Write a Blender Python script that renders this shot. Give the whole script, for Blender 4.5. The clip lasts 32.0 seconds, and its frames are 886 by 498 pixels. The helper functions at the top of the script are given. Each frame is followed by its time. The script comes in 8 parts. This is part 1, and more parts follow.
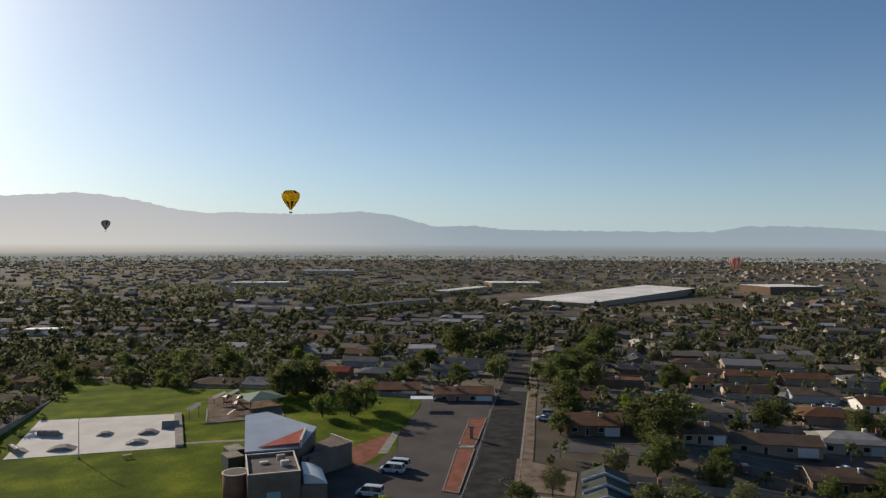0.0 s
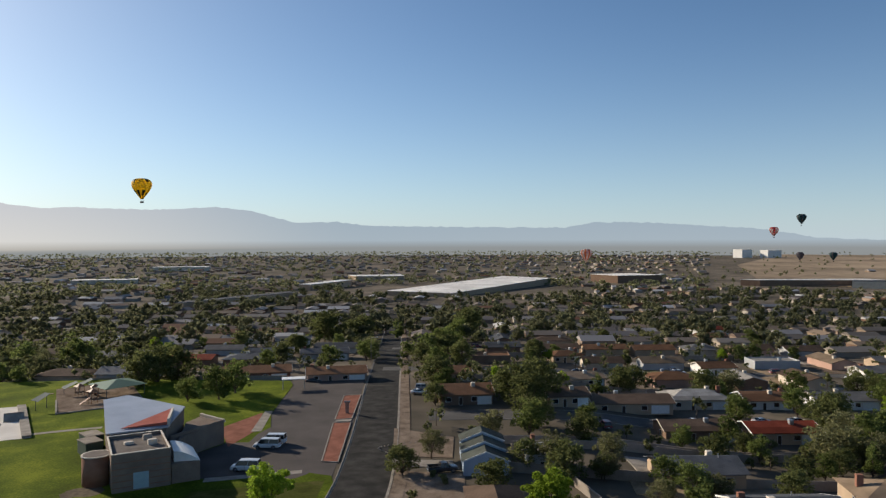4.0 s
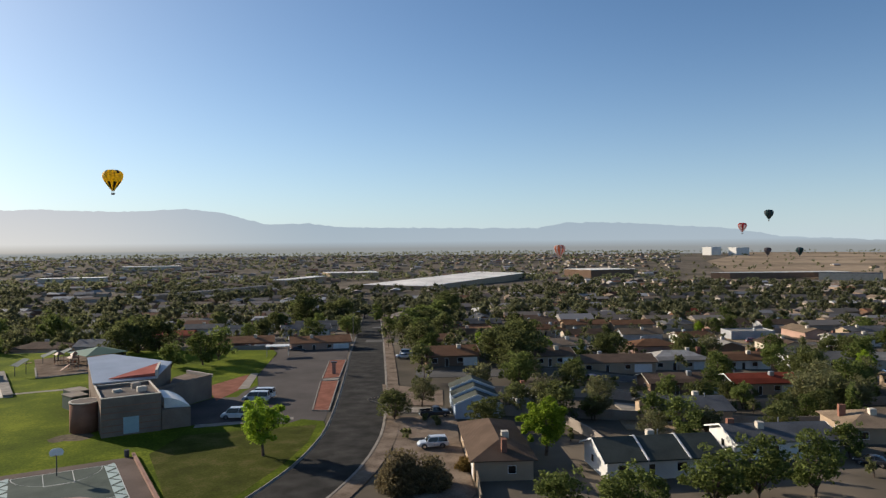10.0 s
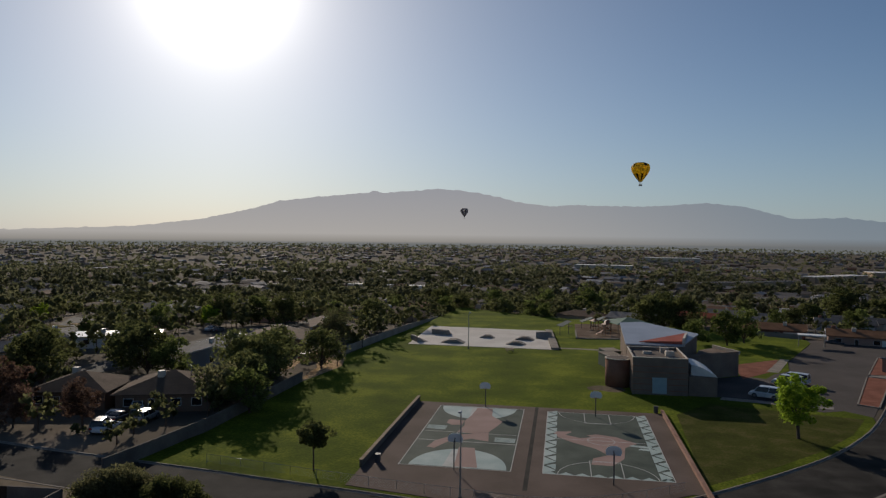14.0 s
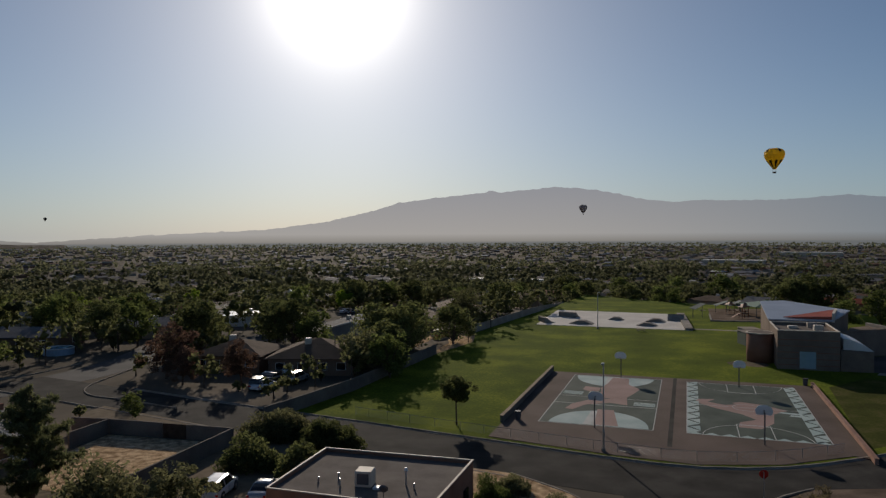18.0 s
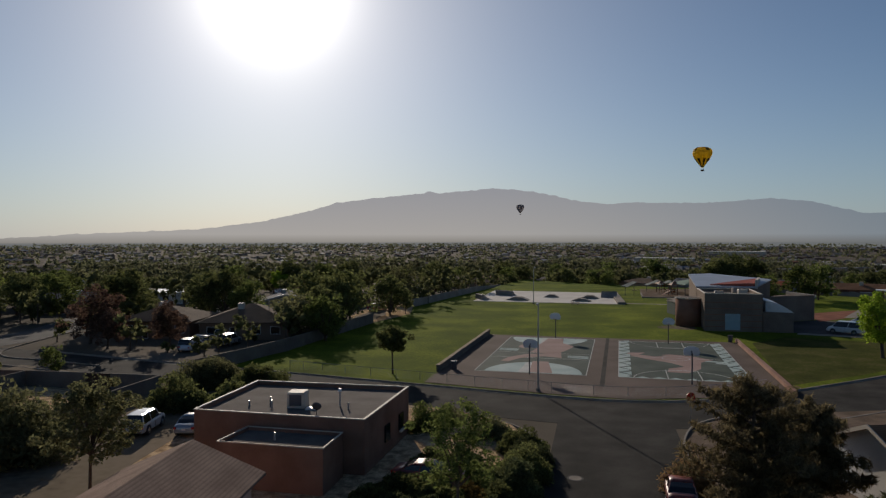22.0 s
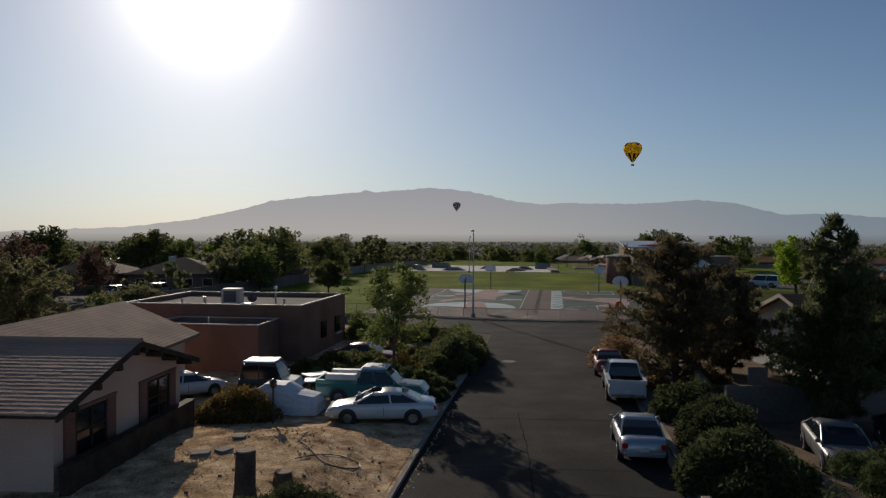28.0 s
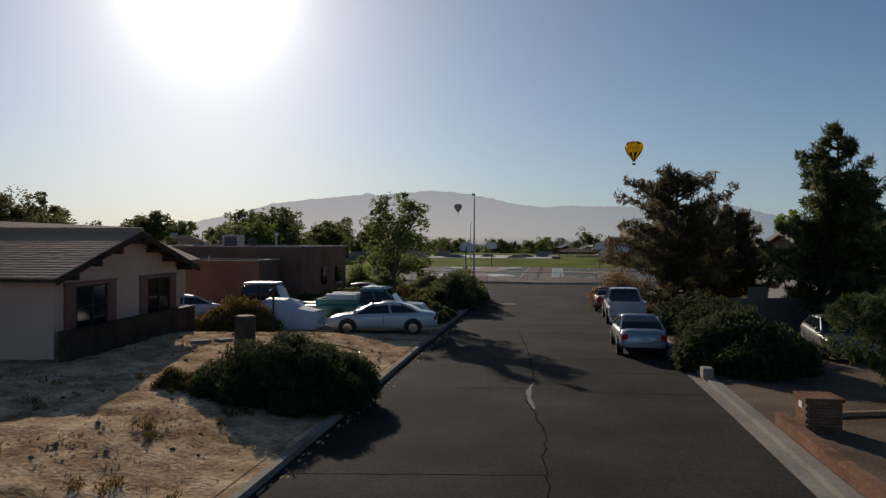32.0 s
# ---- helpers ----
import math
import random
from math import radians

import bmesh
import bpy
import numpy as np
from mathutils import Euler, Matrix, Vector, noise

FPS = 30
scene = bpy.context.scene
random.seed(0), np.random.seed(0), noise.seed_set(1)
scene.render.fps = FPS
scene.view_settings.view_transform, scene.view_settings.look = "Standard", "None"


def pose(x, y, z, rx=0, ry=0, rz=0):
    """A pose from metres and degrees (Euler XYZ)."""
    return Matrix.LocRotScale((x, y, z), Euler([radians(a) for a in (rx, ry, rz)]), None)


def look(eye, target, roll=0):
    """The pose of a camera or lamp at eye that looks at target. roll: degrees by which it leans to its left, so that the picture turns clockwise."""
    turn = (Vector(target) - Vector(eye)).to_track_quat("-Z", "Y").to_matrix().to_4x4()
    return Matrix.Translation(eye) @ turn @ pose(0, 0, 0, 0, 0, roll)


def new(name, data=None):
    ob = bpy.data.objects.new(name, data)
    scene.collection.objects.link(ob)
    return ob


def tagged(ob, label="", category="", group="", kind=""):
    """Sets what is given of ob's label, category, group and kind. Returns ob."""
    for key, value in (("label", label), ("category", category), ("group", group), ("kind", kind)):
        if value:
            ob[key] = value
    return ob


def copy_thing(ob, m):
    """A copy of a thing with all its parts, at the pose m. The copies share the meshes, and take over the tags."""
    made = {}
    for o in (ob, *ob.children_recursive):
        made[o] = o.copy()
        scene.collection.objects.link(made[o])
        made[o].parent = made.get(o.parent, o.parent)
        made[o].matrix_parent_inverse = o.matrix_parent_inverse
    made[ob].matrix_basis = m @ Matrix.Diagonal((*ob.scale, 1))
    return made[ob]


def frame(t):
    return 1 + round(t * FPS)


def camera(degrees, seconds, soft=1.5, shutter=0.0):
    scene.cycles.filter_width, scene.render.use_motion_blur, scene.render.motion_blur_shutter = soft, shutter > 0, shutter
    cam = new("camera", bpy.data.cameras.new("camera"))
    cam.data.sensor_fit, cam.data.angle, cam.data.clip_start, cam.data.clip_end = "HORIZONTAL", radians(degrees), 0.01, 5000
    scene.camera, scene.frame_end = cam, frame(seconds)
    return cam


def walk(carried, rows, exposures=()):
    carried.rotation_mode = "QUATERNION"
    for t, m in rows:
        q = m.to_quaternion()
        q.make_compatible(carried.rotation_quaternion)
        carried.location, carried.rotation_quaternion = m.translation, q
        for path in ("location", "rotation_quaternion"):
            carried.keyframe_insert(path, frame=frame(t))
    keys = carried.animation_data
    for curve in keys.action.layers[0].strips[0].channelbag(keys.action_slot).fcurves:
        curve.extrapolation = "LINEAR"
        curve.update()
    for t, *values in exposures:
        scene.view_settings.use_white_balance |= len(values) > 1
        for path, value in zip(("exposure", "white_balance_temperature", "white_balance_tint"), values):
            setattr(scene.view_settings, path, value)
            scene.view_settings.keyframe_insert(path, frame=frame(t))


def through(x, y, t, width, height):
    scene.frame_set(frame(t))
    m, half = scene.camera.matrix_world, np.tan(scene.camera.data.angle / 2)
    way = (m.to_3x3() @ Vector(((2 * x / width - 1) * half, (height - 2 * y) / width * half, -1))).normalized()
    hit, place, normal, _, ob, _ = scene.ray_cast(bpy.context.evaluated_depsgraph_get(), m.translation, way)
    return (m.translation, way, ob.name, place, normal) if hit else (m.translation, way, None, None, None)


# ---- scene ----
EXPOSURES = [(0, 0.30, 6950, 10), (3, 0.47, 6900, 10), (6, 0.69, 6900, 10), (9, 0.73, 6900, 10), (11, 0.55, 6850, 11), (12, 0.48, 7000, 24), (13, -0.2, 6900, 12), (14, -0.4, 6850, 12), (17, -0.54, 6850, 12), (22, -0.48, 6850, 12), (28, -0.38, 6850, 12), (32, -0.3, 6850, 12)]
# camera: x, y, z, turn to the left, tilt up, roll
cam = camera(63.92, 32.0, soft=1.3)
ROWS = [
    (0.00, 9.28, -1.35, 46.98, -26.295, -0.527, 0.134),
    (0.50, 9.02, -1.28, 46.26, -27.343, -0.528, 0.191),
    (1.00, 8.71, -1.18, 45.59, -28.685, -0.571, 0.193),
    (1.50, 8.32, -1.04, 44.91, -30.473, -0.624, 0.172),
    (2.00, 7.84, -0.81, 44.22, -32.340, -0.675, 0.112),
    (2.50, 7.33, -0.52, 43.50, -34.012, -0.702, 0.079),
    (3.00, 6.88, -0.24, 42.78, -35.366, -0.756, -0.181),
    (3.50, 6.61, -0.08, 42.07, -36.446, -0.783, -0.198),
    (5.50, 6.45, -0.15, 39.03, -40.000, -0.632, -0.176),
    (6.00, 6.35, -0.33, 38.13, -40.843, -0.546, -0.147),
    (6.50, 6.15, -0.61, 37.24, -41.619, -0.565, -0.172),
    (7.00, 5.89, -0.90, 36.38, -42.438, -0.826, -0.123),
    (7.50, 5.63, -1.08, 35.63, -43.215, -0.731, -0.199),
    (8.00, 5.34, -1.04, 34.87, -44.212, -0.653, -0.147),
    (8.50, 5.00, -0.76, 34.00, -45.116, -0.625, -0.045),
    (9.00, 4.54, -0.24, 33.04, -46.279, -0.604, -0.075),
    (9.50, 3.97, 0.46, 32.11, -42.418, -0.629, -0.424),
    (10.00, 3.36, 1.17, 31.23, -39.618, -0.591, -0.512),
    (10.50, 2.79, 1.76, 30.49, -37.879, -0.578, -0.479),
    (11.00, 2.36, 2.20, 29.91, -34.706, -0.583, -0.270),
    (11.50, 2.14, 2.52, 29.39, -29.345, -0.612, 0.127),
    (12.00, 2.10, 2.77, 28.90, -22.907, -0.728, 0.452),
    (12.50, 2.15, 2.94, 28.28, -16.902, -0.791, 0.475),
    (13.00, 2.17, 2.99, 27.62, -10.951, -0.821, 0.485),
    (13.50, 2.10, 2.94, 27.15, -5.026, -0.960, 0.671),
    (14.00, 1.92, 2.81, 26.70, 0.550, -1.057, 0.675),
    (14.50, 1.62, 2.57, 26.24, 6.493, -1.137, 0.489),
    (16.50, -0.05, 1.12, 24.05, 12.182, -1.001, -0.184),
    (17.00, -0.27, 0.87, 23.48, 14.857, -0.954, -0.434),
    (17.50, -0.32, 0.74, 22.85, 18.827, -1.023, -0.198),
    (18.00, -0.30, 0.70, 22.08, 9.963, -1.063, -0.303),
    (18.50, -0.28, 0.69, 21.27, 7.894, -1.009, -0.255),
    (19.00, -0.25, 0.66, 20.50, 5.398, -0.983, -0.243),
    (19.50, -0.23, 0.61, 19.89, 5.285, -1.070, -0.208),
    (20.00, -0.23, 0.56, 19.21, 5.322, -1.096, -0.166),
    (20.50, -0.23, 0.59, 18.41, 5.350, -1.048, -0.113),
    (21.00, -0.22, 0.71, 17.56, 9.210, -1.008, -0.079),
    (21.50, -0.15, 0.86, 16.79, 13.143, -0.976, 0.010),
    (22.00, -0.13, 0.92, 15.94, 5.003, -0.960, -0.048),
    (22.50, -0.13, 0.92, 15.19, 3.494, -0.950, -0.092),
    (23.00, -0.14, 0.90, 14.41, 1.699, -0.972, -0.035),
    (23.50, -0.15, 0.90, 13.65, 0.409, -0.939, -0.054),
    (24.00, -0.19, 0.92, 12.92, -0.319, -0.941, -0.075),
    (24.50, -0.22, 0.96, 12.33, -0.308, -0.955, 0.047),
    (25.00, -0.26, 0.94, 11.80, -0.336, -0.954, 0.071),
    (25.50, -0.27, 0.86, 11.31, -0.312, -0.909, 0.130),
    (27.50, -0.09, 0.24, 9.08, -0.109, -1.062, 0.197),
    (28.00, -0.07, 0.11, 8.41, -0.106, -0.926, 0.187),
    (28.50, -0.05, 0.03, 7.86, -0.102, -0.834, 0.046),
    (29.00, -0.03, -0.02, 7.26, -0.092, -0.741, -0.016),
    (29.50, -0.02, -0.05, 6.64, -0.094, -0.632, -0.102),
    (30.00, -0.04, -0.07, 6.10, -0.112, -0.591, -0.149),
    (30.50, -0.06, -0.09, 5.62, -0.112, -0.628, 0.004),
    (31.00, -0.07, -0.09, 5.15, -0.120, -0.612, 0.104),
    (31.50, -0.07, -0.06, 4.70, -0.101, -0.631, 0.204),
    (32.00, 0.00, 0.00, 4.29, 0.000, -0.655, 0.224),
]


def shot(x, y, z, turn, tilt, roll):
    return pose(x, y, z, 0, 0, turn) @ pose(0, 0, 0, 90 + tilt) @ pose(0, 0, 0, 0, 0, roll)


walk(cam, [(r[0], shot(*r[1:])) for r in ROWS], EXPOSURES)

# ---- sky and sun ----
SUN_AZ, SUN_EL = -18.3, 19.4     # degrees clockwise from +y, and above the horizon
world = bpy.data.worlds.new("sky")
scene.world = world
world.use_nodes = True
_n = world.node_tree.nodes
_sky = _n.new("ShaderNodeTexSky")
_sky.sky_type = "NISHITA"
_sky.sun_disc = False
_sky.sun_elevation, _sky.sun_rotation = radians(SUN_EL), radians(SUN_AZ)
_sky.altitude, _sky.air_density, _sky.dust_density, _sky.ozone_density = 1600, 1.0, 0.95, 3.2
sun_dir = Vector((math.sin(radians(SUN_AZ)) * math.cos(radians(SUN_EL)), math.cos(radians(SUN_AZ)) * math.cos(radians(SUN_EL)), math.sin(radians(SUN_EL))))
sun = new("sun", bpy.data.lights.new("sun", "SUN"))
sun.data.energy, sun.data.angle, sun.data.color = 4.2, radians(0.53), (1.0, 0.91, 0.79)
sun.matrix_world = look(sun_dir * 300, (0, 0, 0))


def sky_glow():
    """Haze round the sun and along the horizon, added to the clear sky."""
    n, l = world.node_tree.nodes, world.node_tree.links

    def math_node(op, a, b):
        k = n.new("ShaderNodeMath")
        k.operation = op
        for i, v in enumerate((a, b)):
            if isinstance(v, (int, float)):
                k.inputs[i].default_value = v
            else:
                l.new(v, k.inputs[i])
        return k.outputs[0]

    co, nrm, dot, sep = n.new("ShaderNodeTexCoord"), n.new("ShaderNodeVectorMath"), n.new("ShaderNodeVectorMath"), n.new("ShaderNodeSeparateXYZ")
    nrm.operation, dot.operation = "NORMALIZE", "DOT_PRODUCT"
    l.new(co.outputs["Generated"], nrm.inputs[0])
    l.new(nrm.outputs[0], dot.inputs[0])
    dot.inputs[1].default_value = sun_dir
    l.new(nrm.outputs[0], sep.inputs[0])
    up = math_node("MAXIMUM", dot.outputs["Value"], 0.0)
    glow = math_node("ADD", math_node("MULTIPLY", math_node("POWER", up, 300.0), 22.0), math_node("ADD", math_node("MULTIPLY", math_node("POWER", up, 60.0), 5.0), math_node("ADD", math_node("MULTIPLY", math_node("POWER", up, 12.0), 2.4), math_node("MULTIPLY", math_node("POWER", up, 3.0), 0.65))))
    low = math_node("POWER", math_node("SUBTRACT", 1.0, math_node("MINIMUM", math_node("ABSOLUTE", sep.outputs["Z"], 0.0), 1.0)), 9.0)
    haze = n.new("ShaderNodeMixRGB")
    l.new(math_node("MULTIPLY", low, 0.76), haze.inputs[0])
    deep = n.new("ShaderNodeMixRGB")      # the deep blue of dry high air, away from the sun
    deep.blend_type = "MULTIPLY"
    l.new(math_node("SUBTRACT", 1.0, math_node("POWER", up, 3.0)), deep.inputs[0])
    deep.inputs[2].default_value = (0.78, 0.965, 1.08, 1)
    l.new(_sky.outputs[0], deep.inputs[1])
    l.new(deep.outputs[0], haze.inputs[1])
    haze.inputs[2].default_value = (5.0, 6.1, 7.2, 1)
    add = n.new("ShaderNodeMixRGB")
    add.blend_type = "ADD"
    add.inputs[0].default_value = 1.0
    l.new(haze.outputs[0], add.inputs[1])
    tint = n.new("ShaderNodeMixRGB")
    tint.blend_type = "MULTIPLY"
    tint.inputs[0].default_value = 1.0
    tint.inputs[1].default_value = (1.0, 0.965, 0.90, 1)
    l.new(glow, tint.inputs[2])
    l.new(tint.outputs[0], add.inputs[2])
    l.new(add.outputs[0], n["Background"].inputs[0])
    n["Background"].inputs[1].default_value = 0.074


sky_glow()

# ---- materials ----
def surf(name, c1, c2, scale=0.6, fine=14.0, rough=0.9, bump=0.3, metal=0.0, rand=0.0, spec=0.05, c3=None, courses=0.0):
    """Two tones mixed by coarse and fine noise in metres, with fine relief; rand varies it from object to object."""
    m = bpy.data.materials.new(name)
    m.use_nodes = True
    nt = m.node_tree
    n, l = nt.nodes, nt.links
    b = n["Principled BSDF"]
    geo = n.new("ShaderNodeNewGeometry")
    n1, n2 = n.new("ShaderNodeTexNoise"), n.new("ShaderNodeTexNoise")
    n1.inputs["Scale"].default_value, n1.inputs["Detail"].default_value = scale, 5
    n2.inputs["Scale"].default_value, n2.inputs["Detail"].default_value = fine, 3
    l.new(geo.outputs["Position"], n1.inputs["Vector"])
    l.new(geo.outputs["Position"], n2.inputs["Vector"])
    add = n.new("ShaderNodeMath")
    add.operation = "MULTIPLY_ADD"
    l.new(n2.outputs["Fac"], add.inputs[0])
    add.inputs[1].default_value = 0.6
    l.new(n1.outputs["Fac"], add.inputs[2])
    ramp = n.new("ShaderNodeValToRGB")
    ramp.color_ramp.elements[0].position, ramp.color_ramp.elements[0].color = 0.58, (*c1, 1)
    ramp.color_ramp.elements[1].position, ramp.color_ramp.elements[1].color = 1.02, (*c2, 1)
    if c3:
        e = ramp.color_ramp.elements.new(0.8)
        e.color = (*c3, 1)
    l.new(add.outputs[0], ramp.inputs[0])
    out = ramp.outputs[0]
    if courses:      # faint level rows, as of laid shingles
        sep, saw, dark, mixc = n.new("ShaderNodeSeparateXYZ"), n.new("ShaderNodeMath"), n.new("ShaderNodeMapRange"), n.new("ShaderNodeMixRGB")
        l.new(geo.outputs["Position"], sep.inputs[0])
        saw.operation = "MODULO"
        l.new(sep.outputs["Z"], saw.inputs[0])
        saw.inputs[1].default_value = courses
        dark.inputs["From Max"].default_value = courses * 0.5
        dark.inputs["To Min"].default_value, dark.inputs["To Max"].default_value = 0.62, 1.0
        l.new(saw.outputs[0], dark.inputs["Value"])
        mixc.blend_type = "MULTIPLY"
        mixc.inputs[0].default_value = 1.0
        l.new(out, mixc.inputs[1])
        l.new(dark.outputs[0], mixc.inputs[2])
        out = mixc.outputs[0]
    if rand:
        info, hsv, mul = n.new("ShaderNodeObjectInfo"), n.new("ShaderNodeHueSaturation"), n.new("ShaderNodeMapRange")
        mul.inputs["To Min"].default_value, mul.inputs["To Max"].default_value = 1 - rand, 1 + rand
        l.new(info.outputs["Random"], mul.inputs["Value"])
        l.new(mul.outputs[0], hsv.inputs["Value"])
        l.new(out, hsv.inputs["Color"])
        out = hsv.outputs[0]
    l.new(out, b.inputs["Base Color"])
    b.inputs["Roughness"].default_value, b.inputs["Metallic"].default_value = rough, metal
    b.inputs["Specular IOR Level"].default_value = spec
    if bump:
        bp = n.new("ShaderNodeBump")
        bp.inputs["Strength"].default_value, bp.inputs["Distance"].default_value = bump, 0.05
        l.new(add.outputs[0], bp.inputs["Height"])
        l.new(bp.outputs[0], b.inputs["Normal"])
    return m


def leaf_mat(name, c1, c2, through=0.25):
    """Foliage: each leaf clump its own tone, with some light coming through."""
    m = bpy.data.materials.new(name)
    m.use_nodes = True
    n, l = m.node_tree.nodes, m.node_tree.links
    b = n["Principled BSDF"]
    geo, ramp, info, mul, hsv = (n.new("ShaderNode" + k) for k in ("NewGeometry", "ValToRGB", "ObjectInfo", "MapRange", "HueSaturation"))
    ramp.color_ramp.elements[0].color, ramp.color_ramp.elements[1].color = (*c1, 1), (*c2, 1)
    l.new(geo.outputs["Random Per Island"], ramp.inputs[0])
    mul.inputs["To Min"].default_value, mul.inputs["To Max"].default_value = 0.75, 1.25
    l.new(info.outputs["Random"], mul.inputs["Value"])
    l.new(mul.outputs[0], hsv.inputs["Value"])
    l.new(ramp.outputs[0], hsv.inputs["Color"])
    l.new(hsv.outputs[0], b.inputs["Base Color"])
    b.inputs["Roughness"].default_value = 0.9
    b.inputs["Specular IOR Level"].default_value = 0.05
    tr, mix = n.new("ShaderNodeBsdfTranslucent"), n.new("ShaderNodeMixShader")
    l.new(hsv.outputs[0], tr.inputs["Color"])
    mix.inputs[0].default_value = through
    l.new(b.outputs[0], mix.inputs[1])
    l.new(tr.outputs[0], mix.inputs[2])
    l.new(mix.outputs[0], n["Material Output"].inputs["Surface"])
    return m


def plain(name, c, rough=0.5, metal=0.0, spec=0.5, coat=0.0, rand=0.0):
    """A smooth made surface with faint dirt."""
    d = tuple(v * 0.86 for v in c)
    m = surf(name, d, c, 1.3, 22.0, rough, 0.03, metal, rand, spec)
    m.node_tree.nodes["Principled BSDF"].inputs["Coat Weight"].default_value = coat
    return m


M = {}
M["dirt"] = surf("dirt", (0.085, 0.066, 0.047), (0.20, 0.155, 0.11), 0.05, 1.2, 1.0, 0.5, c3=(0.165, 0.13, 0.088), spec=0.05)
M["ground"] = surf("scrub_ground", (0.072, 0.062, 0.047), (0.20, 0.163, 0.125), 0.012, 0.09, 1.0, 0.4, c3=(0.122, 0.102, 0.078), spec=0.03)
M["yard"] = surf("yard_dirt", (0.21, 0.135, 0.075), (0.72, 0.535, 0.335), 1.3, 11.0, 1.0, 1.0, c3=(0.45, 0.31, 0.185), spec=0.0)
M["gravel"] = surf("gravel", (0.085, 0.06, 0.042), (0.22, 0.16, 0.115), 0.4, 16.0, 0.95, 0.8)
M["lotdirt"] = surf("raked_lot_dirt", (0.125, 0.094, 0.070), (0.26, 0.202, 0.155), 0.35, 5.0, 1.0, 0.6, spec=0.0)
M["redgravel"] = surf("red_gravel", (0.17, 0.065, 0.042), (0.28, 0.115, 0.078), 0.4, 12.0, 0.95, 0.6)
M["asphalt"] = surf("asphalt", (0.018, 0.017, 0.0155), (0.055, 0.0515, 0.046), 0.3, 18.0, 0.95, 0.25, spec=0.06, c3=(0.033, 0.031, 0.028))
M["asphalt_old"] = surf("old_asphalt", (0.060, 0.058, 0.055), (0.105, 0.10, 0.095), 0.16, 16.0, 0.95, 0.25, spec=0.12)
M["lot"] = surf("parking_asphalt", (0.055, 0.047, 0.043), (0.095, 0.080, 0.073), 0.12, 14.0, 0.95, 0.2, spec=0.12)
M["crack"] = surf("tar_seam", (0.012, 0.012, 0.012), (0.022, 0.021, 0.02), 2, 20, 1.0, 0.0, spec=0.0)
M["concrete"] = surf("concrete", (0.19, 0.165, 0.14), (0.33, 0.295, 0.25), 0.5, 12.0, 0.9, 0.2)
M["skate"] = surf("pale_concrete", (0.50, 0.46, 0.41), (0.66, 0.62, 0.56), 0.15, 8.0, 0.85, 0.1)
M["slab"] = surf("brown_court_slab", (0.088, 0.064, 0.052), (0.145, 0.106, 0.088), 0.18, 10.0, 0.95, 0.15, spec=0.1)
M["grass"] = surf("lawn", (0.020, 0.033, 0.004), (0.138, 0.156, 0.016), 0.10, 3.0, 1.0, 0.9, c3=(0.053, 0.077, 0.007), spec=0.02)
_g = M["grass"].node_tree.nodes["Principled BSDF"]
_g.inputs["Sheen Weight"].default_value, _g.inputs["Sheen Roughness"].default_value = 0.12, 0.4
_g.inputs["Sheen Tint"].default_value = (0.5, 0.6, 0.08, 1)
M["worngrass"] = surf("worn_lawn", (0.040, 0.045, 0.010), (0.095, 0.085, 0.028), 0.25, 4.0, 1.0, 0.9, c3=(0.058, 0.066, 0.012), spec=0.02)
M["drygrass"] = surf("dry_grass", (0.30, 0.22, 0.11), (0.46, 0.36, 0.19), 0.9, 14.0, 0.95, 0.8)
M["court_green"] = surf("court_green_paint", (0.058, 0.074, 0.062), (0.10, 0.12, 0.10), 0.3, 9.0, 0.8, 0.1)
M["court_pale"] = surf("court_pale_paint", (0.30, 0.39, 0.375), (0.46, 0.53, 0.50), 0.3, 9.0, 0.8, 0.1)
M["court_pink"] = surf("court_pink_paint", (0.28, 0.19, 0.165), (0.37, 0.255, 0.225), 0.3, 9.0, 0.8, 0.1)
M["court_line"] = surf("court_line_paint", (0.40, 0.41, 0.38), (0.55, 0.55, 0.52), 0.5, 9.0, 0.8, 0.05)
M["stucco_tan"] = surf("tan_stucco", (0.54, 0.36, 0.275), (0.66, 0.46, 0.365), 0.5, 20.0, 0.95, 0.5)
M["adobe"] = surf("brown_stucco", (0.20, 0.105, 0.072), (0.28, 0.155, 0.11), 0.5, 20.0, 0.95, 0.4)
M["roofgrey"] = surf("rolled_roofing", (0.12, 0.102, 0.088), (0.19, 0.165, 0.145), 0.5, 14.0, 0.95, 0.2)
M["white"] = plain("white_paint", (0.74, 0.73, 0.70), 0.5)
M["trim"] = plain("cream_trim", (0.55, 0.48, 0.39), 0.7)
M["darkwood"] = surf("dark_wood", (0.045, 0.030, 0.022), (0.085, 0.060, 0.045), 1.5, 18.0, 0.8, 0.2)
M["wood"] = surf("weathered_wood", (0.22, 0.16, 0.11), (0.36, 0.28, 0.20), 1.5, 18.0, 0.85, 0.3)
M["block"] = surf("block_wall", (0.24, 0.20, 0.165), (0.34, 0.295, 0.25), 0.4, 8.0, 0.95, 0.3, rand=0.1)
M["darkblock"] = surf("dark_block_wall", (0.12, 0.10, 0.085), (0.19, 0.165, 0.14), 0.4, 8.0, 0.95, 0.3)
M["redblock"] = surf("red_brown_concrete", (0.26, 0.15, 0.11), (0.37, 0.23, 0.175), 0.4, 8.0, 0.95, 0.3)
M["brick"] = surf("red_brick", (0.165, 0.085, 0.055), (0.27, 0.15, 0.095), 1.5, 16.0, 0.9, 0.4, rand=0.2)
M["metal"] = plain("galvanised_steel", (0.42, 0.43, 0.44), 0.45, 0.8)
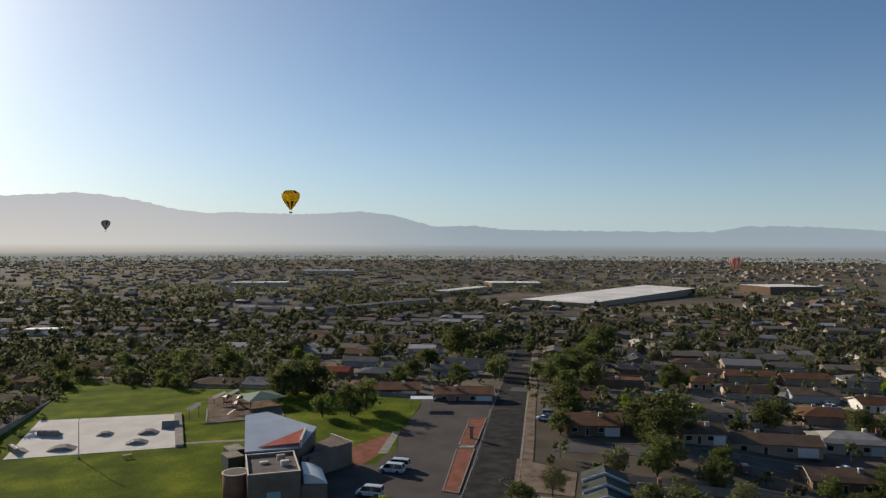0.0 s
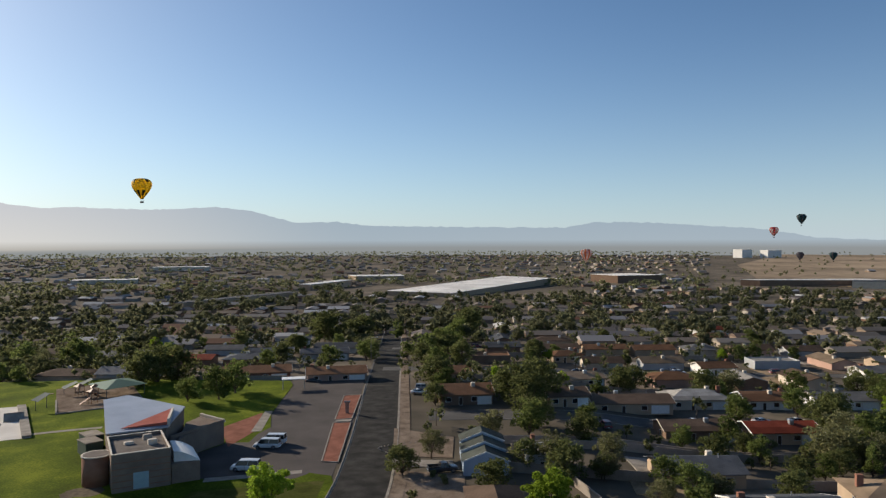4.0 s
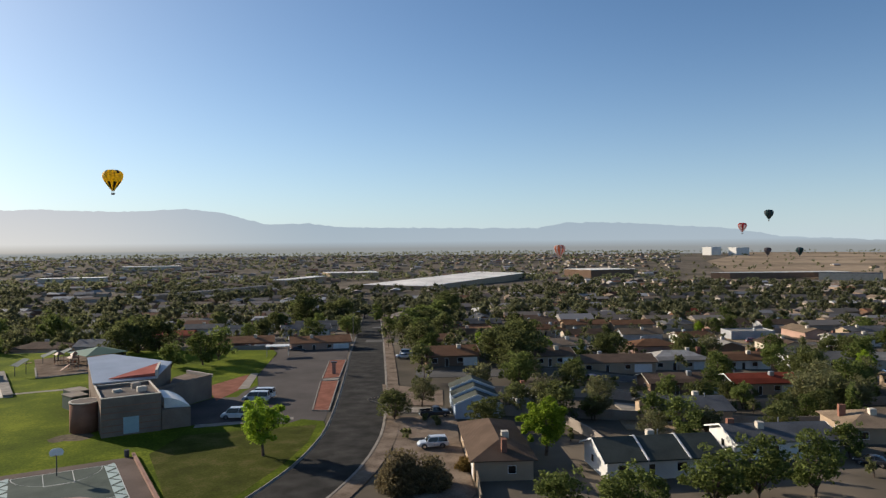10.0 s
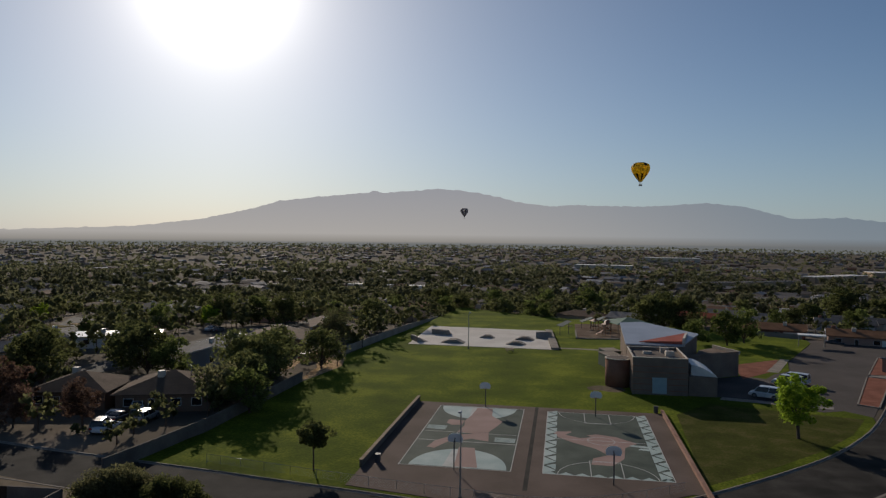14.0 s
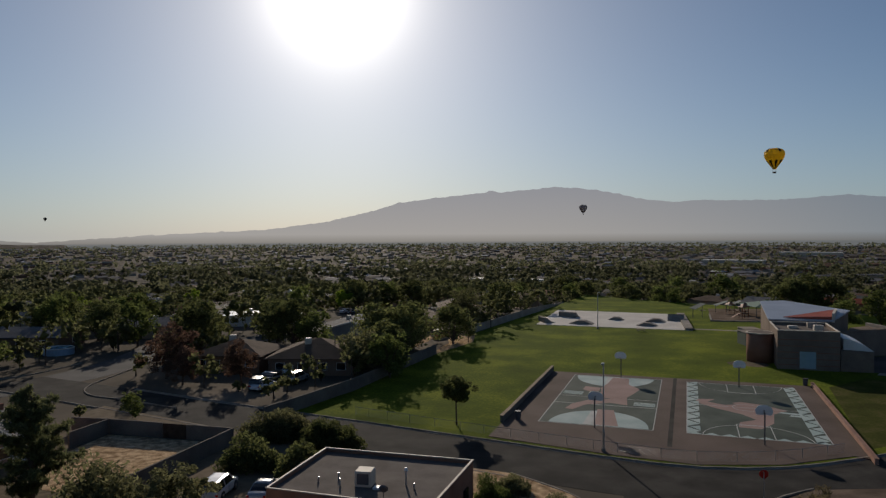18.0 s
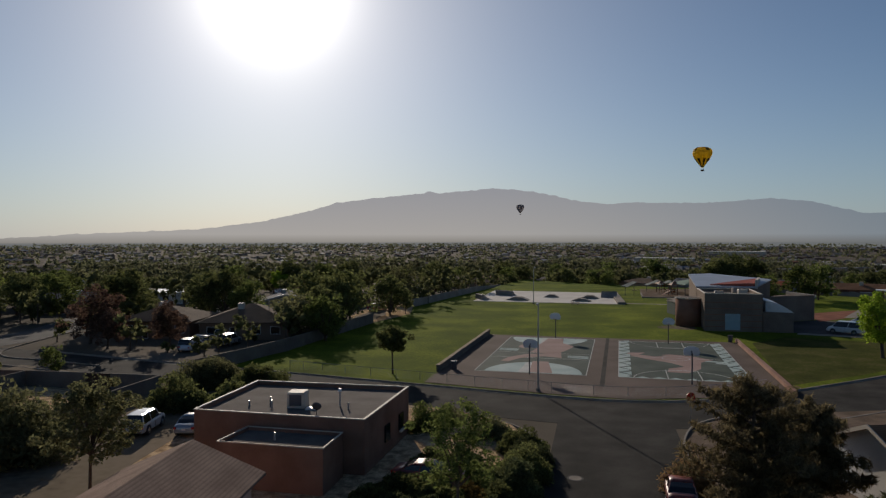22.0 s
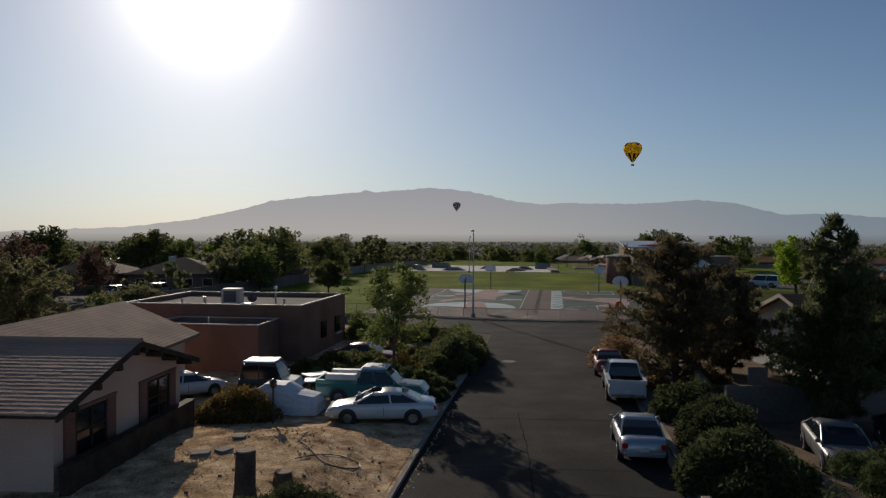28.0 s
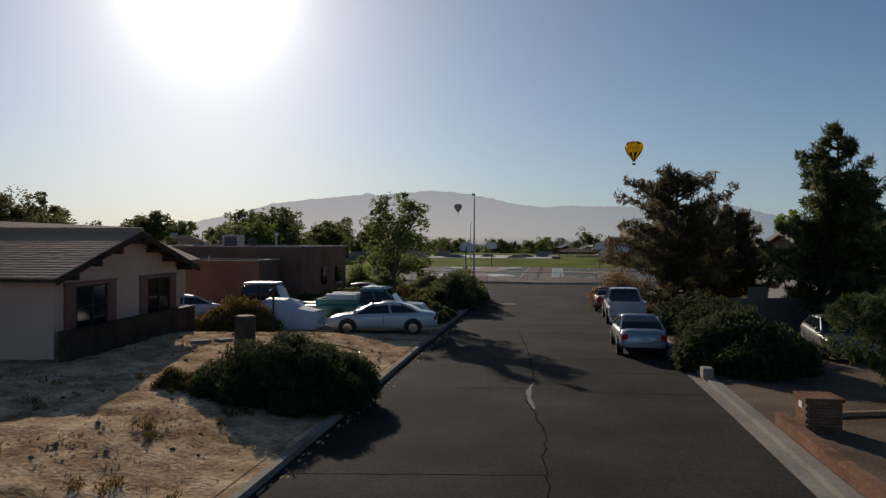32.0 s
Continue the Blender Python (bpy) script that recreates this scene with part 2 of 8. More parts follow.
M["darkmetal"] = plain("dark_steel", (0.10, 0.10, 0.11), 0.5, 0.5)
M["glass"] = plain("window_glass", (0.012, 0.014, 0.016), 0.06, 0.0, 0.5)
M["rubber"] = plain("black_rubber", (0.025, 0.025, 0.026), 0.75)
M["black"] = plain("black_plastic", (0.03, 0.03, 0.032), 0.5)
M["chrome"] = plain("chrome", (0.75, 0.75, 0.76), 0.15, 1.0)
M["bed_liner"] = plain("black_bed_liner", (0.012, 0.012, 0.013), 1.0, spec=0.0)
M["lamp_red"] = plain("red_lens", (0.45, 0.02, 0.015), 0.2)
M["needle_light"] = leaf_mat("light_green_needles", (0.055, 0.075, 0.028), (0.135, 0.165, 0.065), 0.35)
M["dry_leaf"] = leaf_mat("dry_tan_leaf", (0.16, 0.095, 0.045), (0.34, 0.22, 0.11), 0.5)
M["lamp_clear"] = plain("clear_lens", (0.75, 0.75, 0.72), 0.12)
M["bark"] = surf("bark", (0.07, 0.05, 0.038), (0.14, 0.105, 0.08), 2.0, 14.0, 0.95, 0.8)
M["leaf"] = leaf_mat("green_leaf", (0.076, 0.098, 0.028), (0.175, 0.208, 0.064), 0.62)
M["leaf_dark"] = leaf_mat("dark_leaf", (0.070, 0.080, 0.030), (0.155, 0.168, 0.062), 0.60)
M["leaf_bright"] = leaf_mat("bright_leaf", (0.15, 0.22, 0.02), (0.30, 0.40, 0.05), 0.55)
M["leaf_grey"] = leaf_mat("grey_green_leaf", (0.11, 0.112, 0.052), (0.21, 0.205, 0.10), 0.6)
M["needle"] = leaf_mat("pine_needle", (0.070, 0.080, 0.038), (0.17, 0.18, 0.082), 0.56)
M["needle_brown"] = leaf_mat("dry_needle", (0.125, 0.10, 0.055), (0.29, 0.23, 0.125), 0.52)
M["juniper"] = leaf_mat("juniper_leaf", (0.045, 0.055, 0.026), (0.115, 0.13, 0.056), 0.42)
M["leaf_plum"] = leaf_mat("purple_brown_leaf", (0.085, 0.050, 0.036), (0.17, 0.105, 0.075), 0.55)
M["shrub"] = leaf_mat("rusty_shrub_leaf", (0.10, 0.065, 0.022), (0.22, 0.15, 0.05), 0.4)

# ---- building blocks ----
class Shape:
    """Collects vertices and faces of one mesh."""

    def __init__(self):
        self.v, self.f = [], []

    def add(self, verts, faces):
        k = len(self.v)
        self.v += [tuple(p) for p in verts]
        self.f += [tuple(i + k for i in f) for f in faces]
        return self

    def box(self, x0, x1, y0, y1, z0, z1):
        p = [(x, y, z) for z in (z0, z1) for x, y in ((x0, y0), (x1, y0), (x1, y1), (x0, y1))]
        return self.add(p, [(3, 2, 1, 0), (4, 5, 6, 7), (0, 1, 5, 4), (1, 2, 6, 5), (2, 3, 7, 6), (3, 0, 4, 7)])

    def soft_box(self, x0, x1, y0, y1, z0, z1, r):
        """A box with chamfered upright edges and a chamfered top."""
        def ring(i, z):
            return _chamfer(x0 + i, x1 - i, y0 + i, y1 - i, z, r)

        a, b, c = ring(0, z0), ring(0, z1 - r), ring(r * 0.7, z1)
        return self.loft([a, b, c])

    def loft(self, rings, cap=True):
        k, n = len(self.v), len(rings[0])
        for r in rings:
            self.v += [tuple(p) for p in r]
        for j in range(len(rings) - 1):
            for i in range(n):
                a, b = k + j * n + i, k + j * n + (i + 1) % n
                self.f.append((a, b, b + n, a + n))
        if cap:
            self.f.append(tuple(range(k + n - 1, k - 1, -1)))
            self.f.append(tuple(range(k + (len(rings) - 1) * n, k + len(rings) * n)))
        return self

    def prism(self, poly, z0, z1):
        """An upright prism over a polygon (anticlockwise from above)."""
        return self.loft([[(x, y, z0) for x, y in poly], [(x, y, z1) for x, y in poly]])

    def tube(self, a, b, r0, r1=None, n=8):
        a, b = Vector(a), Vector(b)
        r1 = r0 if r1 is None else r1
        d = (b - a).normalized()
        u = d.orthogonal().normalized()
        w = d.cross(u)
        ring = lambda c, r: [c + (u * math.cos(t) + w * math.sin(t)) * r for t in (2 * math.pi * i / n for i in range(n))]
        return self.loft([ring(a, r0), ring(b, r1)])

    def strip(self, line, offs0, offs1, z0, z1):
        """A solid band along a line of points, between two offsets to its right."""
        out0, out1 = offset_line(line, offs0), offset_line(line, offs1)
        k, n = len(self.v), len(line)
        for p, q in zip(out0, out1):
            g0, g1 = ground_z(*p), ground_z(*q)
            self.v += [(*p, g0 + z0), (*q, g1 + z0), (*q, g1 + z1), (*p, g0 + z1)]
        for i in range(n - 1):
            a, b = k + 4 * i, k + 4 * i + 4
            for s in range(4):
                t = (s + 1) % 4
                self.f.append((a + s, a + t, b + t, b + s))
        self.f += [(k, k + 3, k + 2, k + 1), (k + 4 * n - 4, k + 4 * n - 3, k + 4 * n - 2, k + 4 * n - 1)]
        return self

    def mesh(self, name):
        me = bpy.data.meshes.new(name)
        me.from_pydata(self.v, [], self.f)
        me.update()
        return me


def _chamfer(x0, x1, y0, y1, z, r):
    return [(x0 + r, y0, z), (x1 - r, y0, z), (x1, y0 + r, z), (x1, y1 - r, z), (x1 - r, y1, z), (x0 + r, y1, z), (x0, y1 - r, z), (x0, y0 + r, z)]


def offset_line(line, off):
    """Points moved off to the right of the way along the line."""
    out = []
    for i, p in enumerate(line):
        a, b = line[max(i - 1, 0)], line[min(i + 1, len(line) - 1)]
        dx, dy = b[0] - a[0], b[1] - a[1]
        n = math.hypot(dx, dy)
        out.append((p[0] + dy / n * off, p[1] - dx / n * off))
    return out


def curve_line(pts, step=4.0):
    """A smooth line through the points (Catmull-Rom)."""
    out = []
    p = [pts[0], *pts, pts[-1]]
    for i in range(1, len(p) - 2):
        n = max(1, int(math.dist(p[i], p[i + 1]) / step))
        for k in range(n):
            t = k / n
            out.append(tuple(0.5 * (2 * p[i][c] + (p[i + 1][c] - p[i - 1][c]) * t + (2 * p[i - 1][c] - 5 * p[i][c] + 4 * p[i + 1][c] - p[i + 2][c]) * t * t
                                    + (3 * p[i][c] - p[i - 1][c] - 3 * p[i + 1][c] + p[i + 2][c]) * t ** 3) for c in (0, 1)))
    return out + [tuple(pts[-1])]


FALL = [(0, 0), (205, 0), (290, -4), (470, -15), (1000, -24), (2200, -20), (4900, -15)]


def ease(t):
    t = min(max(t, 0.0), 1.0)
    return t * t * (3 - 2 * t)


def ground_z(x, y):
    """The fall of the land away from the lane, with a dip east of the avenue."""
    d = math.hypot(x, y)
    side = -3.4 * ease((0.809 * x - 0.588 * y - 35) / 35) * ease((0.588 * x + 0.809 * y - 100) / 50) * (1 - ease((d - 215) / 120))
    return side + level_z(d)


def level_z(d):
    for (a, p), (b, q) in zip(FALL, FALL[1:]):
        if d <= b:
            return p + (q - p) * (d - a) / (b - a)
    return FALL[-1][1]


def yard_z(x, y):
    """The front yard's bank, rising from the kerb to the house."""
    return 0.13 + 0.47 * ease((-3.5 + (y - 11.8) * 0.155 - x) / 4.5) * (1 - ease((y - 27.5) / 5))


def smooth(ob):
    for p in ob.data.polygons:
        p.use_smooth = True
    return ob


def part(name, shape, material, parent=None, label="", soft=False):
    """One mesh, as a part under a thing (or a thing of its own)."""
    ob = new(name, shape.mesh(name) if isinstance(shape, Shape) else shape)
    if not ob.data.materials:
        ob.data.materials.append(M[material] if isinstance(material, str) else material)
    if parent:
        ob.parent = parent
    if label:
        ob["label"] = label
    if soft:
        smooth(ob)
    return ob


def thing(name, x, y, turn=0.0, z=None, label="", category="", group="", kind="", size=1.0):
    """An Empty at the base of a thing; turn in degrees anticlockwise."""
    ob = new(name)
    ob.matrix_basis = pose(x, y, ground_z(x, y) if z is None else z, 0, 0, turn) @ Matrix.Diagonal((size, size, size, 1))
    return tagged(ob, label, category, group, kind)

# ---- kinds of things ----
def leaf_mesh(name, clumps, per, leaf, seed, flat=0.6, long=1.6):
    """Small four-sided leaf sprays round clumps given as (x, y, z, radius)."""
    rng = np.random.default_rng(seed)
    c = np.repeat(np.array([k[:3] for k in clumps], float), per, axis=0)
    r = np.repeat(np.array([k[3] for k in clumps], float), per)
    n = len(c)
    d = rng.normal(size=(n, 3))
    d /= np.linalg.norm(d, axis=1, keepdims=True)
    c = c + d * (r * rng.uniform(0.35, 1.0, n) ** 0.6)[:, None] * (1, 1, 0.85)
    u = rng.normal(size=(n, 3))
    u[:, 2] *= flat
    u /= np.linalg.norm(u, axis=1, keepdims=True)
    w = np.cross(u, rng.normal(size=(n, 3)))
    w /= np.linalg.norm(w, axis=1, keepdims=True) + 1e-9
    s = leaf * rng.uniform(0.6, 1.35, n)[:, None]
    a, b = u * s * long * 0.5, w * s * 0.5
    q = np.stack([c - a, c + b * rng.uniform(0.5, 1, (n, 1)), c + a, c - b * rng.uniform(0.5, 1, (n, 1))], 1)
    me = bpy.data.meshes.new(name)
    me.from_pydata(q.reshape(-1, 3).tolist(), [], np.arange(4 * n).reshape(n, 4).tolist())
    me.update()
    return me


def crown_mesh(name, clumps, per, leaf, seed):
    """Crowns seen from afar: an uneven core in each clump (x, y, z, radius), with leaf sprays standing out of it."""
    rng = np.random.default_rng(seed)
    sprays = leaf_mesh(name + "_sprays", clumps, per, leaf, seed, 1.0, 1.3)
    co = np.empty(len(sprays.vertices) * 3)
    sprays.vertices.foreach_get("co", co)
    bpy.data.meshes.remove(sprays)
    k = np.array(clumps, float)
    axes = np.array([(1, 0, 0), (0, 1, 0), (-1, 0, 0), (0, -1, 0), (0, 0, 0.9), (0, 0, -0.8)])
    core = k[:, None, :3] + axes[None] * (k[:, 3:4] * 0.62)[:, None, :] * rng.uniform(0.7, 1.15, (len(k), 6, 1)) + rng.normal(0, 0.12, (len(k), 6, 3)) * k[:, 3:4, None]
    m = len(co) // 3
    faces = np.arange(m).reshape(-1, 4).tolist()
    tri = np.array([(0, 1, 4), (1, 2, 4), (2, 3, 4), (3, 0, 4), (1, 0, 5), (2, 1, 5), (3, 2, 5), (0, 3, 5)])
    faces += (tri[None] + m + 6 * np.arange(len(k))[:, None, None]).reshape(-1, 3).tolist()
    me = bpy.data.meshes.new(name)
    me.from_pydata(np.concatenate([co.reshape(-1, 3), core.reshape(-1, 3)]).tolist(), [], faces)
    me.polygons.foreach_set("use_smooth", [True] * len(faces))
    me.update()
    return me


def tree_parts(parent, kind, height, spread, seed, per=46, leaf=0.34, leafmat="leaf", clump=None):
    """A trunk with limbs and a crown of leaf sprays, in metres."""
    rng = random.Random(seed)
    trunk, clumps = Shape(), []
    bole = height * {"round": 0.10, "tall": 0.05, "wide": 0.07, "lollipop": 0.45, "open": 0.22, "young": 0.30}.get(kind, 0.25)
    lean = (rng.uniform(-0.04, 0.04) * height, rng.uniform(-0.04, 0.04) * height)
    r0 = 0.022 * height + 0.05 if kind not in ("young", "lollipop") else 0.11
    knee = (lean[0] * 0.5, lean[1] * 0.5, bole)
    trunk.tube((0, 0, -0.15), knee, r0, r0 * 0.75, 9)
    crown_h = height - bole
    limbs = {"round": 11, "tall": 11, "wide": 13, "lollipop": 8, "open": 14, "young": 18}.get(kind, 10)
    for i in range(limbs):
        a = 2 * math.pi * (i + rng.uniform(-0.3, 0.3)) / limbs * (2 if i >= limbs // 2 else 1)
        up = rng.uniform(0.10, 0.95)
        out = spread * math.sqrt(max(0.05, 1 - (up - 0.42) ** 2 * 2.6)) * rng.uniform(0.5, 0.95)
        tip = (lean[0] + math.cos(a) * out, lean[1] + math.sin(a) * out, bole + crown_h * up * 0.92)
        mid = ((knee[0] + tip[0]) * 0.45, (knee[1] + tip[1]) * 0.45, bole + (tip[2] - bole) * 0.62)
        trunk.tube(knee, mid, r0 * 0.5, r0 * 0.3, 6)
        trunk.tube(mid, tip, r0 * 0.3, r0 * 0.08, 5)
        k = clump or spread * 0.36
        clumps.append((*tip, k * rng.uniform(0.7, 1.1)))
        clumps.append((*(m * 0.55 + t * 0.45 for m, t in zip(mid, tip)), k * rng.uniform(0.6, 1.0)))
        for _ in range(3):
            j = [rng.gauss(0, spread * 0.24) for _ in range(3)]
            clumps.append((tip[0] + j[0], tip[1] + j[1], min(height * 0.97, tip[2] + j[2] * 0.7), k * rng.uniform(0.35, 0.7)))
    clumps.append((lean[0], lean[1], height * 0.9, spread * 0.36))
    for _ in range({"lollipop": 26, "round": 26, "wide": 34, "tall": 20, "young": 22}.get(kind, 12)):      # fill the crown
        q = Vector((rng.gauss(0, 1), rng.gauss(0, 1), rng.gauss(0, 1))).normalized() * rng.uniform(0.45, 0.85)
        clumps.append((lean[0] + q.x * spread, lean[1] + q.y * spread, bole + crown_h * (0.50 + q.z * 0.44), (clump or spread * 0.36) * rng.uniform(0.6, 0.95)))
    part("trunk", trunk, "bark", parent)
    part("crown", leaf_mesh("crown", clumps, per, leaf, seed), leafmat, parent)


def pine_parts(parent, height, spread, seed, per=60, leaf=0.2, leafmat="needle", low=0.1, dense=0.6, dome=False):
    """A pine: a straight trunk, whorls of rising branches, tufts of needles at the many twig ends."""
    rng = random.Random(seed)
    trunk, clumps = Shape(), []
    trunk.tube((0, 0, -0.15), (0, 0, height * 0.95), 0.022 * height + 0.06, 0.03, 9)
    z = height * low
    while z < height * 0.98:
        f = max(0.0, (z / height - low) / (1 - low))
        reach = spread * (1 - f ** 1.5) ** 0.8 * (0.62 + 0.38 * min(1, f * 4 + 0.2))
        if dome:
            reach = spread * (1 - f ** 3.0) ** 0.6 * (0.7 + 0.3 * min(1, f * 4))
        for i in range(max(2, round(rng.choice((5, 6, 7)) * dense))):
            a = rng.uniform(0, 2 * math.pi)
            r = max(0.25, reach * rng.uniform(0.4, 1.22))
            rise = r * rng.uniform(0.10, 0.55)
            trunk.tube((0, 0, z), (math.cos(a) * r, math.sin(a) * r, z + rise), 0.035 + 0.004 * height, 0.012, 5)
            t = max(0.25, 0.5 / r)
            while t <= 1.03:
                wide = 0.10 + 0.30 * (1 - abs(t - 0.6))
                for _ in range(2):
                    q = rng.gauss(0, wide) * min(1.0, r * 0.5)
                    clumps.append((math.cos(a) * r * t - math.sin(a) * q, math.sin(a) * r * t + math.cos(a) * q, z + rise * t + rng.uniform(-0.05, 0.32), rng.uniform(0.16, 0.42) * (0.7 + 0.06 * spread)))
                t += 0.34 / r
        z += height * rng.uniform(0.030, 0.05)
    clumps += [(rng.gauss(0, 0.1), rng.gauss(0, 0.1), height * (0.93 + 0.02 * i), 0.22) for i in range(4)]
    per = max(8, int(per * 420 / len(clumps)))
    part("trunk", trunk, "bark", parent)
    part("crown", leaf_mesh("crown", clumps, round(per * 1.7), leaf * 0.55, seed, 1.2, 5.5), leafmat, parent)


def bush_parts(parent, rx, ry, h, seed, n=40, per=70, leaf=0.16, leafmat="juniper", long=1.8):
    """A low spreading shrub: short stems and dense sprays."""
    rng = random.Random(seed)
    stems, clumps = Shape(), []
    for i in range(n):
        a, q = rng.uniform(0, 2 * math.pi), math.sqrt(rng.uniform(0, 1))
        x, y = math.cos(a) * q * rx, math.sin(a) * q * ry
        top = h * (1 - 0.72 * q ** 2.2) * rng.uniform(0.5, 1.12)
        k = 0.30 * h + 0.12
        clumps.append((x, y, max(top - k * 0.55, 0.12), k * rng.uniform(0.7, 1.1)))
        if q > 0.45:
            clumps.append((x * 0.95, y * 0.95, 0.22 * h, k * rng.uniform(0.7, 1.0)))
        if i % 4 == 0:
            stems.tube((x * 0.15, y * 0.15, -0.08), (x * 0.8, y * 0.8, top * 0.8), 0.05, 0.015, 5)
    part("stem", stems, "bark", parent)
    part("foliage", leaf_mesh("foliage", clumps, per, leaf, seed, 1.0, long), leafmat, parent)


def wheel(parent, x, y, r=0.33, w=0.21):
    t = Shape().tube((x, y - w / 2, r), (x, y + w / 2, r), r, n=18)
    ty = part("tyre", t, "rubber", parent)
    s = 1 if y > 0 else -1
    part("rim", Shape().tube((x, y + s * (w / 2 - 0.02), r), (x, y + s * (w / 2 + 0.012), r), r * 0.66, r * 0.58, 12), "chrome", ty, "alloy rim")


CARS = {   # length, width, height, belt, stations (x along, top of body, half width), cabin (x low rear, x low front, x top rear, x top front)
    "sedan": (4.65, 1.78, 1.43, 0.92, [(-2.34, 0.66, 0.60), (-2.30, 0.84, 0.72), (-2.2, 0.96, 0.80), (-1.75, 1.0, 0.86), (-1.3, 1.0, 0.88), (0.0, 0.96, 0.89), (0.9, 0.93, 0.89), (1.5, 0.87, 0.87), (2.0, 0.78, 0.82), (2.22, 0.68, 0.74), (2.33, 0.54, 0.60)], (-1.85, 1.2, -0.85, 0.32)),
    "suv": (4.7, 1.85, 1.78, 1.05, [(-2.33, 0.75, 0.78), (-2.28, 1.04, 0.88), (0.7, 1.06, 0.92), (0.95, 1.04, 0.92), (2.0, 0.96, 0.88), (2.33, 0.62, 0.74)], (-2.18, 1.05, -1.95, 0.5)),
    "van": (5.3, 1.95, 2.1, 1.15, [(-2.65, 0.8, 0.86), (-2.6, 1.14, 0.95), (1.3, 1.16, 0.97), (1.6, 1.14, 0.97), (2.35, 1.0, 0.92), (2.65, 0.65, 0.78)], (-2.55, 1.75, -2.45, 0.95)),
    "pickup": (5.5, 1.95, 1.8, 1.08, [(-2.75, 0.72, 0.86), (-2.72, 1.04, 0.92), (-0.6, 1.06, 0.95), (1.2, 1.08, 0.95), (2.45, 1.0, 0.90), (2.75, 0.7, 0.78)], (-0.62, 1.35, -0.45, 0.62)),
}


def car(name, kind, x, y, turn, paint, label, category="car", group="", z=None, glass="glass"):
    """A car with its nose along the turn (degrees anticlockwise from +x)."""
    L, W, H, belt, st, cab = CARS[kind]
    t = thing(name, x, y, turn, z, label, category, group)
    def ring(px, top, hw):
        lo = 0.30 if abs(px) < L / 2 - 0.3 else 0.38
        return [(px, -hw * 0.94, lo), (px, hw * 0.94, lo), (px, hw, 0.48), (px, hw, top - 0.16), (px, hw * 0.93, top - 0.02), (px, hw * 0.6, top + 0.02), (px, -hw * 0.6, top + 0.02), (px, -hw * 0.93, top - 0.02), (px, -hw, top - 0.16), (px, -hw, 0.48)]
    body = Shape().loft([ring(*s) for s in st])
    wx = (-L * 0.29, L * 0.30)
    if kind == "pickup":
        bed = Shape()
        bed.box(-2.6, -0.75, -0.78, 0.78, 1.082, 1.095)
        b = part("body", body, paint, t)
        part("bed_floor", bed, "bed_liner", t, "dark open cargo bed")
        for s in (-1, 1):
            part("bed_rail", Shape().box(-2.7, -0.68, s * 0.88 - 0.07, s * 0.88 + 0.07, 1.04, 1.24), paint, t)
        part("tailgate", Shape().box(-2.77, -2.68, -0.86, 0.86, 0.66, 1.25), paint, t)
    else:
        b = part("body", body, paint, t, soft=kind == "sedan")
    hw = W / 2 * 0.90
    tw = hw * 0.80
    xr, xf, tr, tf = cab
    low = belt - 0.02
    prof = [(xr, low), (xr + (tr - xr) * 0.55, low + (H - low) * 0.62), (tr, H - 0.055), ((tr + tf) / 2, H - 0.02), (tf, H - 0.065), (tf + (xf - tf) * 0.5, low + (H - low) * 0.56), (xf, low)]

    def across(px, pz, grow=0.0):
        k = (pz - low) / (H - low)
        w2 = hw + (tw - hw) * k + grow
        return [(px, -hw - grow, low), (px, -w2, pz - 0.03 * k), (px, -w2 * 0.7, pz + grow), (px, w2 * 0.7, pz + grow), (px, w2, pz - 0.03 * k), (px, hw + grow, low)]

    part("window_glass", Shape().loft([across(*p) for p in prof]), glass, t, "dark tinted glass")
    top_rings = []
    for px, pz in prof[2:5]:
        r = across(px, pz, 0.02)
        top_rings.append([(px, r[1][1] * 1.02, pz - 0.10), r[1], r[2], r[3], r[4], (px, r[4][1] * 1.02, pz - 0.10)])
    part("roof", Shape().loft(top_rings), paint, t, soft=kind == "sedan")
    for s in (-1, 1):
        for a, c in ((xr, tr), (xf, tf), ((xr + xf) / 2 - 0.1, (tr + tf) / 2 - 0.05)):
            part("pillar", Shape().tube((a, s * (hw + 0.005), low), (c, s * (tw + 0.005), H - 0.05), 0.045, 0.04, 6), paint, t)
        part("mirror", Shape().soft_box(xf - 0.22, xf - 0.06, s * (hw + 0.12) - 0.08, s * (hw + 0.12) + 0.08, belt + 0.02, belt + 0.17, 0.03), paint, t)
        part("headlight", Shape().soft_box(L / 2 - 0.20, L / 2 - 0.05, s * W * 0.34 - 0.17, s * W * 0.34 + 0.17, 0.58, 0.72, 0.03), "lamp_clear", t)
        part("tail_light", Shape().soft_box(-L / 2 - 0.01, -L / 2 + 0.1, s * W * 0.39 - 0.11, s * W * 0.39 + 0.11, 0.68, 0.86, 0.02), "lamp_red", t)
        part("door_seam", Shape().box(-0.12, -0.10, s * (W / 2 * 0.995) - 0.012, s * (W / 2 * 0.995) + 0.012, 0.42, belt - 0.1), "black", t)
        for px in wx:
            rr = 0.39 if kind == "sedan" else 0.44
            part("wheel_arch", Shape().tube((px, s * (W / 2 - 0.2), rr - 0.03), (px, s * (W / 2 + 0.006), rr - 0.03), rr, n=18), "black", t)
            wheel(t, px, s * (W / 2 - 0.075), 0.33 if kind == "sedan" else 0.38)
    part("bumper", Shape().soft_box(-L / 2 - 0.05, -L / 2 + 0.12, -W * 0.42, W * 0.42, 0.42, 0.58, 0.04), paint if kind == "sedan" else "chrome", t)
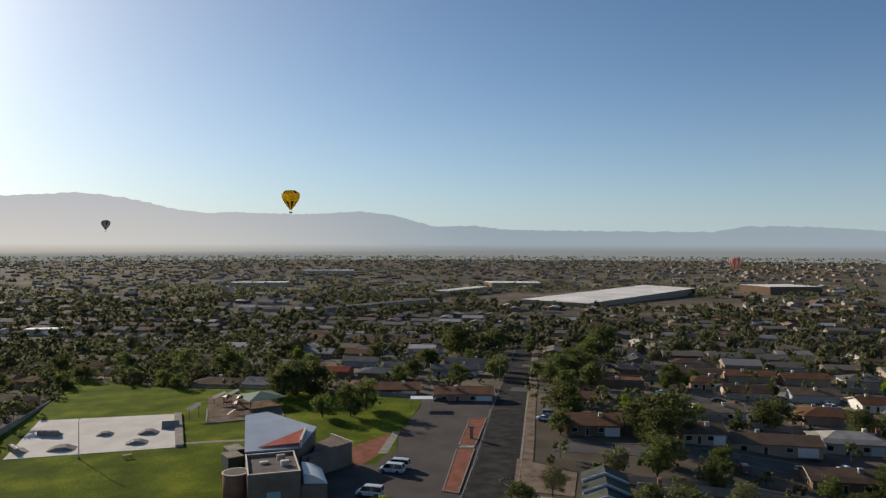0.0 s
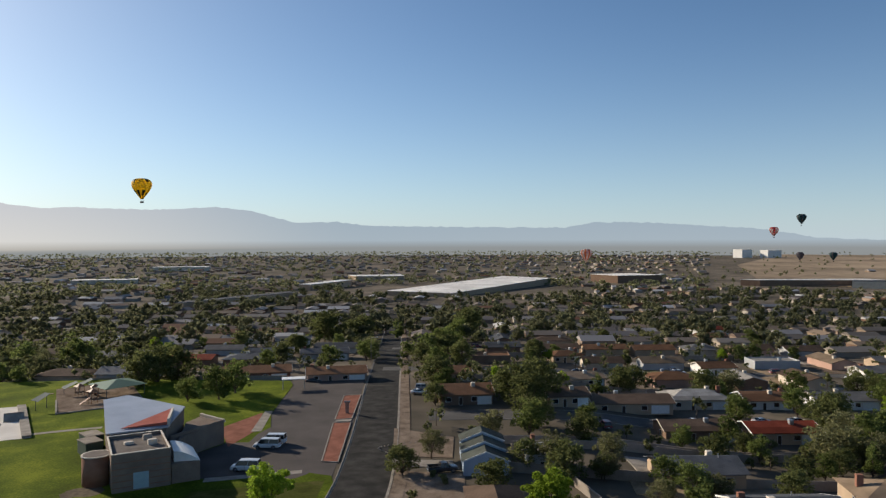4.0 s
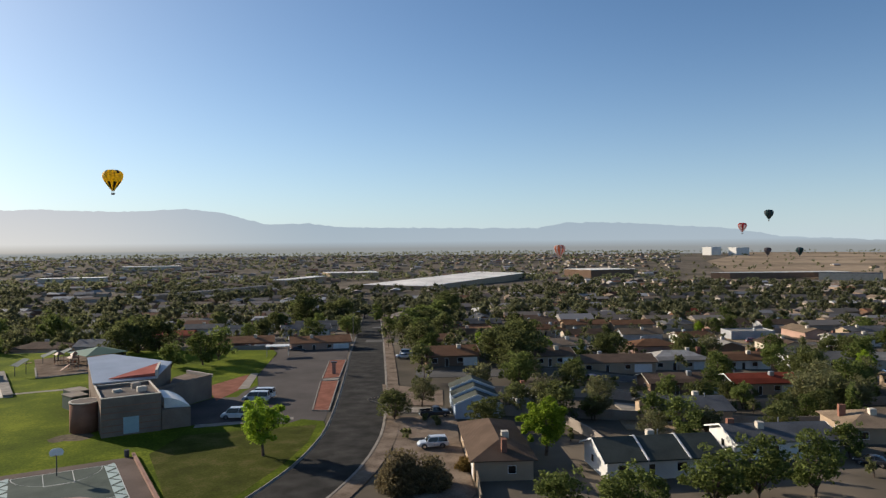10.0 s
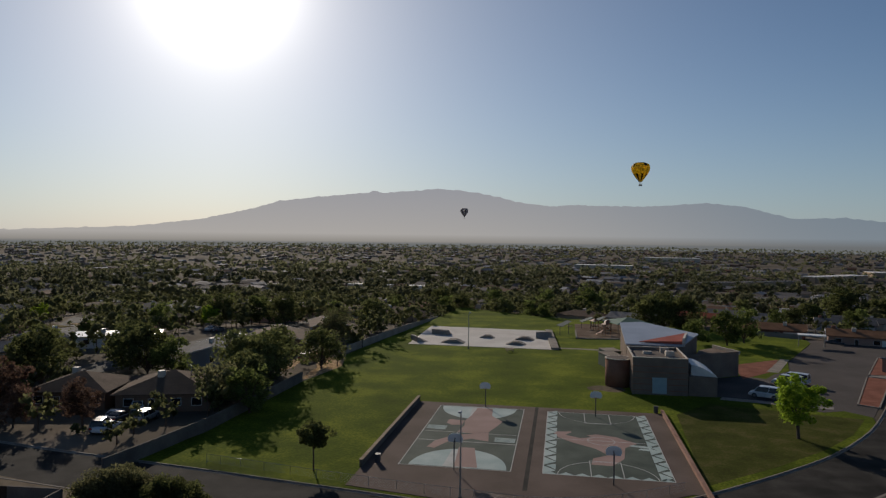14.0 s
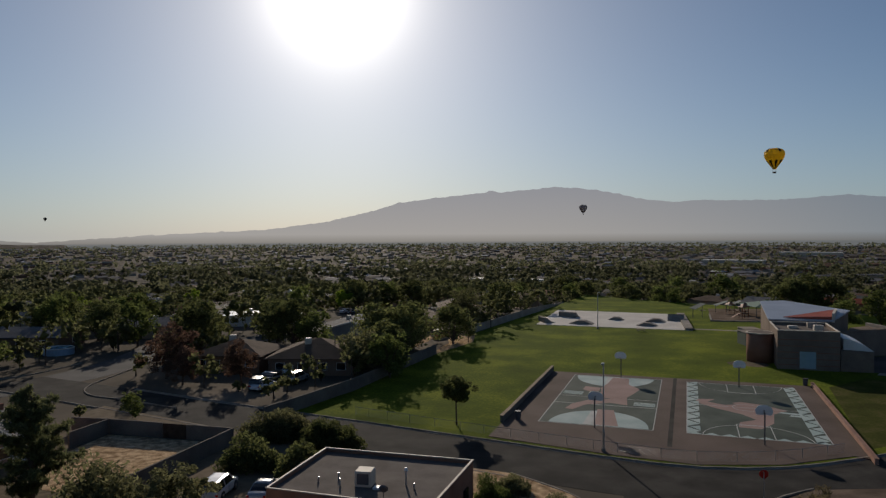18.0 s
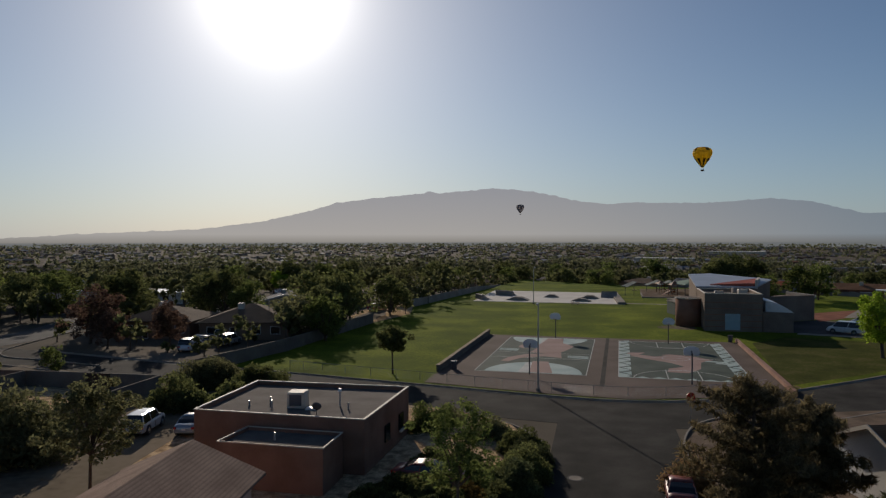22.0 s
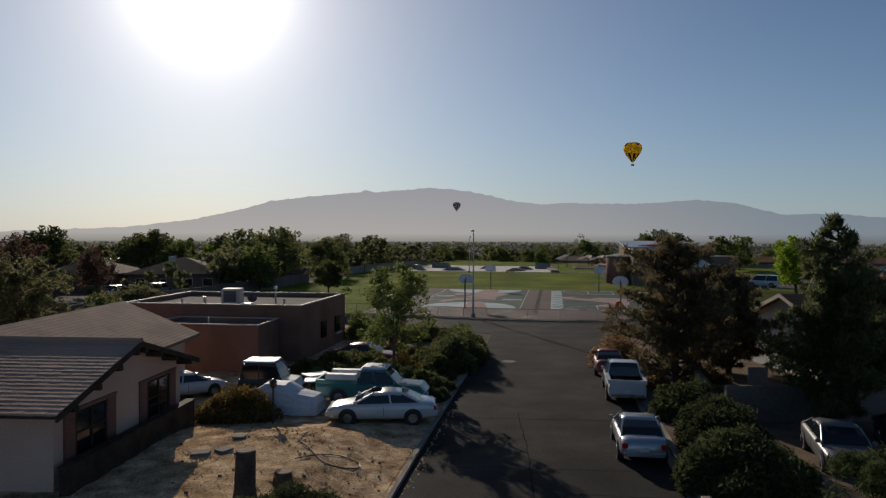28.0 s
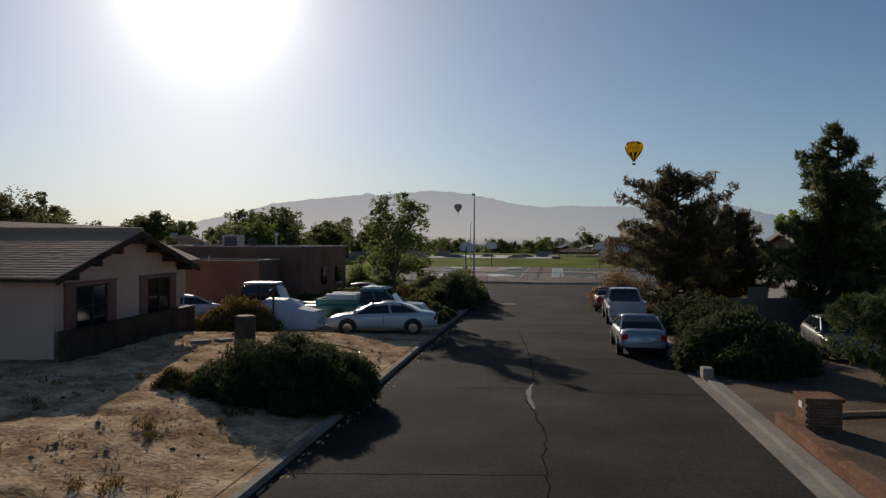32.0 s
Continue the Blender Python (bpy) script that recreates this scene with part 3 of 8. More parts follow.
    part("bumper", Shape().soft_box(L / 2 - 0.14, L / 2 + 0.05, -W * 0.40, W * 0.40, 0.38, 0.54, 0.04), paint if kind == "sedan" else "chrome", t)
    part("number_plate", Shape().box(-L / 2 - 0.065, -L / 2 - 0.045, -0.16, 0.16, 0.60, 0.74), "white", t)
    return t


ROOFS, WALLS = {}, {}
for _k, _c in {"brown": (0.135, 0.092, 0.066), "tan": (0.26, 0.19, 0.13), "grey": (0.20, 0.195, 0.19), "slate": (0.115, 0.12, 0.128), "red": (0.24, 0.055, 0.032), "rust": (0.22, 0.115, 0.065), "pale": (0.40, 0.37, 0.33), "green": (0.075, 0.082, 0.070), "white": (0.60, 0.58, 0.55)}.items():
    ROOFS[_k] = surf(_k + "_shingle", tuple(v * 0.75 for v in _c), tuple(v * 1.2 for v in _c), 0.35, 9.0, 0.9, 0.5, rand=0.12, courses=0.07)
for _k, _c in {"tan": (0.38, 0.285, 0.20), "cream": (0.52, 0.45, 0.36), "white": (0.66, 0.64, 0.60), "brown": (0.20, 0.13, 0.09), "grey": (0.36, 0.36, 0.36), "blue": (0.36, 0.42, 0.50), "pink": (0.42, 0.27, 0.21), "brick": (0.24, 0.115, 0.08)}.items():
    WALLS[_k] = surf(_k + "_render", tuple(v * 0.85 for v in _c), tuple(v * 1.08 for v in _c), 0.3, 16.0, 0.95, 0.3, rand=0.06)


def opening(parent, name, x, y, z0, z1, w, along, out, pane="glass", frame_mat="white"):
    """A window or door set proud of a wall; along: 0 for a wall along x, 1 along y; out: the side it faces."""
    d = 0.05 * out
    bar = 0.06
    s = Shape()
    for a, b, lo, hi in ((-w / 2, w / 2, z1 - bar, z1), (-w / 2, w / 2, z0, z0 + bar), (-w / 2, -w / 2 + bar, z0 + bar, z1 - bar), (w / 2 - bar, w / 2, z0 + bar, z1 - bar)):
        if along == 0:
            s.box(x + a, x + b, min(y, y + d), max(y, y + d), lo, hi)
        else:
            s.box(min(x, x + d), max(x, x + d), y + a, y + b, lo, hi)
    f = part(name, s, frame_mat, parent)
    g = Shape()
    e = 0.02 * out
    if along == 0:
        g.box(x - w / 2 + bar, x + w / 2 - bar, min(y, y + e), max(y, y + e), z0 + bar, z1 - bar)
    else:
        g.box(min(x, x + e), max(x, x + e), y - w / 2 + bar, y + w / 2 - bar, z0 + bar, z1 - bar)
    part("pane" if name == "window" else "leaf", g, pane, f)
    return f


def gable_roof(L, W, h, rise, over, thick=0.16):
    """Two pitched slabs, ridge along x; returns the two slopes."""
    out = []
    k = rise / (W / 2)
    for s in (-1, 1):
        y1, z1 = s * (W / 2 + over), h - k * over
        sh = Shape()
        p = [(-L / 2 - over, y1, z1), (L / 2 + over, y1, z1), (L / 2 + over, 0, h + rise), (-L / 2 - over, 0, h + rise)]
        q = [(a, b, c + thick) for a, b, c in p]
        if s > 0:
            p, q = p[::-1], q[::-1]
        sh.loft([p, q])
        out.append(sh)
    return out


def hip_roof(L, W, h, rise, over, thick=0.14):
    a, b = L / 2 + over, W / 2 + over
    r = max(L / 2 - W / 2, 0.3)
    z0 = h - 0.06
    sh = Shape()
    sh.add([(-a, -b, z0), (a, -b, z0), (a, b, z0), (-a, b, z0), (-a, -b, z0 + thick), (a, -b, z0 + thick), (a, b, z0 + thick), (-a, b, z0 + thick), (-r, 0, h + rise + thick), (r, 0, h + rise + thick)],
           [(3, 2, 1, 0), (0, 1, 5, 4), (1, 2, 6, 5), (2, 3, 7, 6), (3, 0, 4, 7), (4, 5, 9, 8), (6, 7, 8, 9), (5, 6, 9), (7, 4, 8)])
    return [sh]


def house(x, y, turn, L=15.0, W=9.0, h=2.7, rise=1.3, roof="gable", rc="brown", wc="tan", over=0.55, seed=0, garage=True, cooler=True, detail=2, label="", wing=0, z=None, group="neighbourhood houses"):
    """A one-storey house: ridge along its own x; its -y side faces the street."""
    rng = random.Random(seed)
    kinds = {"gable": "pitched", "hip": "hipped", "flat": "flat"}[roof]
    t = thing("house", x, y, turn, z, label or f"one-storey {wc} stucco house under a {kinds} {rc} shingle roof", "house", group)
    wall = Shape()
    if roof == "gable":
        poly = [(-W / 2, -0.3), (W / 2, -0.3), (W / 2, h), (0, h + rise), (-W / 2, h)]
        wall.loft([[(-L / 2, a, b) for a, b in poly][::-1], [(L / 2, a, b) for a, b in poly][::-1]])
        slopes = gable_roof(L, W, h, rise, over)
    elif roof == "hip":
        wall.box(-L / 2, L / 2, -W / 2, W / 2, -0.3, h)
        slopes = hip_roof(L, W, h, rise, over)
    else:
        wall.box(-L / 2, L / 2, -W / 2, W / 2, -0.3, h)
        slopes = [Shape().box(-L / 2 + 0.25, L / 2 - 0.25, -W / 2 + 0.25, W / 2 - 0.25, h, h + 0.05)]
        for a in ((-L / 2 - 0.02, L / 2 + 0.02, -W / 2 - 0.02, -W / 2 + 0.25), (-L / 2 - 0.02, L / 2 + 0.02, W / 2 - 0.25, W / 2 + 0.02), (-L / 2 - 0.02, -L / 2 + 0.25, -W / 2 + 0.25, W / 2 - 0.25), (L / 2 - 0.25, L / 2 + 0.02, -W / 2 + 0.25, W / 2 - 0.25)):
            part("parapet", Shape().box(*a, h - 0.05, h + 0.4), WALLS[wc], t)
    part("wall", wall, WALLS[wc], t)
    for s in slopes:
        part("roof", s, ROOFS[rc], t)
    if roof == "gable" and detail > 1:
        k = rise / (W / 2)
        for s in (-1, 1):
            for e in (-1, 1):
                xe = e * (L / 2 + over + 0.03)
                sh = Shape().loft([[(xe - 0.03, s * (W / 2 + over), h - k * over - 0.06), (xe + 0.03, s * (W / 2 + over), h - k * over - 0.06), (xe + 0.03, s * (W / 2 + over), h - k * over + 0.19), (xe - 0.03, s * (W / 2 + over), h - k * over + 0.19)],
                                   [(xe - 0.03, 0.0, h + rise - 0.06), (xe + 0.03, 0.0, h + rise - 0.06), (xe + 0.03, 0.0, h + rise + 0.19), (xe - 0.03, 0.0, h + rise + 0.19)]])
                part("bargeboard", sh, "white" if seed % 3 == 0 else "trim", t)
    if detail:
        xs = [-0.36, -0.12, 0.14] if garage else [-0.36, -0.12, 0.14, 0.36]
        for i, u in enumerate(xs):
            if i == 1:
                opening(t, "door", u * L, -W / 2, 0.0, 2.05, 0.95, 0, -1, "darkwood")
            else:
                opening(t, "window", u * L, -W / 2, 0.9, 2.1, 1.5, 0, -1)
        if garage:
            opening(t, "garage_door", 0.34 * L, -W / 2, 0.0, 2.15, min(4.6, L * 0.28), 0, -1, "white", "trim")
        for u in (-0.3, 0.05, 0.32):
            opening(t, "window", u * L, W / 2, 0.9, 2.0, 1.3, 0, 1)
        for s in (-1, 1):
            opening(t, "window", s * L / 2, rng.uniform(-0.2, 0.2) * W, 0.9, 2.0, 1.1, 1, s)
    if cooler:
        cx, cy = rng.uniform(-0.25, 0.3) * L, rng.choice((-1, 1)) * W * 0.14
        zr = h + (rise * (1 - abs(cy) / (W / 2)) if roof != "flat" else 0)
        part("roof_cooler", Shape().soft_box(cx - 0.5, cx + 0.5, cy - 0.5, cy + 0.5, zr - 0.15, zr + 1.0, 0.06), "trim" if rng.random() < 0.6 else "metal", t)
    if detail and rng.random() < 0.6:
        cx = rng.uniform(-0.4, 0.4) * L
        part("vent_pipe", Shape().tube((cx, 0.6, h), (cx, 0.6, h + rise + 0.7), 0.09, n=8), "metal", t)
    if detail > 1 and rng.random() < 0.5:
        cx = rng.choice((-0.42, 0.42)) * L
        part("chimney", Shape().box(cx - 0.5, cx + 0.5, -0.1, 0.6, h - 0.2, h + rise + 0.8), WALLS["brick"], t)
    if wing:
        wl = abs(wing)
        s2 = Shape()
        wx = L * 0.30 * (1 if wing > 0 else -1)
        s2.box(wx - wl / 2, wx + wl / 2, -W / 2 - 4.0, -W / 2 - 0.01, -0.3, h)
        part("wall", s2, WALLS[wc], t)
        k = rise / (W / 2)
        for s in (-1, 1):
            r2 = Shape().loft([[(wx + s * (wl / 2 + over), -W / 2 - 4.5, h - k * over + 0.02), (wx + s * (wl / 2 + over), -W * 0.1, h - k * over + 0.02), (wx, -W * 0.1, h + k * wl / 2 + 0.02), (wx, -W / 2 - 4.5, h + k * wl / 2 + 0.02)][::s],
                               [(wx + s * (wl / 2 + over), -W / 2 - 4.5, h - k * over + 0.18), (wx + s * (wl / 2 + over), -W * 0.1, h - k * over + 0.18), (wx, -W * 0.1, h + k * wl / 2 + 0.18), (wx, -W / 2 - 4.5, h + k * wl / 2 + 0.18)][::s]])
            part("roof", r2, ROOFS[rc], t)
        part("gable_wall", Shape().loft([[(wx - wl / 2, -W / 2 - 4.0, h), (wx + wl / 2, -W / 2 - 4.0, h), (wx, -W / 2 - 4.0, h + k * wl / 2)], [(wx - wl / 2, -W / 2 - 3.9, h), (wx + wl / 2, -W / 2 - 3.9, h), (wx, -W / 2 - 3.9, h + k * wl / 2)]]), WALLS[wc], t)
    return t

# ---- ground, streets, distance ----
def ground_sheet():
    radii = [0, 30, 60, 85, 100, 112, 124, 136, 148, 160, 172, 184, 196, 205, 215, 230, 245, 260, 275, 290, 312, 335, 350, 410, 470, 560, 680, 820, 1000, 1300, 1700, 2200, 3000, 4000, 4900]
    n = 240
    s = Shape()
    s.v.append((0, 0, 0))
    for r in radii[1:]:
        s.v += [(r * math.sin(2 * math.pi * i / n), r * math.cos(2 * math.pi * i / n), ground_z(r * math.sin(2 * math.pi * i / n), r * math.cos(2 * math.pi * i / n))) for i in range(n)]
    for i in range(n):
        j = (i + 1) % n
        s.f.append((0, 1 + j, 1 + i))
        for k in range(len(radii) - 2):
            a, b = 1 + k * n, 1 + (k + 1) * n
            s.f.append((a + i, a + j, b + j, b + i))
    return s


tagged(part("ground", ground_sheet(), "ground"), "dry tan dirt and scrub reaching the horizon", "ground", kind="structure")

HALF = 4.85
LANE = curve_line([(-9.5, -60), (-4.0, -25), (1.7, 11.8), (3.9, 27), (5.9, 40), (7.9, 52), (9.2, 62)], 4)
FAR_KERB = [(-62, 94), (-43, 87.5), (-28.7, 83), (-7.7, 76.1), (4.1, 72.2), (12, 70.6), (20, 71.8), (28, 75.8), (40.3, 83.7), (50, 91), (58, 98.8), (64.6, 106.5), (76, 122), (88.7, 140.2), (107.5, 167.7), (150, 230), (211, 320), (275, 415), (330, 497)]
CROSS = offset_line(curve_line(FAR_KERB, 4), HALF)
CROSS = [(-84, 96)] + CROSS
WEST = curve_line([(-112, 20), (-92, 58), (-84, 82), (-77, 108), (-83, 140), (-101, 190), (-128, 255)], 5)
AZ = radians(36)
FWD, RGT = (math.sin(AZ), math.cos(AZ)), (math.cos(AZ), -math.sin(AZ))


def grid(a, b):
    """A place from metres along and across the avenue."""
    return (FWD[0] * a + RGT[0] * b, FWD[1] * a + RGT[1] * b)


def street(name, line, half, mat, label, top=0.02):
    return tagged(part(name, Shape().strip(line, -half, half, -0.3, top), mat), label, "street", kind="structure")


street("road", LANE, HALF, "asphalt", "dark patched asphalt lane with cracks", 0.024)
street("road", CROSS, HALF, "asphalt", "dark asphalt street curving past the park", 0.020)
WEST_ARM = curve_line([(-84, 88), (-100, 92), (-125, 98), (-165, 110)], 5)
street("road", curve_line([(-68, 137), (-64, 152), (-58.5, 170.5), (-49.4, 209), (-42, 240), (-35, 275)], 5), 4.2, "asphalt_old", "worn grey side street behind the park wall", 0.05)
street("road", WEST_ARM, 4.8, "asphalt_old", "worn grey asphalt street", 0.012)
street("road", WEST, 4.6, "asphalt_old", "worn grey asphalt street", 0.016)
SIDE = []
for k, a in enumerate((170, 240, 305, 372, 440, 520)):
    b0 = 6 if a == 170 else -9
    SIDE.append(([grid(a, b) for b in range(b0, 330, 12)], a))
    street("road", SIDE[-1][0], 4.4, "asphalt_old", "worn grey asphalt side street", 0.06)
for a in (262, 330, 400, 470):
    street("road", [grid(a, b) for b in range(-330, -20, 12)], 4.4, "asphalt_old", "worn grey asphalt side street", 0.06)


def kerb(line, off, flip=1, name="kerb", gutter=True, wide=0.16):
    o = off * flip
    e = (off + wide) * flip
    s = Shape().strip(line, min(o, e), max(o, e), -0.2, 0.16)
    ob = tagged(part(name, s, "concrete"), "pale worn concrete kerb", "kerb", kind="structure")
    if gutter:
        p, q = (off - 0.32) * flip, (off - 0.004) * flip
        part("gutter", Shape().strip(line, min(p, q), max(p, q), -0.1, 0.034), "concrete", ob)
    return ob


LANE_MAIN = [p for p in LANE if p[1] < 50]
kerb(LANE_MAIN, HALF, -1, gutter=False)
kerb([p for p in LANE if p[1] < 53], HALF, 1, wide=0.28)
kerb(CROSS[1:], HALF, -1)
RIGHT_FROM = [p for p in CROSS if p[0] > 17]
kerb(RIGHT_FROM, HALF, 1)
LEFT_TO = [p for p in CROSS if p[0] < -4]
kerb(LEFT_TO, HALF, 1)
kerb(curve_line([(2.9, 49.5), (3.0, 55), (0.5, 61), (-5.5, 66.2)], 1.5), 0.0, -1, gutter=False)
kerb(curve_line([(12.9, 52), (13.6, 57), (16.0, 62.5), (20.5, 66.2)], 1.5), 0.0, 1, gutter=False)
kerb(curve_line([(-73, 118), (-71.5, 103), (-70.0, 94.2), (-66, 89.6), (-60, 87.9), (-50, 84.5)], 1.5), 0.0, 1, gutter=False)
kerb(curve_line([(-130, 105), (-114, 102), (-97, 98.4), (-89.5, 96.6), (-85.8, 101), (-84.5, 112)], 1.5), 0.0, 1, gutter=False)
for ln, a in SIDE[:3]:
    kerb([p for p in ln if p[0] * RGT[0] + p[1] * RGT[1] > 12], 4.4, 1, gutter=False)
    kerb([p for p in ln if p[0] * RGT[0] + p[1] * RGT[1] > 12], 4.4, -1, gutter=False)
tagged(part("pavement", Shape().strip(RIGHT_FROM, HALF + 0.165, HALF + 2.6, -0.1, 0.122), "lotdirt"), "bare dirt verge along the avenue", "verge", kind="structure")

# raised yards on both sides of the lane
left_edge = offset_line(LANE_MAIN, -HALF - 0.16)
yl = left_edge[::-1] + [(-16, -60), (-26, -60), (-26, 71.2), (-5.6, 66.0), (0.2, 61.2), (2.6, 55)]
tagged(part("ground", Shape().prism([(x, y) for x, y in yl][::-1], -0.1, 0.13), "yard"), "sunlit tan dirt yard with scattered dry grass", "yard", kind="structure")
bank, bx, by = Shape(), 88, 150
noise.seed_set(3)
for j in range(by + 1):
    y = -12 + 45.5 * (j / by)
    x1 = -3.62 + (y - 11.8) * 0.155
    for i in range(bx + 1):
        u = i / bx
        x = x1 - 20.5 * u ** 1.35
        lump = 0.06 * noise.noise((x * 1.7, y * 1.7, 0)) + 0.055 * noise.noise((x * 4.6, y * 4.6, 5)) + 0.03 * noise.noise((x * 0.5, y * 0.5, 9))
        bank.v.append((x, y, yard_z(x, y) + 0.012 + lump * min(1.0, i / 5) * (1 - ease((y - 29) / 3))))
for j in range(by):
    for i in range(bx):
        a = j * (bx + 1) + i
        bank.f.append((a, a + bx + 1, a + bx + 2, a + 1))
tagged(part("yard_bank", bank, "yard", soft=True), "lumpy tan dirt bank rising to the house", "yard", kind="structure")
# Darker dirt than the front yard: the trees' shade is in its colour.
tagged(part("ground", Shape().prism([(-26.02, -60), (-26.02, 71.2), (-60, 84), (-60, -60)], -0.1, 0.125), "dirt"), "bare dirt behind the houses, darkened to suggest shade", "yard", kind="structure")
right_edge = offset_line([p for p in LANE if p[1] < 53], HALF + 0.28)
yr = right_edge + [(13.9, 57), (16.3, 62.2), (20.6, 65.8), (34, 68.5), (44, 74), (60, 50), (60, -60)]
tagged(part("ground", Shape().prism(yr[::-1], -0.1, 0.13), "gravel"), "brown gravel front yards", "yard", kind="structure")

# ---- the park ----
near_edge = [p for p in offset_line(curve_line(FAR_KERB[1:12], 4), -0.16) if p[0] > -34.5]
park_poly = near_edge + [(66, 110), (63, 115), (71, 147), (76, 158), (95, 186), (97, 192), (60, 224), (31.4, 241), (6, 268), (-4, 224), (-13, 190), (-20.8, 160), (-19.6, 146), (-24.3, 131), (-30.4, 97), (-34.9, 85.6)]
tagged(part("lawn", Shape().prism(park_poly, -0.3, 0.10), "grass"), "green park lawn with darker and yellower patches", "lawn", kind="structure")
for (x, y, rx, ry, sd) in ((-27, 140, 3, 14, 1), (30, 128, 4, 3, 3)):
    rng = random.Random(sd)
    poly = [(x + math.cos(t) * rx * rng.uniform(0.6, 1.1), y + math.sin(t) * ry * rng.uniform(0.6, 1.1)) for t in (2 * math.pi * i / 18 for i in range(18))]
    tagged(part("bare_patch", Shape().prism(poly, 0.02, 0.106), "dirt"), "bare dirt worn into the lawn", "ground", kind="structure")

worn = [(29.6, 78.8), (40, 85.4), (49.6, 92.6), (57.4, 100.0), (64.0, 108.6), (56, 112), (44, 117), (36.5, 110), (33.5, 96)]
tagged(part("worn_lawn", Shape().prism(worn, 0.0, 0.104), "worngrass"), "worn brownish grass beside the courts", "lawn", kind="structure")
CU, CV = (math.sin(radians(99.5)), math.cos(radians(99.5))), (math.sin(radians(9.0)), math.cos(radians(9.0)))
CO = (-8.0, 83.3)


def court(u, v):
    """A place on the basketball slab: metres along its near edge and away from the street."""
    return (CO[0] + CU[0] * u + CV[0] * v, CO[1] + CU[1] * u + CV[1] * v)


def flat_piece(name, pts, z, mat, parent, label=""):
    return part(name, Shape().prism(pts, z - 0.02, z), mat, parent, label)


slab = tagged(part("court_slab", Shape().prism([(-8.9, 77.7), (4.2, 73.0), (12.0, 71.2), (19.8, 72.4), (27.6, 76.3), court(37.5, -1.6), court(37.5, 33.5), court(0, 33.5)], -0.2, 0.14), "slab"), "brown concrete slab of two basketball courts", "court", kind="structure")


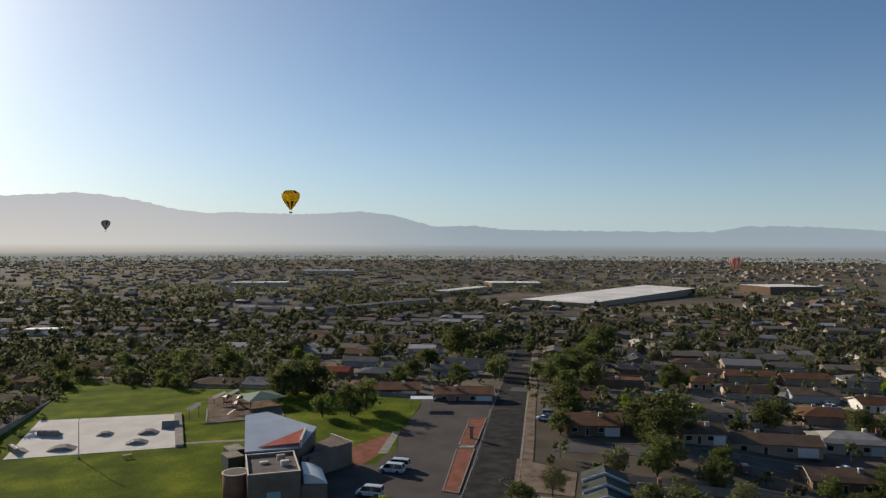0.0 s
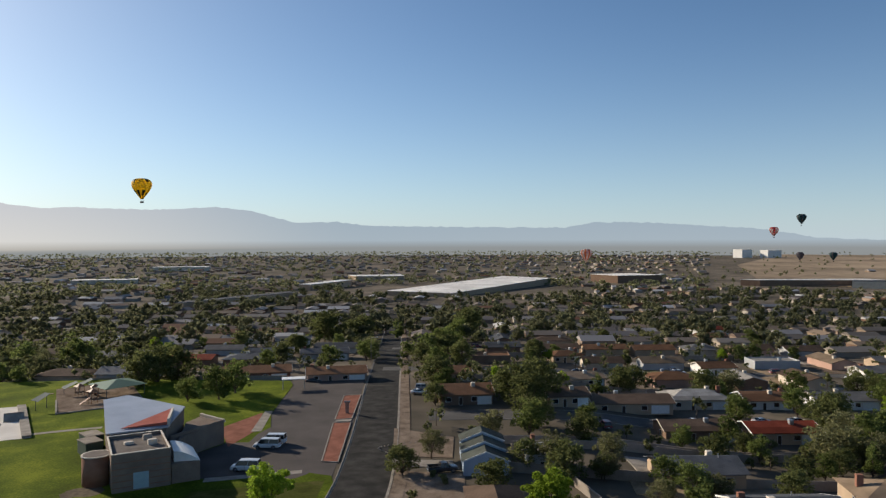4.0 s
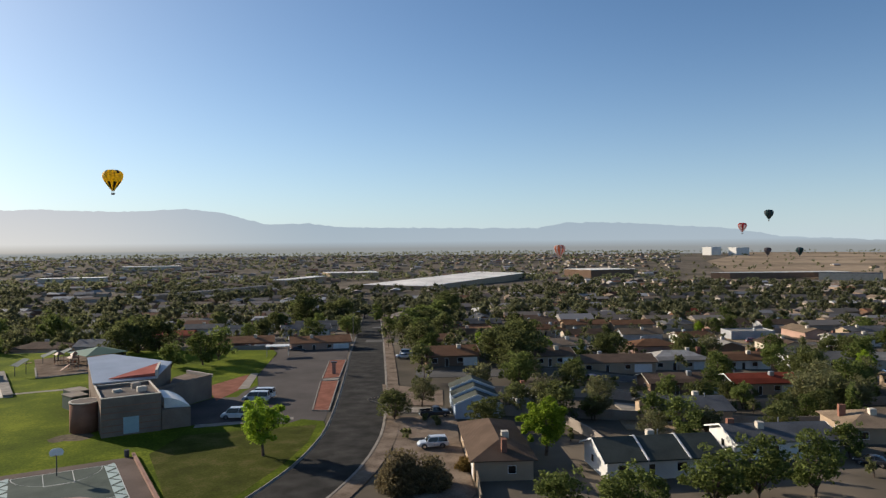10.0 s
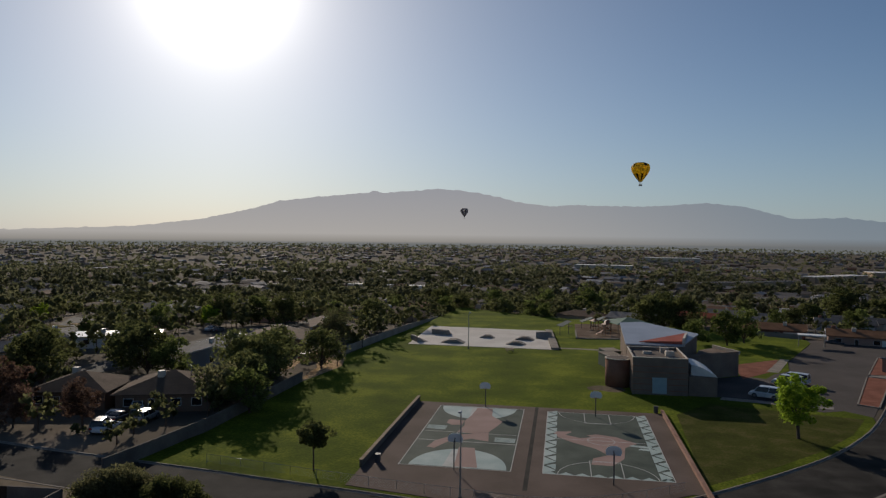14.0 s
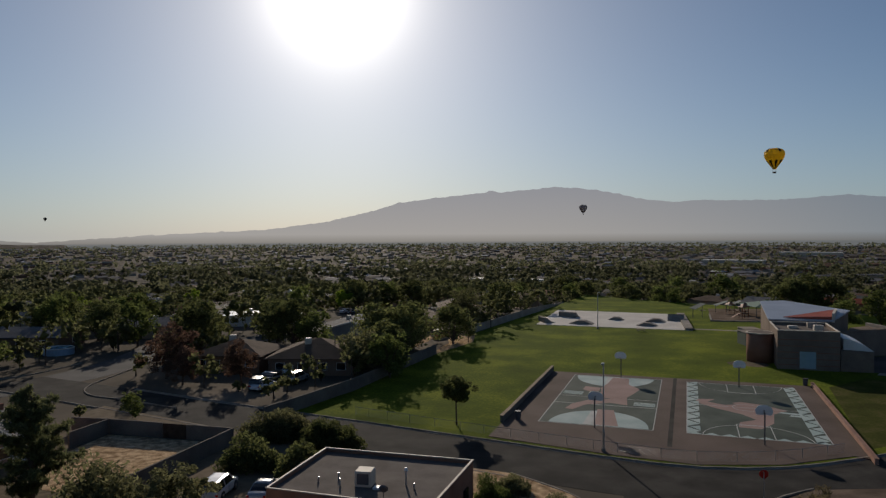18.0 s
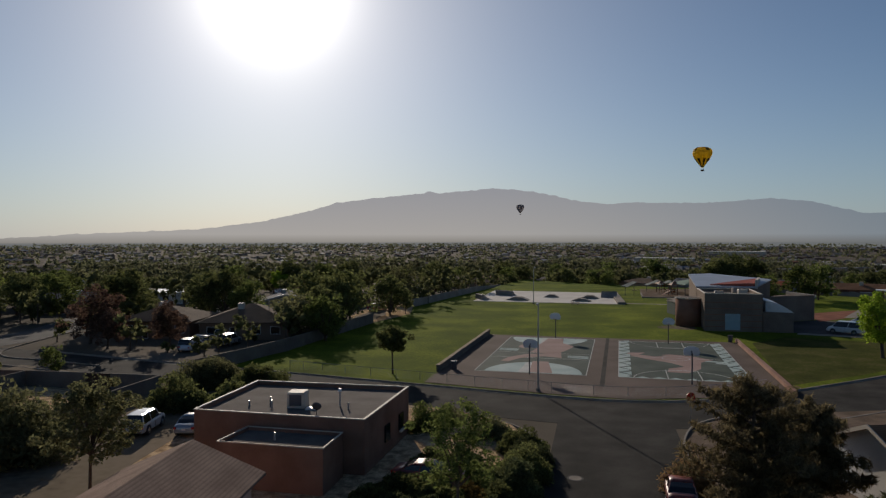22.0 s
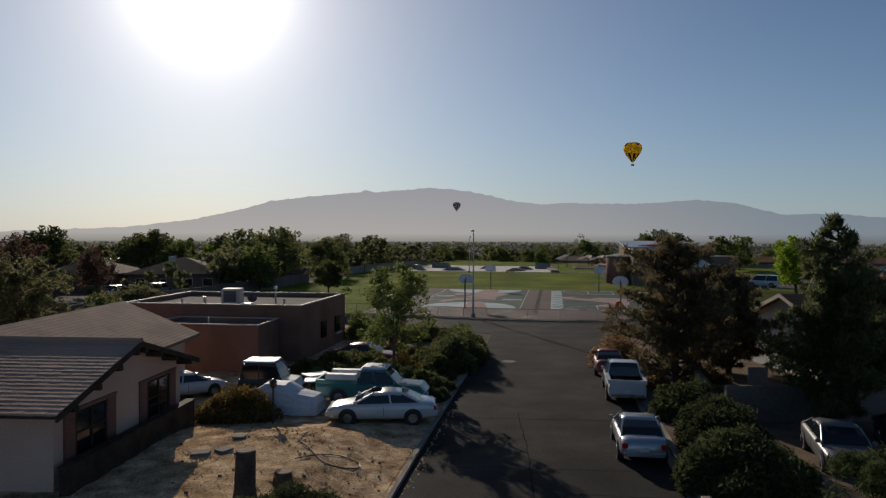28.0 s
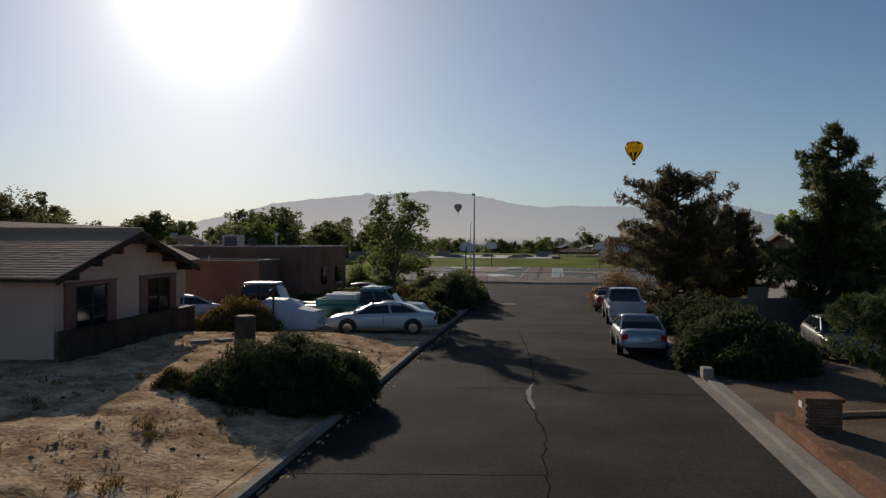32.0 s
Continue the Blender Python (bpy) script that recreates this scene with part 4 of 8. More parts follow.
def painted_court(u0, u1, v0, v1, art):
    base = flat_piece("court_paint", [court(u0, v0), court(u1, v0), court(u1, v1), court(u0, v1)], 0.146, "court_green", slab, "dull green painted court")
    mu, mv = (u0 + u1) / 2, (v0 + v1) / 2
    def arc(cu, cv, ru, rv, a0, a1, n=18):
        return [court(cu + ru * math.cos(radians(a)), cv + rv * math.sin(radians(a))) for a in (a0 + (a1 - a0) * i / n for i in range(n + 1))]
    def band(cu, cv, ru, rv, a0, a1, w, z=0.154, mat="court_line"):
        o, i = arc(cu, cv, ru, rv, a0, a1), arc(cu, cv, ru - w, rv - w, a0, a1)
        s = Shape()
        for k in range(len(o) - 1):
            s.prism([o[k], o[k + 1], i[k + 1], i[k]], z - 0.01, z)
        part("court_line", s, mat, base)
    def bar(ua, va, ub, vb, z=0.154, mat="court_line"):
        part("court_line", Shape().prism([court(ua, va), court(ub, va), court(ub, vb), court(ua, vb)], z - 0.01, z), mat, base)
    bar(u0, v0, u1, v0 + 0.1), bar(u0, v1 - 0.1, u1, v1), bar(u0, v0, u0 + 0.1, v1), bar(u1 - 0.1, v0, u1, v1), bar(u0, mv - 0.05, u1, mv + 0.05)
    band(mu, mv, 1.8, 1.8, 0, 360, 0.1)
    if art == "shells":
        for s, v in ((1, v0 + 0.3), (-1, v1 - 0.3)):
            flat_piece("painted_shell", arc(mu + (0.3 if s > 0 else -0.3), v, (u1 - u0) * 0.435, 7.0 * s, 0, 180), 0.150, "court_pale", base, "pale blue half-round painted shell")
            flat_piece("painted_key", [court(mu - 1.4, v), court(mu + 1.4, v), court(mu + 1.2, v + s * 6.6), court(mu - 1.2, v + s * 6.6)][::s], 0.153, "court_line", base, "pale painted key")
        for figure in ([(9.8, 31.0), (12.2, 31.0), (12.5, 26.5), (14.3, 23.6), (13.6, 20.4), (12.9, 17.8), (10.9, 16.6), (8.7, 17.2), (9.2, 20.6), (8.9, 23.0), (9.5, 26.4)],
                       [(6.6, 23.5), (8.85, 23.1), (8.85, 20.8), (7.4, 20.4), (6.5, 21.4)],
                       [(12.9, 17.7), (13.3, 13.4), (11.0, 14.2), (8.1, 12.2), (6.9, 9.2), (5.9, 9.6), (6.4, 12.4), (8.4, 15.4), (10.9, 16.55)],
                       [(9.9, 10.2), (11.9, 10.2), (13.1, 2.7), (10.4, 2.7)]):
            flat_piece("painted_figure", [court(*q) for q in figure][::-1], 0.156, "court_pink", base, "dusty pink painted shape")
        part("court_line", Shape().prism([court(u0, 12.6), court(u1, 12.6), court(u1, 12.75), court(u0, 12.75)], 0.14, 0.1545), "court_line", base)
        for cu, cv in ((5.6, 18.9), (15.4, 14.4)):
            s = Shape()
            for k in range(4):
                s.prism([court(cu - 1.4, cv - 0.8 + 0.5 * k), court(cu + 1.3, cv - 0.95 + 0.5 * k), court(cu + 1.3, cv - 0.6 + 0.5 * k), court(cu - 1.4, cv - 0.5 + 0.5 * k)], 0.14, 0.152)
            part("painted_feather", s, "court_pale", base, "pale painted feather strokes")
    else:
        for (a, b, c, d, n, side) in ((u0 + 0.1, v0, u0 + 1.5, v1, 9, 0), (u1 - 1.5, v0, u1 - 0.1, v1, 9, 0), (u0, v0 + 0.1, u1, v0 + 1.0, 8, 1)):
            s = Shape()
            for k in range(n):
                if side == 0:
                    y0, y1 = b + (d - b) * k / n, b + (d - b) * (k + 0.9) / n
                    s.prism([court(a, y0), court(c, (y0 + y1) / 2), court(a, y1)], 0.14, 0.152)
                    s.prism([court(c, (y0 + y1) / 2 + 0.3), court(c, y1 + 0.9), court(a + 0.3, y1 + 0.2)], 0.14, 0.152)
                else:
                    x0, x1 = a + (c - a) * k / n, a + (c - a) * (k + 0.95) / n
                    s.prism([court(x0, b), court(x1, b), court((x0 + x1) / 2, d)], 0.14, 0.152)
            part("painted_border", s, "court_pale", base, "pale blue zigzag border")
        body = [(21.4, 20.0), (22.2, 17.4), (24.1, 15.3), (26.9, 13.1), (28.3, 10.8), (26.4, 9.1), (26.1, 6.7), (28.5, 6.6), (30.1, 9.6), (30.6, 14.3), (32.3, 16.5), (29.8, 19.0), (27.2, 19.9), (25.4, 18.6), (24.1, 18.6), (23.9, 20.6)]
        flat_piece("painted_figure", [court(*q) for q in body], 0.150, "court_pink", base, "dusty pink painted sweeping shape")
        hair = [(-4.6, 2.0), (-2.6, 0.8), (-1.2, 1.6), (-2.2, 3.0), (-4.0, 3.2)]
        flat_piece("painted_patch", [court(mu + a, mv + b) for a, b in hair], 0.153, "court_green", base, "dark painted patch")
        for k, (a, b) in enumerate(((3.4, -1.6), (4.4, -2.9))):
            flat_piece("painted_feather", [court(mu + a, mv + b), court(mu + a + 2.6, mv + b - 0.6), court(mu + a + 2.8, mv + b + 0.2), court(mu + a + 0.4, mv + b + 0.6)], 0.153, "court_pale", base, "pale painted strokes")
        for v, s in ((v0, 1), (v1, -1)):
            band(mu, v, 5.6, 5.6 * s, 0, 180, 0.1 if s > 0 else 0.1)
            for e in (-1.8, 1.8):
                bar(mu + e - 0.05, min(v, v + s * 5.8), mu + e + 0.05, max(v, v + s * 5.8))
            bar(mu - 1.8, min(v + s * 5.7, v + s * 5.8), mu + 1.8, max(v + s * 5.7, v + s * 5.8))


painted_court(3.9, 17.0, 2.2, 31.6, "shells")
painted_court(20.5, 35.0, 2.3, 31.2, "zigzag")
part("seam_strip", Shape().prism([court(18.6, -3.5), court(19.1, -3.5), court(19.1, 33.4), court(18.6, 33.4)], 0.12, 0.145), "asphalt", slab)
for u in (-0.25, 37.5):
    w = tagged(part("low_wall", Shape().prism([court(u, 0.5 if u < 0 else -3), court(u + 0.35, 0.5 if u < 0 else -3), court(u + 0.35, 34), court(u, 34)], 0, 0.85 if u < 0 else 0.55), "darkblock" if u < 0 else "redblock"), "low brown concrete wall beside the basketball slab", "wall", kind="structure")
    part("coping", Shape().prism([court(u - 0.05, 0.45 if u < 0 else -3.05), court(u + 0.4, 0.45 if u < 0 else -3.05), court(u + 0.4, 34.05), court(u - 0.05, 34.05)], 0.85 if u < 0 else 0.55, 0.93 if u < 0 else 0.63), "wood" if u < 0 else "redblock", w)


def hoop(u, v, face):
    x, y = court(u, v)
    t = thing("basketball_hoop", x, y, -9.5 + (90 if face > 0 else -90), 0.14, "steel basketball hoop post with a white fan-shaped backboard", "basketball hoop", "court hoops")
    part("post", Shape().tube((0, 0, 0), (0, 0, 3.3), 0.075, n=10), "darkmetal", t)
    part("arm", Shape().tube((0, 0, 3.25), (0.75, 0, 3.45), 0.06, n=8).tube((0, 0, 2.8), (0.75, 0, 3.15), 0.04, n=8), "darkmetal", t)
    fan = [(0.78, a, b) for a, b in ((-0.75, 2.95), (0.75, 2.95), (0.9, 3.4), (0.7, 3.8), (0.3, 3.98), (-0.3, 3.98), (-0.7, 3.8), (-0.9, 3.4))]
    part("backboard", Shape().loft([fan, [(0.83, b, c) for a, b, c in fan]]), "white", t, "white backboard")
    rim = Shape()
    for i in range(14):
        p, q = (radians(360 * k / 14) for k in (i, i + 1))
        rim.tube((1.1 + 0.23 * math.cos(p), 0.23 * math.sin(p), 3.05), (1.1 + 0.23 * math.cos(q), 0.23 * math.sin(q), 3.05), 0.014, n=5)
    part("rim", rim, "lamp_red", t, "orange-red steel rim")


hoop(10.6, 1.4, 1), hoop(10.9, 32.2, -1), hoop(28.2, 0.2, 1), hoop(27.6, 29.5, -1)


def street_lamp(x, y, h, turn, arm=1.6, z=0.1):
    t = thing("street_lamp", x, y, turn, z, "tall grey steel street lamp on a tapered pole", "street lamp", "street lamps")
    part("pole", Shape().tube((0, 0, 0), (0, 0, h - 0.3), 0.11, 0.06, 10), "metal", t)
    part("base", Shape().soft_box(-0.2, 0.2, -0.2, 0.2, 0, 0.35, 0.05), "concrete", t)
    part("arm", Shape().tube((0, 0, h - 0.35), (arm * 0.6, 0, h - 0.02), 0.035, n=8).tube((arm * 0.6, 0, h - 0.02), (arm, 0, h), 0.03, n=8), "metal", t)
    part("lamp_head", Shape().soft_box(arm - 0.15, arm + 0.45, -0.14, 0.14, h - 0.08, h + 0.1, 0.05), "metal", t)


street_lamp(3.25, 74.2, 9.0, -100, 0.5)
fence_pts = curve_line([(-26, 84.5), (-9.5, 78.6), (4.6, 74.0), (12, 72.3), (19.5, 73.6), (27, 77.3)], 2.6)
fn = thing("fence", 0, 0, 0, 0, "low grey steel post-and-rail fence with mesh beside the court", "fence")
for (x0, y0), (x1, y1) in zip(fence_pts, fence_pts[1:]):
    part("post", Shape().tube((x0, y0, 0.05), (x0, y0, 1.12), 0.03, n=8), "metal", fn)
    part("rail", Shape().tube((x0, y0, 1.08), (x1, y1, 1.08), 0.022, n=6), "metal", fn)
    m = Shape()
    dx, dy = x1 - x0, y1 - y0
    for k in range(9):
        for sgn in (1, -1):
            a = k / 9
            b = min(max(a + sgn * 0.36, 0), 1)
            m.tube((x0 + dx * a, y0 + dy * a, 0.15), (x0 + dx * b, y0 + dy * b, 0.15 + 0.92 * abs(b - a) / 0.36), 0.006, n=3)
    part("mesh_panel", m, "metal", fn)

# skate park: a pale slab with ramps
SK = [(-8.0, 176.7), (27.9, 170.0), (30.8, 203.5), (-3.2, 211.5)]
sk = tagged(part("skate_slab", Shape().prism(SK, -0.3, 0.16), "skate"), "pale concrete skate park slab", "skate park", kind="structure")


def ramp(x, y, turn, l, w, h, kind):
    t = thing("skate_ramp", x, y, turn, 0.16, "grey concrete skate ramp with dark worn faces", "skate ramp", "skate ramps")
    if kind == "quarter":
        prof = [(0, 0)] + [(l * i / 6, h * (i / 6) ** 2.2) for i in range(1, 7)] + [(l + 0.7, h), (l + 0.7, 0)]
    else:
        prof = [(0, 0), (l * 0.35, h), (l * 0.65, h), (l, 0)]
    part("body", Shape().loft([[(a, -w / 2, b) for a, b in prof], [(a, w / 2, b) for a, b in prof]]), "concrete", t)
    part("coping", Shape().tube((l * (1 if kind == "quarter" else 0.65), -w / 2, h), (l * (1 if kind == "quarter" else 0.65), w / 2, h), 0.05, n=8), "darkmetal", t)


ramp(26.5, 187, 80, 2.6, 4.0, 1.5, "quarter"), ramp(14, 188.6, 170, 4, 2.2, 0.7, "box"), ramp(24, 185.5, 170, 5, 2.5, 0.8, "box"), ramp(21, 177.5, 170, 5, 2.5, 0.7, "box"), ramp(6, 179.3, 170, 6, 3, 0.8, "box"), ramp(-4, 183, 200, 2.4, 5, 1.2, "quarter"), ramp(1, 196, 240, 2.4, 5, 1.3, "quarter")
part("stair_wall", Shape().prism([(26.2, 170.5), (28, 170.2), (31, 203), (29.2, 203.6)], 0.1, 0.62), "concrete", sk)
street_lamp(6.6, 170.4, 8.5, 60, 0.4)


def picnic_table(x, y, turn):
    t = thing("picnic_table", x, y, turn, ground_z(x, y) + 0.1, "dark picnic table with two benches on the grass", "picnic table", "picnic tables")
    part("tabletop", Shape().box(-0.95, 0.95, -0.4, 0.4, 0.70, 0.76), "wood", t)
    for s in (-1, 1):
        part("bench", Shape().box(-0.95, 0.95, s * 0.7 - 0.14, s * 0.7 + 0.14, 0.40, 0.45), "wood", t)
        part("leg", Shape().tube((s * 0.7, -0.75, 0), (s * 0.7, 0.25, 0.72), 0.04, n=6).tube((s * 0.7, 0.75, 0), (s * 0.7, -0.25, 0.72), 0.04, n=6), "darkmetal", t)


picnic_table(16, 166.5, 10), picnic_table(38, 215, 20), picnic_table(20, 228, 40), picnic_table(45, 236, 0)
# playground
pg = tagged(part("play_sand", Shape().prism([(35.5, 189), (55.5, 188.5), (60, 222), (40.5, 221)], -0.4, 0.02 + 0.1), "lotdirt"), "tan sand playground pad", "playground", kind="structure")
for p, q in (((35.5, 189), (55.5, 188.5)), ((35.5, 189), (40.5, 221)), ((55.5, 188.5), (60, 222))):
    ln = [p, ((p[0] + q[0]) / 2, (p[1] + q[1]) / 2), q]
    part("border", Shape().strip(ln, -0.2, 0.2, -0.3, 0.35), "concrete", pg)


M["canopy"] = plain("green_canopy_cloth", (0.045, 0.13, 0.085), 0.7)
M["play_orange"] = plain("orange_plastic", (0.30, 0.12, 0.055), 0.6)
M["sail"] = plain("grey_green_sail_cloth", (0.10, 0.13, 0.115), 0.8)


def canopy(x, y, w, h, turn):
    t = thing("shade_canopy", x, y, turn, ground_z(x, y), "dark green peaked cloth shade canopy on four posts", "canopy", "shade canopies")
    a = w / 2
    for sx in (-1, 1):
        for sy in (-1, 1):
            part("post", Shape().tube((sx * a * 0.9, sy * a * 0.9, 0), (sx * a * 0.9, sy * a * 0.9, h * 0.72), 0.09, n=8), "darkmetal", t)
    p = [(-a, -a, h * 0.7), (a, -a, h * 0.7), (a, a, h * 0.7), (-a, a, h * 0.7)]
    s = Shape()
    s.add([*p, (0, 0, h), *[(x, y, z - 0.06) for x, y, z in p], (0, 0, h - 0.06)], [(0, 1, 4), (1, 2, 4), (2, 3, 4), (3, 0, 4), (6, 5, 9), (7, 6, 9), (8, 7, 9), (5, 8, 9), (0, 5, 6, 1), (1, 6, 7, 2), (2, 7, 8, 3), (3, 8, 5, 0)])
    part("cloth", s, "canopy", t)


canopy(52.4, 203.5, 11, 4.6, 10)


def sail(x, y, turn):
    t = thing("shade_sail", x, y, turn, ground_z(x, y), "small tilted grey-green shade sail on two posts", "canopy", "shade sails")
    for s in (-1, 1):
        part("post", Shape().tube((s * 1.5, 0, 0), (s * 1.5, 0, 3.2 + s * 0.5), 0.08, n=8), "darkmetal", t)
    part("cloth", Shape().loft([[(-1.8, -1.2, 2.4), (1.8, -1.0, 3.7), (1.8, 1.0, 3.8), (-1.8, 1.2, 2.6)], [(-1.8, -1.2, 2.46), (1.8, -1.0, 3.76), (1.8, 1.0, 3.86), (-1.8, 1.2, 2.66)]]), "sail", t)


sail(42.3, 211.5, 10), sail(46.6, 214.5, 10), sail(33.5, 197.0, 30)


def play_tower(x, y, turn):
    t = thing("play_structure", x, y, turn, ground_z(x, y) + 0.12, "orange and brown plastic climbing structure with a slide", "play structure")
    for sx in (-0.8, 0.8):
        for sy in (-0.8, 0.8):
            part("post", Shape().tube((sx, sy, 0), (sx, sy, 3.0), 0.07, n=8), "play_orange", t)
    part("deck", Shape().box(-0.9, 0.9, -0.9, 0.9, 1.3, 1.4), "darkwood", t)
    part("roof", Shape().add([(-1.1, -1.1, 2.9), (1.1, -1.1, 2.9), (1.1, 1.1, 2.9), (-1.1, 1.1, 2.9), (0, 0, 3.7)], [(3, 2, 1, 0), (0, 1, 4), (1, 2, 4), (2, 3, 4), (3, 0, 4)]), "play_orange", t)
    part("slide", Shape().loft([[(0.9, -0.35, 1.35), (0.9, 0.35, 1.35), (0.9, 0.35, 1.45), (0.9, -0.35, 1.45)], [(3.4, -0.35, 0.15), (3.4, 0.35, 0.15), (3.4, 0.35, 0.25), (3.4, -0.35, 0.25)]]), "play_orange", t)


play_tower(44, 208, 20), play_tower(47, 204, 80), play_tower(45, 197, 200)

# parking lot with red gravel islands
LOT = [(63.4, 113.6), (65.8, 109.6), (88.0, 140.0), (107.0, 168.2), (122, 190), (112, 196), (97, 192), (94.5, 186), (76, 158), (71, 147)]
tagged(part("parking_lot", Shape().prism(LOT[::1], -0.3, 0.03), "lot"), "faded brown-grey asphalt parking lot", "parking lot", kind="structure")
for poly in ([(68.4, 118.2), (70.6, 116.0), (87.0, 139.6), (83.6, 141.6)], [(85.2, 143.8), (89.0, 142.6), (103.6, 163.0), (99.4, 164.6)]):
    isl = tagged(part("planting_island", Shape().prism(poly, -0.1, 0.14), "redgravel"), "red gravel planting island with a concrete kerb", "planting bed", kind="structure")
    for p, q in zip(poly, poly[1:] + poly[:1]):
        part("kerb", Shape().strip([p, ((p[0] + q[0]) / 2, (p[1] + q[1]) / 2), q], -0.12, 0.12, -0.1, 0.2), "concrete", isl)
tagged(part("path", Shape().prism([(84.2, 142.2), (87.3, 140.4), (88.8, 142.1), (85.6, 143.4)], 0, 0.15), "concrete"), "pale concrete crossing between the islands", "pavement", kind="structure")
tagged(part("path", Shape().prism([(47, 120.5), (62.5, 114.4), (63.4, 116), (48, 122.3)], 0, 0.125), "concrete"), "pale concrete path to the parking lot", "pavement", kind="structure")
tagged(part("path", Shape().prism([(66, 146), (68, 145), (77.5, 160.5), (76, 161.5)], 0, 0.125), "concrete"), "pale concrete path beside the parking lot", "pavement", kind="structure")
tagged(part("gravel_bed", Shape().prism([(58, 138), (67, 146), (75, 160.5), (62, 153)], 0, 0.12), "redgravel"), "red gravel bed beside the centre", "planting bed", kind="structure")

tagged(part("parking_apron", Shape().prism([(50.4, 121.6), (60.0, 112.6), (63.5, 113.6), (70.9, 146.8), (66.3, 143.2), (62.6, 138.6), (58.9, 141.0), (49.6, 136.6), (48.9, 131.0), (47.3, 122.4)], 0.0, 0.112), "lot"), "faded asphalt apron between the centre and the parking lot", "parking lot", kind="structure")
tagged(part("path", Shape().strip(curve_line([(28.5, 172.9), (34, 171.8), (41.5, 169.6)], 3), -0.8, 0.8, -0.1, 0.13), "concrete"), "pale concrete path across the lawn", "pavement", kind="structure")
sg = thing("entrance_sign", 90.6, 147.6, -36, 0.14, "brown block sign column with a dark cap in the gravel island", "sign")
part("column", Shape().soft_box(-0.4, 0.4, -0.3, 0.3, 0, 2.6, 0.04), "redblock", sg)
part("cap", Shape().soft_box(-0.75, 0.75, -0.45, 0.45, 2.6, 2.85, 0.05), "darkmetal", sg)
cpk = thing("carport", 93.0, 181.5, -26, 0.06, "white flat-roofed carport at the end of the parking lot", "carport")
part("roof", Shape().box(-3.2, 3.2, -1.9, 1.9, 2.75, 2.95), "white", cpk)
for sx in (-2.9, 2.9):
    for sy in (-1.6, 1.6):
        part("post", Shape().tube((sx, sy, 0), (sx, sy, 2.75), 0.08, n=8), "metal", cpk)

# ---- mountains and far backdrop ----
RIDGE = [(-75, 0.1), (-56, 0.2), (-50.8, 0.24), (-44.5, 0.07), (-39.9, -0.3), (-32.4, 0.2), (-24, 0.59), (-19.5, 1.17), (-15.4, 2.1), (-13.5, 2.72), (-9, 3.26), (-6.5, 3.5), (-6.1, 3.68), (-5.6, 3.5), (-4.3, 3.58), (-0.9, 3.88), (1.9, 3.66), (4.2, 3.2), (5.2, 2.9), (8, 2.55), (9.8, 2.66), (14.9, 2.54), (17.5, 2.66), (19.75, 2.81), (22.5, 2.51), (25.6, 1.62), (28.8, 1.71), (31.6, 1.36), (40.4, 1.25), (47, 1.17), (49.7, 1.6), (53.3, 1.55), (58.5, 1.2), (62, 0.95), (65, 0.35), (72, 0.0), (90, -0.1)]


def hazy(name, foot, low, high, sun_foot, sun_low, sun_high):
    """Distance seen through bright air, the haze put into glowing colour: paler towards the sun's side, three tones
    from foot to crest.
    """
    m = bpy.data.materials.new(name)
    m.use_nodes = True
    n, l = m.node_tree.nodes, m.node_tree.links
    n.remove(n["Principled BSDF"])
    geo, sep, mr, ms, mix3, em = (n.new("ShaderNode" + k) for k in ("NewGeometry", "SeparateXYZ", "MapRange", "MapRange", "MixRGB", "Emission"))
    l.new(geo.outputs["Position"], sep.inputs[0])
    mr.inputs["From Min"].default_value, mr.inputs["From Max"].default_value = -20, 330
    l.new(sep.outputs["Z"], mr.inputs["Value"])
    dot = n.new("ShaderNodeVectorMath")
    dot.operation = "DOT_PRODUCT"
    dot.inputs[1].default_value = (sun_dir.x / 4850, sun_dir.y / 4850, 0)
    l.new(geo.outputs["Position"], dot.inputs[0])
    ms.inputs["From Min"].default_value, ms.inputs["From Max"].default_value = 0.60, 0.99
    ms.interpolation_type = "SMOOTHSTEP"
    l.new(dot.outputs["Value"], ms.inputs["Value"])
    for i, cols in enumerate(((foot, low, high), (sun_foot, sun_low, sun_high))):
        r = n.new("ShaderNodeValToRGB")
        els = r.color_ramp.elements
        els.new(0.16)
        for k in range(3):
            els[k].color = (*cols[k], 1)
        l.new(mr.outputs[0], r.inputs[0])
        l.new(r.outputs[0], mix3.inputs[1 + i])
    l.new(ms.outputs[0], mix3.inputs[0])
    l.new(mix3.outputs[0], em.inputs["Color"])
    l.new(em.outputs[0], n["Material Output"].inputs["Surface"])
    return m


def ridge_band(d, scale, rough, seed, floor):
    s = Shape()
    noise.seed_set(seed)
    az = -75.0
    k = 0
    while az <= 90:
        for (a, p), (b, q) in zip(RIDGE, RIDGE[1:]):
            if a <= az <= b:
                el = p + (q - p) * (az - a) / (b - a)
                break
        el = el * scale + rough * (noise.noise((az * 0.9, seed, 0)) * 0.4 + noise.noise((az * 2.4, seed, 3)) * 0.5 + noise.noise((az * 5.5, seed, 7)) * 0.25)
        x, y, z = d * math.sin(radians(az)), d * math.cos(radians(az)), 18 + d * math.tan(radians(el))
        # The foot reaches inward over the plain as a glowing sheet of painted haze.
        s.v += [(x * 0.56, y * 0.56, -18.6), (x, y, -13.5), (x, y, z), (x * 1.012, y * 1.012, z - 6)]
        if k:
            for e in range(3):
                a = 4 * k - 4 + e
                s.f.append((a, a + 4, a + 5, a + 1))
        k += 1
        az += 0.25
    return s


